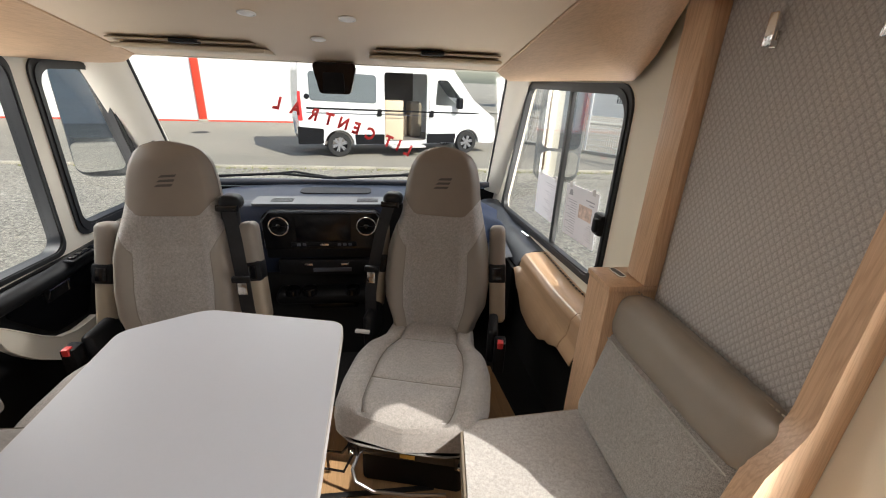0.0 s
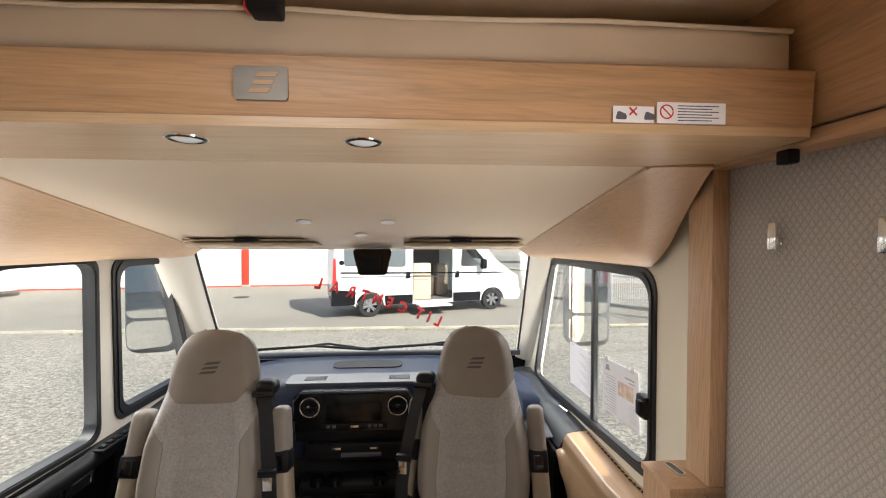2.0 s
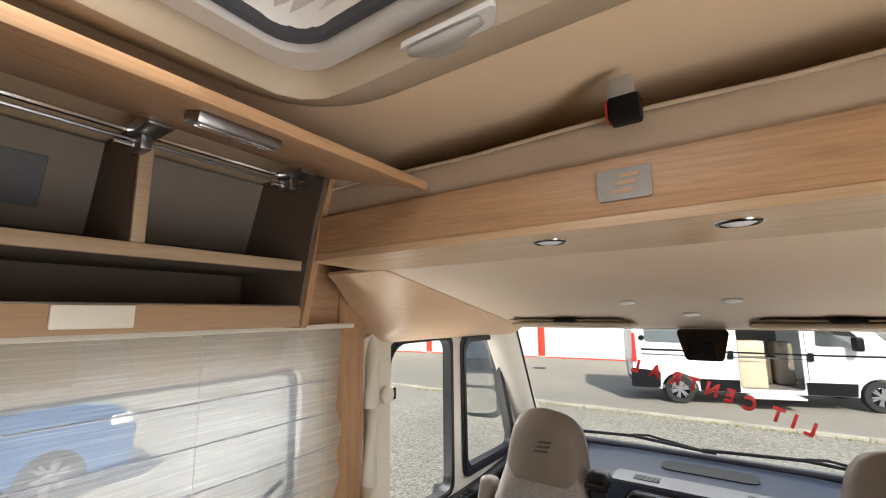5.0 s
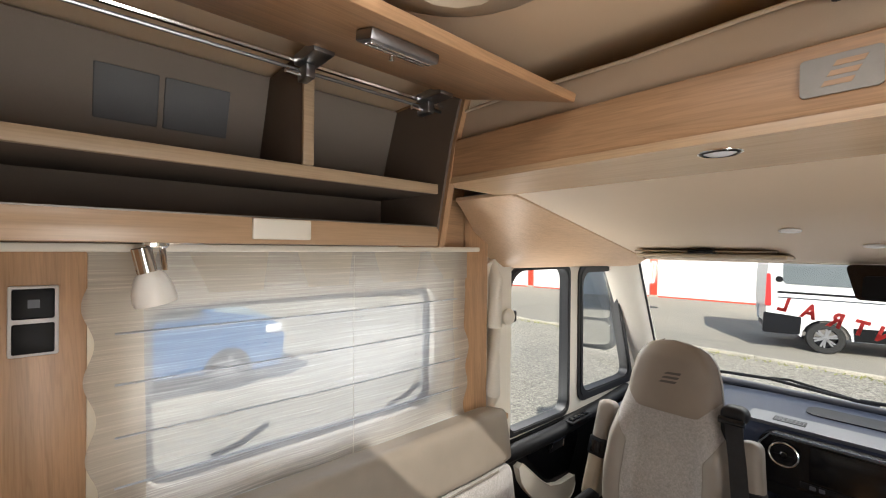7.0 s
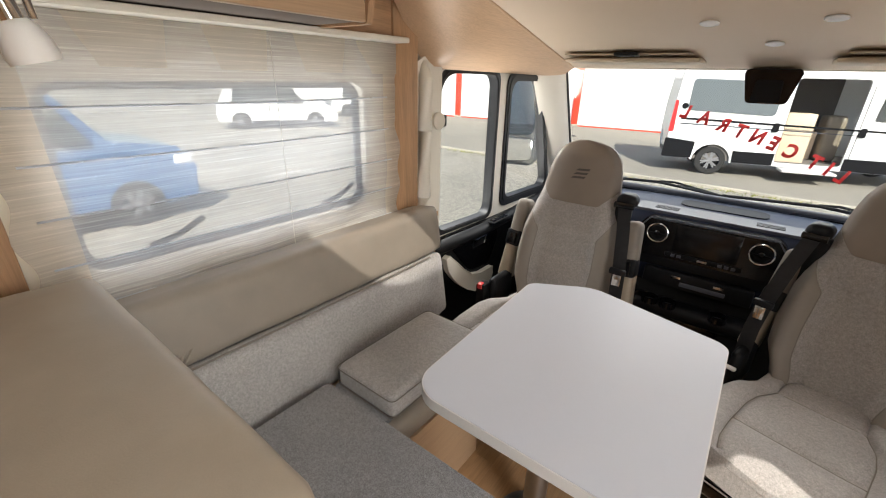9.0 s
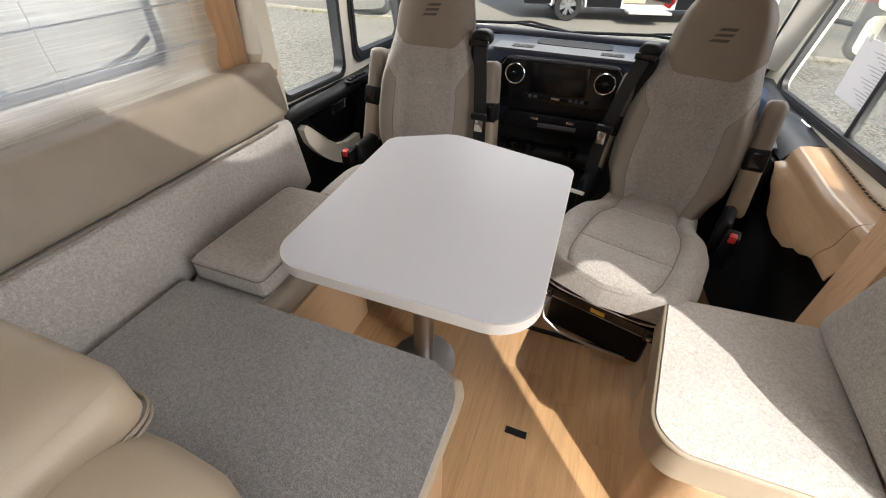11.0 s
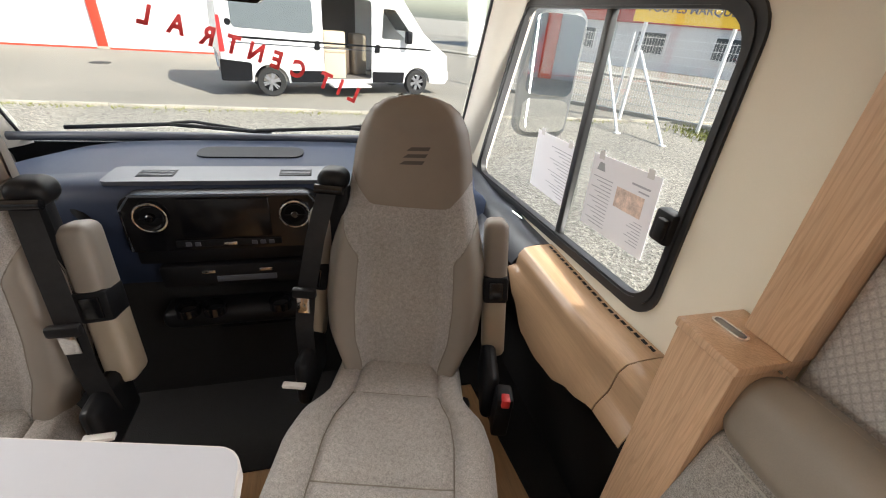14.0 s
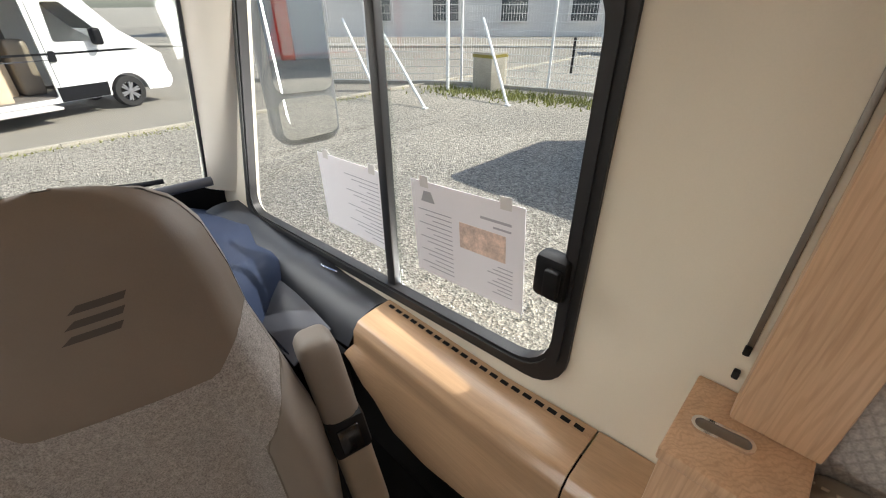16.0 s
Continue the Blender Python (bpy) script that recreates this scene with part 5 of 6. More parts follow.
for y in (-0.83, -1.145):
    hg = part("flap_hinge", B((-0.735, y - 0.022, 1.893), (-0.64, y + 0.022, 1.915), 0.004), steel, oc, "grey metal flap hinge")
    part("hinge_arm", B((-0.745, y - 0.010, 1.865), (-0.70, y + 0.010, 1.893), 0.003), steel, hg)
    part("hinge_screw", lathe(bmesh.new(), [(0.006, 0), (0.006, 0.03)], 10, pose(-0.725, y - 0.012, 1.876, 90, 0, 0)), chrome, hg)
hd_ = part("flap_catch", B((0.236, -1.192, -0.026), (0.283, -1.066, -0.009), 0.004, 2, fm), steel, oc, "brushed push-catch under the flap")
part("catch_knob", lathe(bmesh.new(), [(0.004, 0), (0.004, 0.018)], 8, fm @ pose(0.220, -1.115, -0.030)), chrome, hd_)
part("catch_groove", B((0.249, -1.184, -0.029), (0.257, -1.074, -0.025), 0.001, 2, fm), chrome, hd_)
part("catch_groove", B((0.265, -1.184, -0.029), (0.273, -1.074, -0.025), 0.001, 2, fm), chrome, hd_)
part("catch_plate", B((-0.7665, -1.235, 1.540), (-0.757, -1.115, 1.582), 0.003), cream_plastic, oc, "pale catch plate")
part("back_fill", B((-1.058, -2.22, 1.527), (-0.70, -2.2, 1.95)), oak_z, oc)

# blind rail, sheer blind, lamp, sockets
solo("blind_rail", B((-1.05, -1.70, 1.512), (-0.955, -0.372, 1.529), 0.004), cream_plastic, "white blind rail under the locker", "rail")
bl = thing("roman_blind", "sheer slubby Roman blind drawn over the dinette window", "blind")


def blind_x(y, z):
    f = (1.512 - z) / 0.65
    return -1.030 + 0.010 * math.sin(f * 4 * math.pi) * f + 0.004 * math.sin(y * 23 + z * 5) + 0.015 * f


bl_y0, bl_y1, bl_z0 = -1.478, -0.362, 0.865
for nm, a, c, mat_ in (("sheer", 0.085, 0.935, sheer), ("side_hem", 0.0, 0.085, sheer_edge), ("side_hem", 0.935, 1.0, sheer_edge)):
    bm = sheet(bmesh.new(), 30 if nm == "sheer" else 5, 60, lambda u, v, a=a, c=c: (
        blind_x(bl_y0 + (bl_y1 - bl_y0) * (a + (c - a) * u), 1.512 - (1.512 - bl_z0) * v),
        bl_y0 + (bl_y1 - bl_y0) * (a + (c - a) * u) + 0.010 * math.sin(v * 26 + a * 40) * (abs(a + (c - a) * u - 0.5) > 0.45) + 0.03 * v * (0.5 - a - (c - a) * u),
        1.512 - (1.512 - bl_z0 - 0.02 * math.sin((a + (c - a) * u) * 9)) * v))
    part(nm, bm, mat_, bl, "sheer striped fabric" if nm == "sheer" else "folded hem", smooth=60)
bm = sheet(bmesh.new(), 20, 6, lambda u, v: (-1.026 + 0.004 * math.sin(u * 30), -1.475 + 1.11 * u, 1.512 - 0.10 * v))
part("top_fold", bm, sheer_edge, bl, "doubled top fold", smooth=60)
batten_mat = surface("batten_grey", (0.48, 0.52, 0.58), 0.6)
for i, z in enumerate((1.335, 1.225, 1.115, 1.005, 0.90)):
    part("batten", T([(blind_x(-1.4, z) + 0.004, -1.43, z), (blind_x(-0.9, z) + 0.004, -0.9, z - 0.004), (blind_x(-0.4, z) + 0.004, -0.42, z)], 0.0026, 6), batten_mat, bl)
part("cord", T([(-1.02, -0.86, 1.50), (-1.015, -0.86, 0.89)], 0.0007, 5), white_edge, bl)

rl = thing("reading_lamp", "swivelling chrome reading lamp with frosted glass shade", "lamp")
part("ceiling_rail", B((-0.885, -1.40, 1.528), (-0.845, -1.30, 1.548), 0.003), chrome, rl)
part("mount", B((-0.882, -1.400, 1.520), (-0.842, -1.360, 1.552), 0.006), chrome, rl)
part("arm", T([(-0.858, -1.370, 1.525), (-0.852, -1.366, 1.478)], 0.006, 10), chrome, rl)
part("socket", lathe(bmesh.new(), [(0.017, 0.0), (0.017, 0.055), (0.015, 0.057)], 18, pose(-0.850, -1.392, 1.466, 12, 0, 0)), chrome, rl, "chrome lamp socket")
part("shade", lathe(bmesh.new(), [(0.034, -0.056), (0.036, -0.046), (0.034, -0.026), (0.026, -0.004), (0.017, 0.006)], 24, pose(-0.850, -1.391, 1.470, 12, 0, 0)), frost, rl, "frosted white glass shade")
so = thing("wall_socket", "white-framed double wall socket on the oak panel", "socket")
part("surround", B((-1.036, -1.59, 1.308), (-1.026, -1.518, 1.445), 0.004), white_edge, so)
for z0, z1 in ((1.314, 1.372), (1.381, 1.439)):
    part("insert", B((-1.028, -1.584, z0), (-1.0235, -1.524, z1), 0.003), black, so)
part("usb_slot", B((-1.0236, -1.562, 1.402), (-1.0228, -1.545, 1.418)), dash_grey, so)

# knob on the door pillar
kn = thing("blind_magnet", "round cream magnet holder with black clip on the pillar", "holder")
part("disc", lathe(bmesh.new(), [(0.0, 0.0), (0.030, 0.0), (0.036, 0.006), (0.036, 0.016), (0.028, 0.024), (0.012, 0.027)], 24, pose(-1.045, -0.105, 1.232, 0, 90, 0)), cream_plastic, kn)
part("black_clip", B((-1.065, -0.085, 1.205), (-1.035, -0.045, 1.255), 0.006), black, kn)

# ---- roof window ----
rw_ = thing("roof_window", "large roof window with pleated shade in a moulded beige surround", "window", kind="structure")
mold_o = rounded([(-0.56, -2.10), (0.50, -2.10), (0.50, -0.915), (-0.50, -0.915)], [0.2, 0.2, 0.22, 0.20], 10)
mold_i = rounded(offset(SKY, -0.012), 0.07, 10)
n_ = 96


def resample(loop, n):
    pts = [Vector(p) for p in loop]
    c = Vector((-0.03, -1.5))
    out = []
    for i in range(n):
        a = 2 * math.pi * i / n
        d = Vector((math.cos(a), math.sin(a)))
        best = 0
        for p, q in zip(pts, pts[1:] + pts[:1]):
            e = q - p
            det = d.x * (-e.y) + e.x * d.y
            if abs(det) < 1e-12:
                continue
            r = p - c
            t = (r.x * (-e.y) + e.x * r.y) / det
            s = (d.x * r.y - d.y * r.x) / det
            if t > 0 and -1e-6 <= s <= 1 + 1e-6:
                best = max(best, t)
        out.append(c + d * best)
    return out


ro, ri = resample(mold_o, n_), resample(mold_i, n_)
bm = bmesh.new()
rings = []
for k, dz in ((0.0, 0.0), (0.05, 0.010), (0.35, 0.030), (0.78, 0.052), (0.93, 0.054), (1.0, 0.044), (1.0, -0.045)):
    rings.append([bm.verts.new((*a.lerp(b, k), 1.955 - dz)) for a, b in zip(ro, ri)])
for a, c in zip(rings, rings[1:]):
    for i in range(n_):
        bm.faces.new((a[i], a[(i + 1) % n_], c[(i + 1) % n_], c[i]))
# Beige surround made darker in colour for the shade on its underside.
part("surround", bm, surface("surround_plastic_shade", (0.44, 0.365, 0.265), 0.5, 0.02), rw_, "moulded beige surround", smooth=50)
part("inner_frame", P([rounded(offset(SKY, -0.01), 0.065), rounded(offset(SKY, 0.025), 0.06)], 1.945, 1.962, XY), white_edge, rw_)
part("seal", P([rounded(offset(SKY, 0.026), 0.06), rounded(offset(SKY, 0.038), 0.055)], 1.958, 1.975, XY), dash_grey, rw_)
fl_o, fl_i = resample(rounded(offset(SKY, 0.036), 0.055, 10), n_), resample(rounded(offset(SKY, 0.135), 0.15, 10), n_)
bm = bmesh.new()
rings = [[bm.verts.new((*a.lerp(b, k), z)) for a, b in zip(fl_o, fl_i)] for k, z in ((0.0, 1.972), (0.08, 1.985), (0.45, 2.0), (0.85, 2.022), (1.0, 2.032))]
for a, c in zip(rings, rings[1:]):
    for i in range(n_):
        bm.faces.new((a[i], a[(i + 1) % n_], c[(i + 1) % n_], c[i]))
part("dome_flange", bm, lamp_white, rw_, "white moulded dome flange", smooth=60)
bm = bmesh.new()
sheet(bm, 24, 2, lambda u, v: (-0.36 + 0.68 * v, -1.08 - 0.24 * u, 1.985 + 0.005 * (round(u * 24) % 2)))
part("pleated_shade", bm, pleat, rw_, "white pleated shade", smooth=10)
part("shade_bar", B((-0.36, -1.345, 1.975), (0.32, -1.32, 1.998), 0.005), white_edge, rw_)
part("dome", P([rounded(offset(SKY, -0.03), 0.08)], 2.035, 2.045, XY), sheer_material("acrylic_dome", (0.92, 0.93, 0.93), 0.72), rw_, "clear acrylic dome")
grey_handle = surface("grey_handle", (0.33, 0.31, 0.28), 0.5)
part("handle_recess", P([rounded([(-0.165, -1.066), (-0.02, -1.066), (-0.04, -1.034), (-0.145, -1.034)], [0.006, 0.006, 0.02, 0.02])], 1.898, 1.906, XY), white_edge, rw_, "pale handle recess")
hl = part("handle", T([(-0.150, -1.056, 1.895), (-0.13, -1.058, 1.889), (-0.07, -1.058, 1.889), (-0.045, -1.056, 1.895)], [0.006, 0.009, 0.009, 0.006], 10), grey_handle, rw_, "grey handle bar")
part("handle_grip", B((-0.130, -1.054, 1.882), (-0.075, -1.036, 1.896), 0.006), grey_handle, hl)
cl_ = thing("ceiling_lamp", "round recessed lamp in the ceiling beside the roof window", "lamp")
part("rim", lathe(bmesh.new(), [(0.045, -0.001), (0.045, 0.004), (0.034, 0.008), (0.032, 0.001)], 28, pose(-0.454, -1.237, 1.955, 180, 0, 0)), surface("bronze_rim", (0.42, 0.32, 0.20), 0.4), cl_)
part("lens", lathe(bmesh.new(), [(0.033, -0.001), (0.032, 0.004)], 24, pose(-0.454, -1.237, 1.955, 180, 0, 0)), lens_mat, cl_)


# ---- outside ----
def ground_mat(name, base, fleck, scale, big=0.5, relief=0.5, depth=0.02, rough=0.95):
    m, nt, b = nodes_of(name)
    v = coords(nt)
    vo = add(nt, "ShaderNodeTexVoronoi", Scale=scale)
    n1 = add(nt, "ShaderNodeTexNoise", Scale=big, Detail=6, Roughness=0.6)
    n2 = add(nt, "ShaderNodeTexNoise", Scale=scale * 0.35, Detail=4, Roughness=0.7)
    for n in (vo, n1, n2):
        nt.links.new(v, n.inputs["Vector"])
    c1 = ramp(nt, n2.outputs["Fac"], [(0.3, shade(base, 1 - fleck)), (0.7, shade(base, 1 + fleck))])
    c2 = ramp(nt, n1.outputs["Fac"], [(0.35, (0.84, 0.84, 0.82)), (0.65, (1.1, 1.08, 1.04))])
    hs = nt.nodes.new("ShaderNodeSeparateColor")
    nt.links.new(vo.outputs["Color"], hs.inputs["Color"])
    c3 = ramp(nt, hs.outputs["Red"], [(0.0, (1 - fleck,) * 3), (1.0, (1 + fleck,) * 3)])
    nt.links.new(mixc(nt, 1.0, mixc(nt, 1.0, c1, c2, "MULTIPLY"), c3, "MULTIPLY"), b.inputs["Base Color"])
    b.inputs["Roughness"].default_value = rough
    bump(nt, b, vo.outputs["Distance"], relief, depth)
    return m


gravel = ground_mat("gravel", (0.335, 0.312, 0.270), 0.40, 42.0, 0.35, 0.7, 0.03)
asphalt = ground_mat("asphalt", (0.265, 0.245, 0.21), 0.2, 90.0, 0.3, 0.3, 0.006)
concrete = ground_mat("concrete_kerb", (0.42, 0.39, 0.33), 0.12, 60.0, 1.2, 0.2, 0.004)
grass_mat = surface("weeds", (0.27, 0.28, 0.07), 0.8, 0.4, 30)
van_white = surface("white_car_paint", (0.80, 0.80, 0.79), 0.25, 0.01, relief=0.0, coat=0.6)
wall_white = surface("white_cladding", (0.80, 0.79, 0.77), 0.5, 0.02, 0.8, 40, 0.05)
red_paint = surface("red_paint", (0.62, 0.06, 0.03), 0.45, 0.05, 2)
car_blue = surface("blue_car_paint", (0.03, 0.115, 0.27), 0.25, 0.05, relief=0.0, coat=0.6)
car_silver = surface("silver_car_paint", (0.55, 0.56, 0.58), 0.3, 0.03, relief=0.0, coat=0.5)
# Glass base lifted to stand in for reflected sky and white walls.
dark_glass = surface("dark_car_glass", (0.055, 0.065, 0.07), 0.06, 0.0, relief=0.0)
ink_grey = surface("pale_ink", (0.42, 0.42, 0.46), 0.8, 0.02)
tyre_mat = surface("tyre_rubber", (0.022, 0.021, 0.020), 0.8, 0.15, 20)
alloy = surface("alloy_wheel", (0.24, 0.24, 0.25), 0.35, 0.05, metal=0.2)
galv = surface("white_wire", (0.82, 0.82, 0.80), 0.45, 0.04, metal=0.0)
ply = surface("pale_locker_wood", (0.62, 0.50, 0.36), 0.5, 0.06, 5)
van_dark = surface("van_interior", (0.16, 0.145, 0.13), 0.7, 0.1)
facade_grey = surface("grey_facade", (0.66, 0.64, 0.61), 0.8, 0.06, 0.6)
facade_red = surface("red_facade", (0.42, 0.06, 0.05), 0.7, 0.08, 0.6)
GZ = -0.75
solo("ground", B((-400, -400, GZ - 0.2), (400, 500, GZ)), gravel, "pale grey gravel yard reaching far out", "ground", kind="structure")
solo("road", B((-60, 9.33, GZ - 0.1), (60, 60, GZ + 0.006)), asphalt, "grey asphalt yard lane", "road", kind="structure")
kerb = thing("kerb", "low concrete edging between gravel and asphalt", "kerb", kind="structure")
for i in range(40):
    part("kerb_stone", B((-20 + i, 9.22 + 0.01 * math.sin(i * 5), GZ - 0.1), (-19.012 + i, 9.33 + 0.01 * math.sin(i * 5), GZ + 0.055 + 0.006 * math.sin(i * 3)), 0.01, 1), concrete, kerb)
# loose stones on the near gravel
rnd = random.Random(4)
bm = bmesh.new()
for i in range(5200):
    a = rnd.random()
    x, y = (rnd.uniform(-6.0, -1.4), rnd.uniform(-2.5, 9.0)) if a < 0.35 else ((rnd.uniform(1.3, 8), rnd.uniform(-0.5, 8.5)) if a < 0.7 else (rnd.uniform(-5, 6), rnd.uniform(5.5, 9.2)))
    r = rnd.uniform(0.010, 0.030)
    vs = [bm.verts.new((x + r * math.cos(t) * rnd.uniform(0.7, 1.2), y + r * math.sin(t) * rnd.uniform(0.7, 1.2), GZ + 0.001)) for t in (0, 1.57, 3.14, 4.71)]
    tp = bm.verts.new((x + r * 0.2, y, GZ + r * rnd.uniform(0.5, 0.9)))
    for j in range(4):
        bm.faces.new((vs[j], vs[(j + 1) % 4], tp))
solo("loose_gravel", bm, gravel, "scattered loose gravel stones", "gravel", kind="stuff", smooth=20)
# weeds by the fence and the kerb
bm = bmesh.new()
for i in range(2600):
    if i < 1900:
        t = rnd.random()
        x, y = 9.3 + 1.2 * t + rnd.gauss(0, 0.35), 8.4 - 4.8 * t + rnd.gauss(0, 0.35)
    else:
        x, y = rnd.uniform(-8, 8), 9.12 + rnd.gauss(0, 0.10)
    h, a = rnd.uniform(0.03, 0.14) * (1 if i < 1900 else 0.4), rnd.uniform(0, 6.28)
    d = Vector((math.cos(a), math.sin(a), 0)) * 0.02
    p = Vector((x, y, GZ))
    ln = Vector((rnd.gauss(0, 0.03), rnd.gauss(0, 0.03), h))
    bm.faces.new([bm.verts.new(q) for q in (p - d, p + d, p + ln)])
solo("weeds", bm, grass_mat, "low green weeds along the fence foot", "grass", kind="stuff")

# white building
wa = thing("warehouse", "long white-clad building with red posts", "building")
wm = pose(-7.95, 19.33, GZ, 0, 0, 7)
part("wall", B((-22, 0.05, 0), (8.6, 0.5, 7), 0, 2, wm), wall_white, wa, "white cladding")
part("plinth", B((-22, -0.02, 0), (8.6, 0.05, 0.07), 0.01, 2, wm), red_paint, wa, "faded red plinth line")
for x in (-13.2, -6.6, 0.0, 6.6):
    part("red_post", B((x - 0.16, -0.06, 0.10), (x + 0.16, 0.05, 7), 0.02, 2, wm), red_paint, wa, "red painted post")
    part("post_foot", B((x - 0.2, -0.10, 0.0), (x + 0.2, 0.05, 0.10), 0.02, 2, wm), concrete, wa)
for i in range(30):
    part("cladding_seam", B((-21.5 + i, 0.035, 0.2), (-21.485 + i, 0.05, 7), 0, 2, wm), wall_white, wa)
part("roof", B((-22.2, -0.2, 7), (8.8, 12, 7.3), 0.02, 2, wm), facade_grey, wa)


def wheel(parent, x, y, r, mv, width=0.22, side=-1):
    mw = mv @ pose(x, y, r, 90, 0, 0)
    w = part("wheel", lathe(bmesh.new(), [(r * 0.62, -width / 2), (r * 0.94, -width / 2), (r, -width * 0.35), (r, width * 0.35), (r * 0.94, width / 2), (r * 0.62, width / 2), (r * 0.62, -width / 2)], 32, mw, caps=False), tyre_mat, parent, "black tyre")
    part("rim", lathe(bmesh.new(), [(r * 0.63, -0.02), (r * 0.63, width * 0.42), (r * 0.58, width * 0.46), (r * 0.56, width * 0.25), (r * 0.2, width * 0.25)], 32, mw), black_gloss, w)
    for k in range(12):
        a = 2 * math.pi * (k + 0.22 * (-1) ** k) / 12
        d, e = Vector((math.cos(a), math.sin(a), 0)), Vector((-math.sin(a), math.cos(a), 0))
        bm = bmesh.new()
        for z0, z1 in ((width * 0.30, width * 0.46),):
            ring = [[bm.verts.new(mw @ (d * rr + e * s * ww + Vector((0, 0, z)))) for s in (-1, 1) for z in (z0, z1)] for rr, ww in ((r * 0.10, 0.020), (r * 0.60, 0.017))]
            q = ring
            for f in ((0, 1, 3, 2),):
                bm.faces.new([q[0][i] for i in f]), bm.faces.new([q[1][i] for i in f])
            for i, j in ((0, 1), (1, 3), (3, 2), (2, 0)):
                bm.faces.new((q[0][i], q[0][j], q[1][j], q[1][i]))
        part("spoke", bm, alloy, w)
    part("cap", lathe(bmesh.new(), [(r * 0.14, width * 0.3), (r * 0.14, width * 0.48), (r * 0.08, width * 0.5)], 16, mw), alloy, w)
    return w


def arch(x, r, n=10):
    return [(x + r * math.cos(t), 0.33 + r * math.sin(t)) for t in [math.pi - math.pi * k / n for k in range(n + 1)]]


# camper van: x along its length (front to +x), its side facing us at y = 0
van = thing("camper_van", "white camper van with open sliding door and a step out", "van")
vang = math.atan2(12.09 - 10.94, 2.77 + 1.09)
vm = Matrix.Translation((-1.05, 10.90, GZ + 0.006)) @ Matrix.Rotation(vang, 4, "Z")
body = [(-1.02, 0.45)] + [(-1.06, 0.9), (-1.05, 1.6), (-0.98, 2.5), (-0.85, 2.62), (3.05, 2.62), (3.45, 2.45), (4.18, 1.62), (4.62, 1.32), (4.98, 1.08), (5.03, 0.62), (4.95, 0.36), (4.52, 0.33)]
body += arch(4.03, 0.42)[::-1] + [(3.58, 0.33), (0.44, 0.33)] + arch(0.0, 0.42)[::-1] + [(-0.46, 0.36)]
sd = [(1.32, 0.42), (2.62, 0.42), (2.62, 2.3), (1.32, 2.3)]
w_side = rounded([(-0.72, 1.55), (1.05, 1.50), (1.05, 2.18), (-0.72, 2.22)], 0.06)
w_cab = rounded([(2.90, 1.45), (3.86, 1.42), (3.72, 1.68), (3.28, 2.15), (2.95, 2.15)], 0.05)
V = lambda u, v, w: vm @ Vector((u, w, v))
part("side_wall", P([body, rounded(sd, 0.08), w_side, w_cab], 0.0, 0.05, V), van_white, van, "white body side", smooth=30)
part("far_wall", P([body], 1.92, 1.97, V), van_white, van)
roofpts = [(-1.06, 0.9), (-1.05, 1.6), (-0.98, 2.5), (-0.85, 2.62), (3.05, 2.62), (3.45, 2.45)]
for nm, pts, mt in (("roof_skin", roofpts, van_white), ("windscreen", [(3.45, 2.45), (4.18, 1.62)], dark_glass), ("bonnet", [(4.18, 1.62), (4.62, 1.32), (4.98, 1.08), (5.03, 0.62), (4.95, 0.36)], van_white)):
    bm = bmesh.new()
    rows = [[bm.verts.new(vm @ Vector((u, w, v))) for w in (0.03, 1.94)] for u, v in pts]
    for a, c in zip(rows, rows[1:]):
        bm.faces.new((a[0], a[1], c[1], c[0]))
    bmesh.ops.solidify(bm, geom=bm.faces[:], thickness=0.03)
    part(nm, bm, mt, van)
part("stripe", P([[(-0.85, 1.19), (2.7, 1.13), (2.7, 1.145), (-0.85, 1.22)]], -0.004, 0.0, V), dash_grey, van, "thin grey stripe")
part("inner_lining", P([[(1.26, 0.44), (2.85, 0.44), (2.85, 2.5), (1.26, 2.5)]], 1.89, 1.918, V), van_dark, van, "dark inner lining")
part("headliner", B((1.26, 0.06, 2.46), (3.0, 1.88, 2.52), 0.0, 2, vm), van_dark, van)
part("van_floor", B((-1.0, 0.05, 0.36), (3.6, 1.92, 0.44), 0.0, 2, vm), van_dark, van)
# The pane's lighter grey stands in for reflections on dark glass.
part("side_window", P([offset(w_side, -0.03)], -0.012, 0.012, V), surface("van_glass_reflection", (0.15, 0.17, 0.18), 0.06, 0.05, relief=0.0), van, "dark side window")
part("cab_window", P([offset(w_cab, -0.01)], 0.01, 0.03, V), glass, van, "cab side window")
part("lower_cladding", P([[(0.46, 0.34), (1.30, 0.34), (1.30, 0.62), (0.44, 0.62)]], -0.02, 0.0, V), black, van, "black lower panel")
part("lower_cladding", P([[(2.64, 0.34), (3.57, 0.34), (3.60, 0.62), (2.64, 0.62)]], -0.02, 0.0, V), black, van, "black lower panel")
part("rear_bumper", P([rounded([(-1.12, 0.38), (-0.45, 0.38), (-0.42, 0.78), (-1.10, 0.85)], 0.04)], -0.03, 0.05, V), black, van, "black rear bumper corner")
part("tail_lamp", P([rounded([(-1.08, 1.0), (-0.96, 1.0), (-0.98, 1.75), (-1.05, 1.75)], 0.03)], -0.025, 0.03, V), red, van, "red tail lamp")
part("stripe", P([[(-0.85, 1.30), (3.0, 1.22), (3.0, 1.26), (-0.85, 1.35)]], -0.004, 0.0, V), black, van, "thin dark stripe")
part("stripe", P([[(3.0, 1.22), (4.55, 1.20), (4.2, 1.25), (3.0, 1.26)]], -0.004, 0.0, V), black, van)
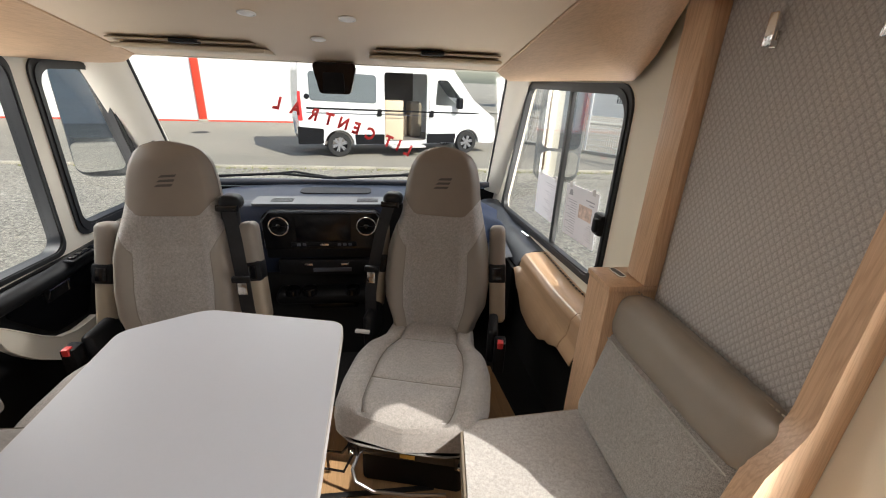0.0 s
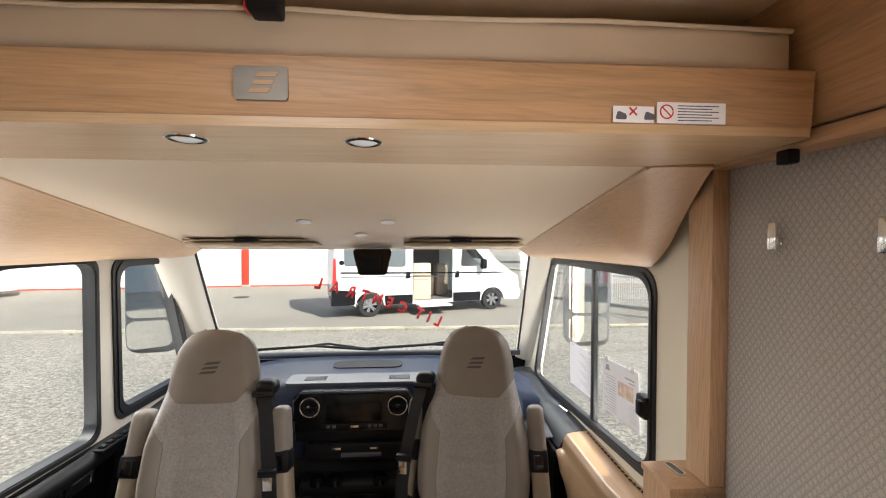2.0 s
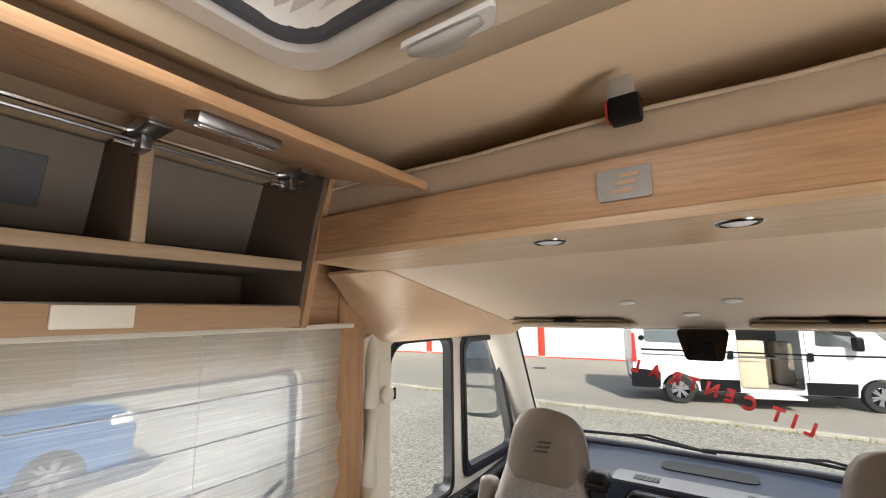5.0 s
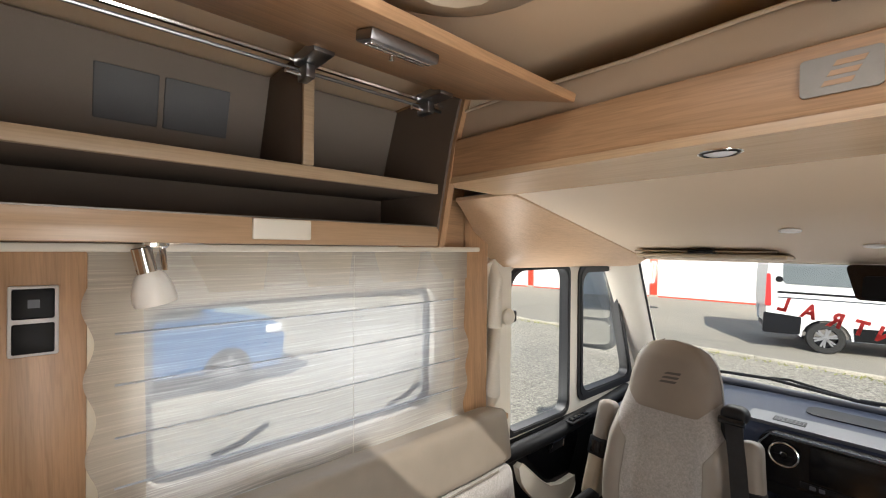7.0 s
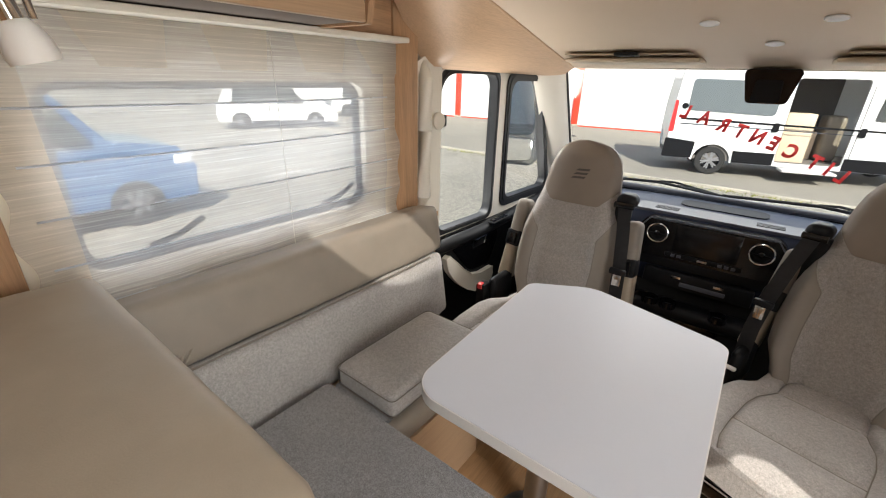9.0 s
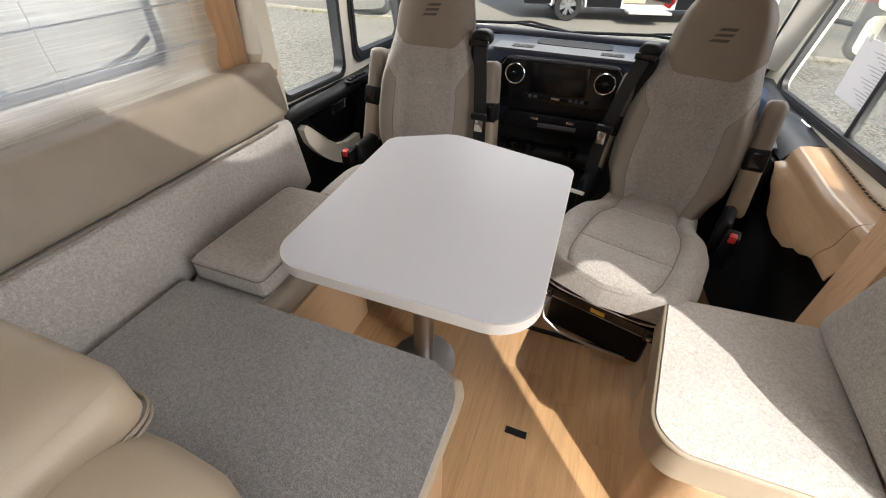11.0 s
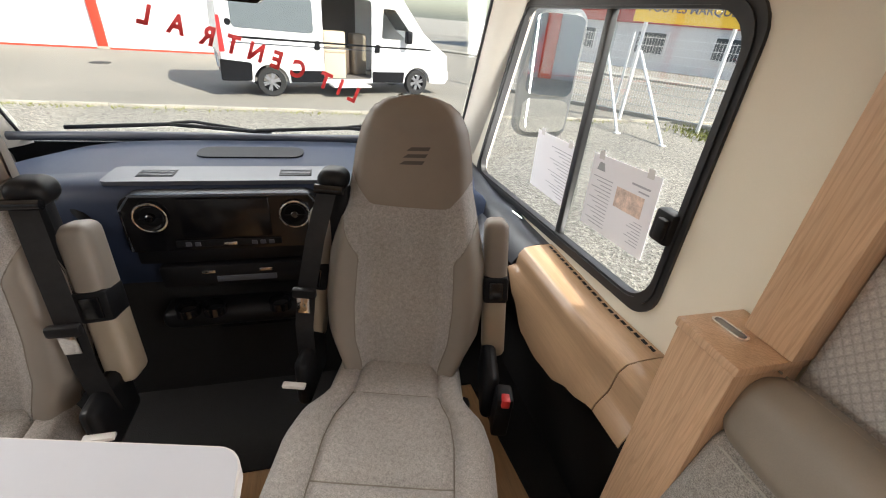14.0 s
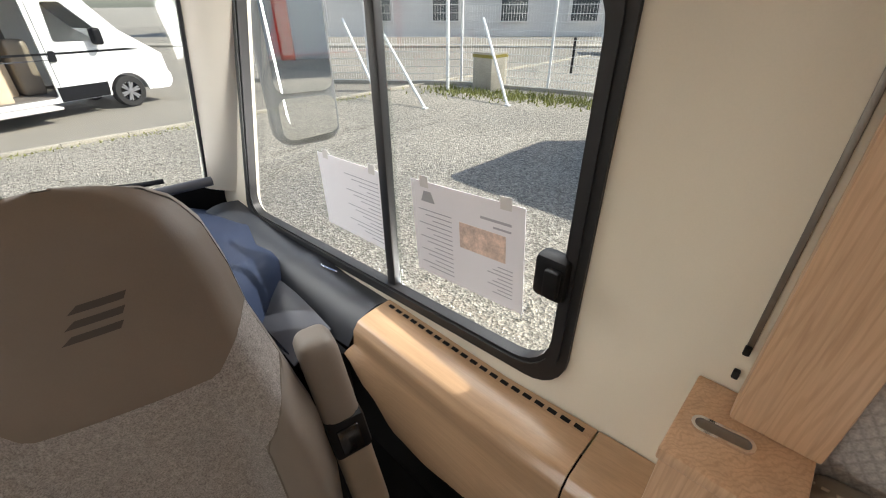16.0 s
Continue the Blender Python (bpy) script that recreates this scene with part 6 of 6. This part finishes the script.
for x, z in ((1.18, 1.22), (2.80, 1.20)):
    part("door_handle", P([rounded([(x - 0.10, z - 0.10), (x + 0.04, z - 0.10), (x + 0.04, z + 0.10), (x - 0.06, z + 0.10)], 0.03)], -0.03, 0.0, V), black, van, "black door handle")
part("door_gap", P([[(2.70, 0.45), (2.712, 0.45), (2.712, 2.2), (2.70, 2.2)]], -0.003, 0.0, V), black, van)
part("fuel_flap", lathe(bmesh.new(), [(0.07, 0), (0.07, 0.012)], 20, vm @ pose(-0.82, -0.002, 1.62, 90, 0, 0)), black, van)
hl_ = part("headlamp", P([rounded([(4.48, 1.10), (4.80, 0.98), (4.82, 1.12), (4.55, 1.30)], 0.03)], -0.012, 0.03, V), lens_mat, van, "clear headlamp")
mr = part("door_mirror", C((3.55, -0.26, 1.36), (3.72, -0.04, 1.68), 0.05, 0.0, m=vm), black, van, "black door mirror")
part("front_bumper", P([rounded([(4.52, 0.32), (4.95, 0.32), (5.06, 0.45), (5.06, 0.66), (4.60, 0.66)], 0.05)], -0.02, 1.99, V), van_white, van, "white front bumper")
part("door_step", B((1.42, -0.42, 0.27), (2.45, 0.02, 0.32), 0.01, 2, vm), white_edge, van, "white fold-out step")
part("cabinet_block", B((1.36, 0.10, 0.44), (1.92, 0.55, 1.55), 0.01, 2, vm), ply, van, "pale wood kitchen block")
part("inner_locker", B((1.95, 0.9, 0.44), (2.30, 1.5, 1.10), 0.01, 2, vm), ply, van)
part("inner_seat", C((2.35, 0.7, 0.44), (2.75, 1.2, 1.50), 0.08, 0.0, m=vm), leather_lt, van)
part("inner_window", P([rounded([(1.45, 1.6), (2.25, 1.6), (2.25, 2.1), (1.45, 2.1)], 0.05)], 1.90, 1.915, V), lens_mat, van)
part("tail_wall", B((-1.0, 0.05, 0.5), (-0.95, 1.92, 2.5), 0.0, 2, vm), van_white, van)
part("inner_bulkhead", B((-0.1, 0.05, 0.44), (1.25, 1.9, 2.4), 0.0, 2, vm), van_dark, van)
wheel(van, 0.0, 0.13, 0.345, vm)
wheel(van, 4.03, 0.13, 0.345, vm)
wheel(van, 0.0, 1.84, 0.345, vm)
wheel(van, 4.03, 1.84, 0.345, vm)
sp_ = thing("drain_cover", "round iron drain cover in the asphalt", "drain cover")
part("lid", lathe(bmesh.new(), [(0.30, 0), (0.30, 0.006), (0.26, 0.008)], 28, pose(-6.6, 15.5, GZ + 0.006)), tyre_mat, sp_)


def car(name, label, paint, m, length=4.2, height=1.45, width=1.7, group="", lift=0.0):
    c = thing(name, label, "car", group=group)
    L, H = length, height
    a1, a2 = 0.19 * L, 0.80 * L
    prof = [(0.02 * L, 0.30), (0.0, 0.62), (0.02 * L, 0.95), (0.12 * L, H * 0.96), (0.30 * L, H), (0.58 * L, H * 0.985), (0.76 * L, 1.02 + lift), (0.95 * L, 0.86 + lift), (1.0 * L, 0.55 + lift), (0.985 * L, 0.28), (a2 + 0.36, 0.26)]
    prof += [(a2 + 0.36 * math.cos(t), 0.30 + 0.36 * math.sin(t)) for t in [math.pi * k / 8 for k in range(9)]] + [(a1 + 0.36, 0.26)]
    prof += [(a1 + 0.36 * math.cos(t), 0.30 + 0.36 * math.sin(t)) for t in [math.pi * k / 8 for k in range(9)]]
    bm = plate(bmesh.new(), [prof], 0, width, lambda u, v, w: (u, w + (0.10 if v > 1.0 else 0) * (1 if w < width / 2 else -1) * min(1, (v - 1.0) / 0.35 if v > 1 else 0), v))
    for v in bm.verts:
        v.co = m @ v.co
    part("body", bm, paint, c, smooth=25)
    win = rounded([(0.13 * L, 0.98 + lift), (0.72 * L, 1.0 + lift), (0.58 * L, H * 0.94), (0.16 * L, H * 0.92)], 0.05)
    part("side_glass", P([win], -0.002, 0.12, lambda u, v, w: m @ Vector((u, w, v))), dark_glass, c, "dark side windows")
    part("front_glass", B((-0.02, 0.15, 0), (0.0, width - 0.15, 0.52), 0, 2, m @ pose(0.765 * L, 0, 1.03, 0, -46, 0)), dark_glass, c)
    part("head_lamp", C((0.93 * L, -0.01, 0.60 + lift), (0.99 * L, 0.2, 0.74 + lift), 0.03, 0.0, m=m), lens_mat, c)
    part("door_line", B((0.42 * L, -0.004, 0.35), (0.424 * L, 0.0, 0.97), 0, 2, m), black, c)
    part("sill", B((a1 + 0.38, -0.01, 0.22), (a2 - 0.38, 0.05, 0.34), 0.02, 2, m), black, c)
    for x in (a1, a2):
        wheel(c, x, 0.09, 0.31 + lift * 0.15, m, 0.18)
        wheel(c, x, width - 0.09, 0.31 + lift * 0.15, m, 0.18)
    return c


car("parked_car", "blue rounded car parked on the gravel beside the dinette window", car_blue, pose(-6.95, -3.18, GZ, 0, 0, 90), 4.4, 2.35, lift=0.22)
car("parked_car", "silver car parked across the street behind the fence", car_silver, pose(20.5, 8.8, GZ, 0, 0, -55), 4.2, 1.45)
car("parked_car", "white car parked far off in the yard", van_white, pose(-17, 6.2, GZ, 0, 0, 60), 4.6, 1.9, group="cars in the yard")
car("parked_car", "white car parked far off in the yard", van_white, pose(-19, 13.2, GZ, 0, 0, 40), 4.6, 1.9, group="cars in the yard")
cv = thing("caravan", "white caravan parked far off in the yard", "caravan")
part("body", P([rounded([(0, 0.5), (5.2, 0.5), (5.5, 1.4), (5.0, 2.5), (0.4, 2.5), (0, 1.6)], 0.25)], 0, 2.2, lambda u, v, w: pose(-24, 16, GZ, 0, 0, 25) @ Vector((u, w, v))), van_white, cv)
part("window", P([rounded([(2.9, 1.5), (4.4, 1.5), (4.4, 2.0), (2.9, 2.0)], 0.06)], -0.02, 0.02, lambda u, v, w: pose(-24, 16, GZ, 0, 0, 25) @ Vector((u, w, v))), dark_glass, cv)
wheel(cv, 2.6, 0.1, 0.32, pose(-24, 16, GZ, 0, 0, 25))

nb = thing("parked_motorhome", "white motorhome parked alongside, casting shade on the gravel", "motorhome")
nbm = pose(9.0, -5.6, GZ, 0, 0, 90)
part("body", P([rounded([(0, 0.35), (6.75, 0.35), (6.95, 1.1), (6.75, 2.75), (6.4, 2.9), (0, 2.9)], 0.15)], 0.0, 2.3, lambda p_, q_, r_: nbm @ Vector((p_, r_, q_))), van_white, nb)
part("windscreen", B((6.78, 0.2, 1.25), (6.90, 2.1, 2.1), 0.02, 2, nbm), dark_glass, nb)
for yy in (0.0, 2.28):
    part("side_window", B((3.0, yy - 0.01, 1.5), (4.4, yy + 0.03, 2.1), 0.005, 2, nbm), dark_glass, nb)
for wx in (1.4, 5.6):
    for wy in (0.12, 2.18):
        wheel(nb, wx, wy, 0.34, nbm)

# fence, struts, banner, concrete box
FP = [(5.6, 14.6), (7.1, 12.6), (8.6, 10.6), (10.3, 8.4), (11.0, 5.9), (11.6, 3.4), (12.2, 0.9), (12.8, -1.6)]
for (x0, y0), (x1, y1) in zip(FP, FP[1:]):
    fe = thing("fence", "white wire mesh fence bay with its post", "fence", group="yard fence")
    d = Vector((x1 - x0, y1 - y0, 0))
    n = d.normalized()
    part("post", B((-0.03, -0.03, 0), (0.03, 0.03, 2.15), 0.005, 1, pose(x0, y0, GZ, 0, 0, math.degrees(math.atan2(n.y, n.x)))), galv, fe)
    bm = bmesh.new()
    mf = pose(x0, y0, GZ, 0, 0, math.degrees(math.atan2(n.y, n.x)))
    k = int(d.length / 0.075)
    for i in range(1, k):
        box(bm, (i * 0.075 - 0.003, -0.003, 0.08), (i * 0.075 + 0.003, 0.003, 2.1), 0, 2, mf)
    part("vertical_wires", bm, galv, fe)
    bm = bmesh.new()
    for i in range(11):
        box(bm, (0, -0.006, 0.1 + i * 0.195), (d.length, 0.006, 0.112 + i * 0.195), 0, 2, mf)
    part("cross_wires", bm, galv, fe)
    part("concrete_foot", B((0, -0.06, -0.1), (d.length, 0.06, 0.10), 0.01, 1, mf), concrete, fe)
for (x, y), (tx, ty) in (((7.32, 6.84), (7.9, 9.2)), ((8.85, 5.63), (10.0, 7.4)), ((6.9, 7.9), (7.4, 9.9))):
    stt = thing("fence_strut", "white leaning strut bracing a sign post", "strut", group="white struts")
    part("bar", T([(x, y, GZ), (tx, ty, GZ + 1.75)], 0.035, 8), galv, stt)
    part("foot", B((x - 0.06, y - 0.06, GZ), (x + 0.06, y + 0.06, GZ + 0.03), 0.005, 1), galv, stt)
for x, y in ((7.9, 9.3), (9.3, 8.0)):
    po = thing("sign_post", "white steel sign post", "post", group="sign posts")
    part("pole", T([(x, y, GZ), (x, y, GZ + 4.2)], 0.045, 10), galv, po)
bn = thing("banner", "yellow banner with black capitals on the sign posts", "banner")
bmx = pose(8.55, 8.60, GZ + 2.76, 0, 0, math.degrees(math.atan2(8.0 - 9.3, 9.3 - 7.9)))
part("sheet", B((-1.25, -0.03, -0.38), (1.25, -0.02, 0.38), 0.004, 1, bmx), surface("yellow_banner", (0.80, 0.50, 0.04), 0.6, 0.03), bn)
part("white_band", B((-1.25, -0.036, 0.10), (1.25, -0.030, 0.36), 0.002, 1, bmx), paper, bn)
lettering("banner_text", "TOUTES MARQUES", 0.235, ink, bn, bmx @ pose(0, -0.040, -0.08, 90, 0, 0), "black capitals")
cb = thing("concrete_box", "low pale concrete service box by the fence", "box")
part("block", B((10.05, 7.1, GZ), (10.75, 7.75, GZ + 0.95), 0.02, 2), concrete, cb)
part("hazard_tape", B((10.04, 7.09, GZ + 0.82), (10.76, 7.76, GZ + 0.90)), surface("hazard_tape", (0.30, 0.24, 0.03), 0.6, 0.4, 25), cb)
# street buildings across the road
stb = thing("street_building", "grey and red street building with windows", "building")
smx = pose(14, 36, GZ, 0, 0, -50)
part("wall", B((0, 0, 0), (40, 8, 6.5), 0.02, 1, smx), facade_grey, stb, "grey rendered wall")
part("red_section", B((6, -0.15, 2.8), (22, 0, 6.5), 0.02, 1, smx), facade_red, stb, "red upper wall")
part("roof", B((-0.3, -0.4, 6.5), (40.3, 8.3, 6.9), 0.05, 1, smx), facade_grey, stb)
for i in range(8):
    wv = part("window", B((1.5 + i * 4.8, -0.18, 0.9), (3.6 + i * 4.8, -0.02, 2.4), 0.01, 1, smx), white_edge, stb)
    part("window_glass", B((1.65 + i * 4.8, -0.20, 1.0), (3.45 + i * 4.8, -0.17, 2.3), 0, 2, smx), dark_glass, wv)
solo("pavement", B((0, 4.2, GZ + 0.0), (60, 5.4, GZ + 0.12), 0.02, 2, pose(2, 30, 0, 0, 0, -50)), concrete, "pale pavement edge along the street", "pavement", kind="structure")
rbd = thing("yard_building", "plain grey clad building with a red corner post behind the motorhome", "building")
part("wall", B((-20, -26, GZ), (24, -17, 5.2), 0.02, 1), surface("grey_cladding", (0.45, 0.47, 0.46), 0.6, 0.05, 0.8), rbd, "grey clad wall")
part("corner_post", B((0.9, -17.4, GZ), (1.5, -16.9, 5.3), 0.02, 1), red_paint, rbd, "red corner post")
part("roof_edge", B((-20.2, -26.2, 5.2), (24.2, -16.8, 5.5), 0.02, 1), concrete, rbd)
bo = thing("bollard", "thin black street bollard", "bollard")
part("pole", T([(14.6, 7.2, GZ), (14.6, 7.2, GZ + 1.1)], 0.05, 10), black, bo)

# door mirrors of the motorhome
for s in (1, -1):
    mi = thing("door_mirror", "tall grey exterior mirror hanging beside the windscreen", "mirror", group="exterior mirrors")
    mm = pose(s * 1.56, 1.60, 1.07, 0, 0, -s * 14) @ Matrix.Diagonal((1.35, 1, 1.05, 1))
    part("housing", C((-0.125, -0.02, -0.33), (0.125, 0.16, 0.36), 0.075, 0.0, m=mm, cuts=10), surface("mirror_grey", (0.13, 0.135, 0.14), 0.35, 0.03), mi, "grey plastic housing")
    part("mirror_glass", P([rounded([(-0.10, -0.08), (0.10, -0.08), (0.10, 0.32), (-0.10, 0.32)], 0.04)], -0.030, -0.022, lambda u, v, w, mm=mm: mm @ Vector((u, w, v))), mirror_mat, mi, "main mirror glass")
    part("wide_glass", P([rounded([(-0.10, -0.29), (0.10, -0.27), (0.10, -0.10), (-0.10, -0.10)], 0.04)], -0.030, -0.022, lambda u, v, w, mm=mm: mm @ Vector((u, w, v))), mirror_mat, mi, "wide-angle glass")
    part("arm", T([mm @ Vector((0, 0.08, 0.30)), mm @ Vector((-s * 0.1, 0.05, 0.55)), (s * 1.12, 1.1, 1.75)], 0.03, 10), black, mi)
for k, (x0, x1) in enumerate(((-0.86, 0.02), (-0.05, 0.86))):
    wi = thing("wiper", "black windscreen wiper lying at the foot of the glass", "wiper", group="wipers")
    part("blade", T([(x0, 1.505, 0.765), (0.5 * (x0 + x1), 1.50, 0.79), (x1, 1.505, 0.755)], 0.010, 8), black, wi)
    part("wiper_arm", T([(x1, 1.53, 0.745), (0.6 * x1 + 0.4 * x0, 1.52, 0.80), (0.5 * (x0 + x1), 1.50, 0.795)], 0.008, 8), black, wi)

# papers taped to the side window
for k, (y0, y1, z0, z1, x, tilt, lab) in enumerate(((0.0, 0.286, 0.8245, 1.040, 1.0695, -4.2, "printed sales sheet with a small photo taped to the window"), (0.40, 0.68, 0.795, 1.005, 1.0795, -2, "white printed sheet taped behind the window"))):
    pp = thing("paper_sheet", lab, "paper", group="window papers")
    pm = pose(x, (y0 + y1) / 2, (z0 + z1) / 2, tilt, 0, 0)
    hw, hh = (y1 - y0) / 2, (z1 - z0) / 2
    part("sheet", B((-0.0005, -hw, -hh), (0.0005, hw, hh), 0, 2, pm), paper, pp)
    for cy in (-1, 1):
        part("tape", B((-0.0012, cy * (hw - 0.04) - 0.012, hh - 0.012), (-0.0004, cy * (hw - 0.04) + 0.012, hh + 0.012), 0, 2, pm), white_edge, pp)
    if k == 0:
        part("photo", B((-0.0012, -0.103, -0.011), (-0.0004, 0.009, 0.044), 0, 2, pm), photo, pp, "small orange photo")
        part("logo_shape", P([[(0.075, 0.065), (0.115, 0.065), (0.105, 0.088), (0.085, 0.088)]], -0.0012, -0.0004, lambda u, v, w, pm=pm: pm @ Vector((w, u, v))), surface("grey_ink", (0.35, 0.36, 0.38), 0.8), pp)
        part("heading_bar", B((-0.0012, -0.115, 0.066), (-0.0004, -0.045, 0.071), 0, 2, pm), ink_grey, pp)
        part("heading_bar", B((-0.0012, -0.115, 0.053), (-0.0004, -0.075, 0.057), 0, 2, pm), ink_grey, pp)
        for j in range(8):
            part("text_line", B((-0.0010, -0.12, -0.025 - j * 0.0085), (-0.0004, -0.085 + 0.012 * (j % 3), -0.0232 - j * 0.0085), 0, 2, pm), ink_grey, pp)
    for j in range(16):
        zz = (0.045 if k == 0 else 0.07) - j * 0.0105
        y_a, y_b = (0.03, 0.125 - 0.02 * (j % 3)) if k == 0 else (-0.12, 0.02 - 0.03 * (j % 4))
        if zz > -hh + 0.012:
            part("text_line", B((-0.0010, y_a, zz), (-0.0004, y_b, zz + 0.0022), 0, 2, pm), ink_grey, pp)

# red lettering on the windscreen, to be read from outside
for ch, x, z, a in (("L", 0.425, 0.996, 24), ("I", 0.365, 1.027, 22), ("T", 0.302, 1.054, 21), ("C", 0.196, 1.098, 18), ("E", 0.118, 1.131, 17), ("N", 0.045, 1.157, 15), ("T", -0.034, 1.180, 14),
                    ("R", -0.112, 1.205, 13), ("A", -0.205, 1.237, 12), ("L", -0.297, 1.262, 10)):
    ml = Matrix.Translation(WS(x, z, -0.002)) @ Matrix.Rotation(radians(90 - 31.6), 4, "X") @ Matrix.Rotation(radians(-a), 4, "Z") @ Matrix.Diagonal((-0.95, 1.25, 1, 1))
    lettering("letter", ch, 0.080, red_film, ws, ml, "red film capital letter")

# floor planks, seamed lengthwise
rnd = random.Random(11)
xw = 0.165
for i in range(13):
    y = -3.0 - rnd.uniform(0, 0.7)
    while y < 0.395:
        y2 = min(0.395, y + 0.95)
        lo_y = max(-2.99, y)
        if y2 - lo_y > 0.02:
            part("plank", B((-1.09 + i * xw + 0.0002, lo_y + 0.0002, -0.006), (-1.09 + (i + 1) * xw - 0.0002, y2 - 0.0002, 0.0), 0.0003, 1), floor_wood, floor)
        y = y2

# stand every thing's empty on its base
for ob in list(scene.objects):
    if ob.type == "EMPTY" and ob.parent is None and ob.matrix_basis == Matrix.Identity(4) and ob.children:
        pts = [Vector(c) for k in ob.children_recursive if k.type == "MESH" for c in k.bound_box]
        lo = [min(p[i] for p in pts) for i in range(3)]
        hi = [max(p[i] for p in pts) for i in range(3)]
        at = Vector(((lo[0] + hi[0]) / 2, (lo[1] + hi[1]) / 2, lo[2]))
        ob.matrix_basis = Matrix.Translation(at)
        for k in ob.children:
            k.matrix_parent_inverse = Matrix.Translation(-at)
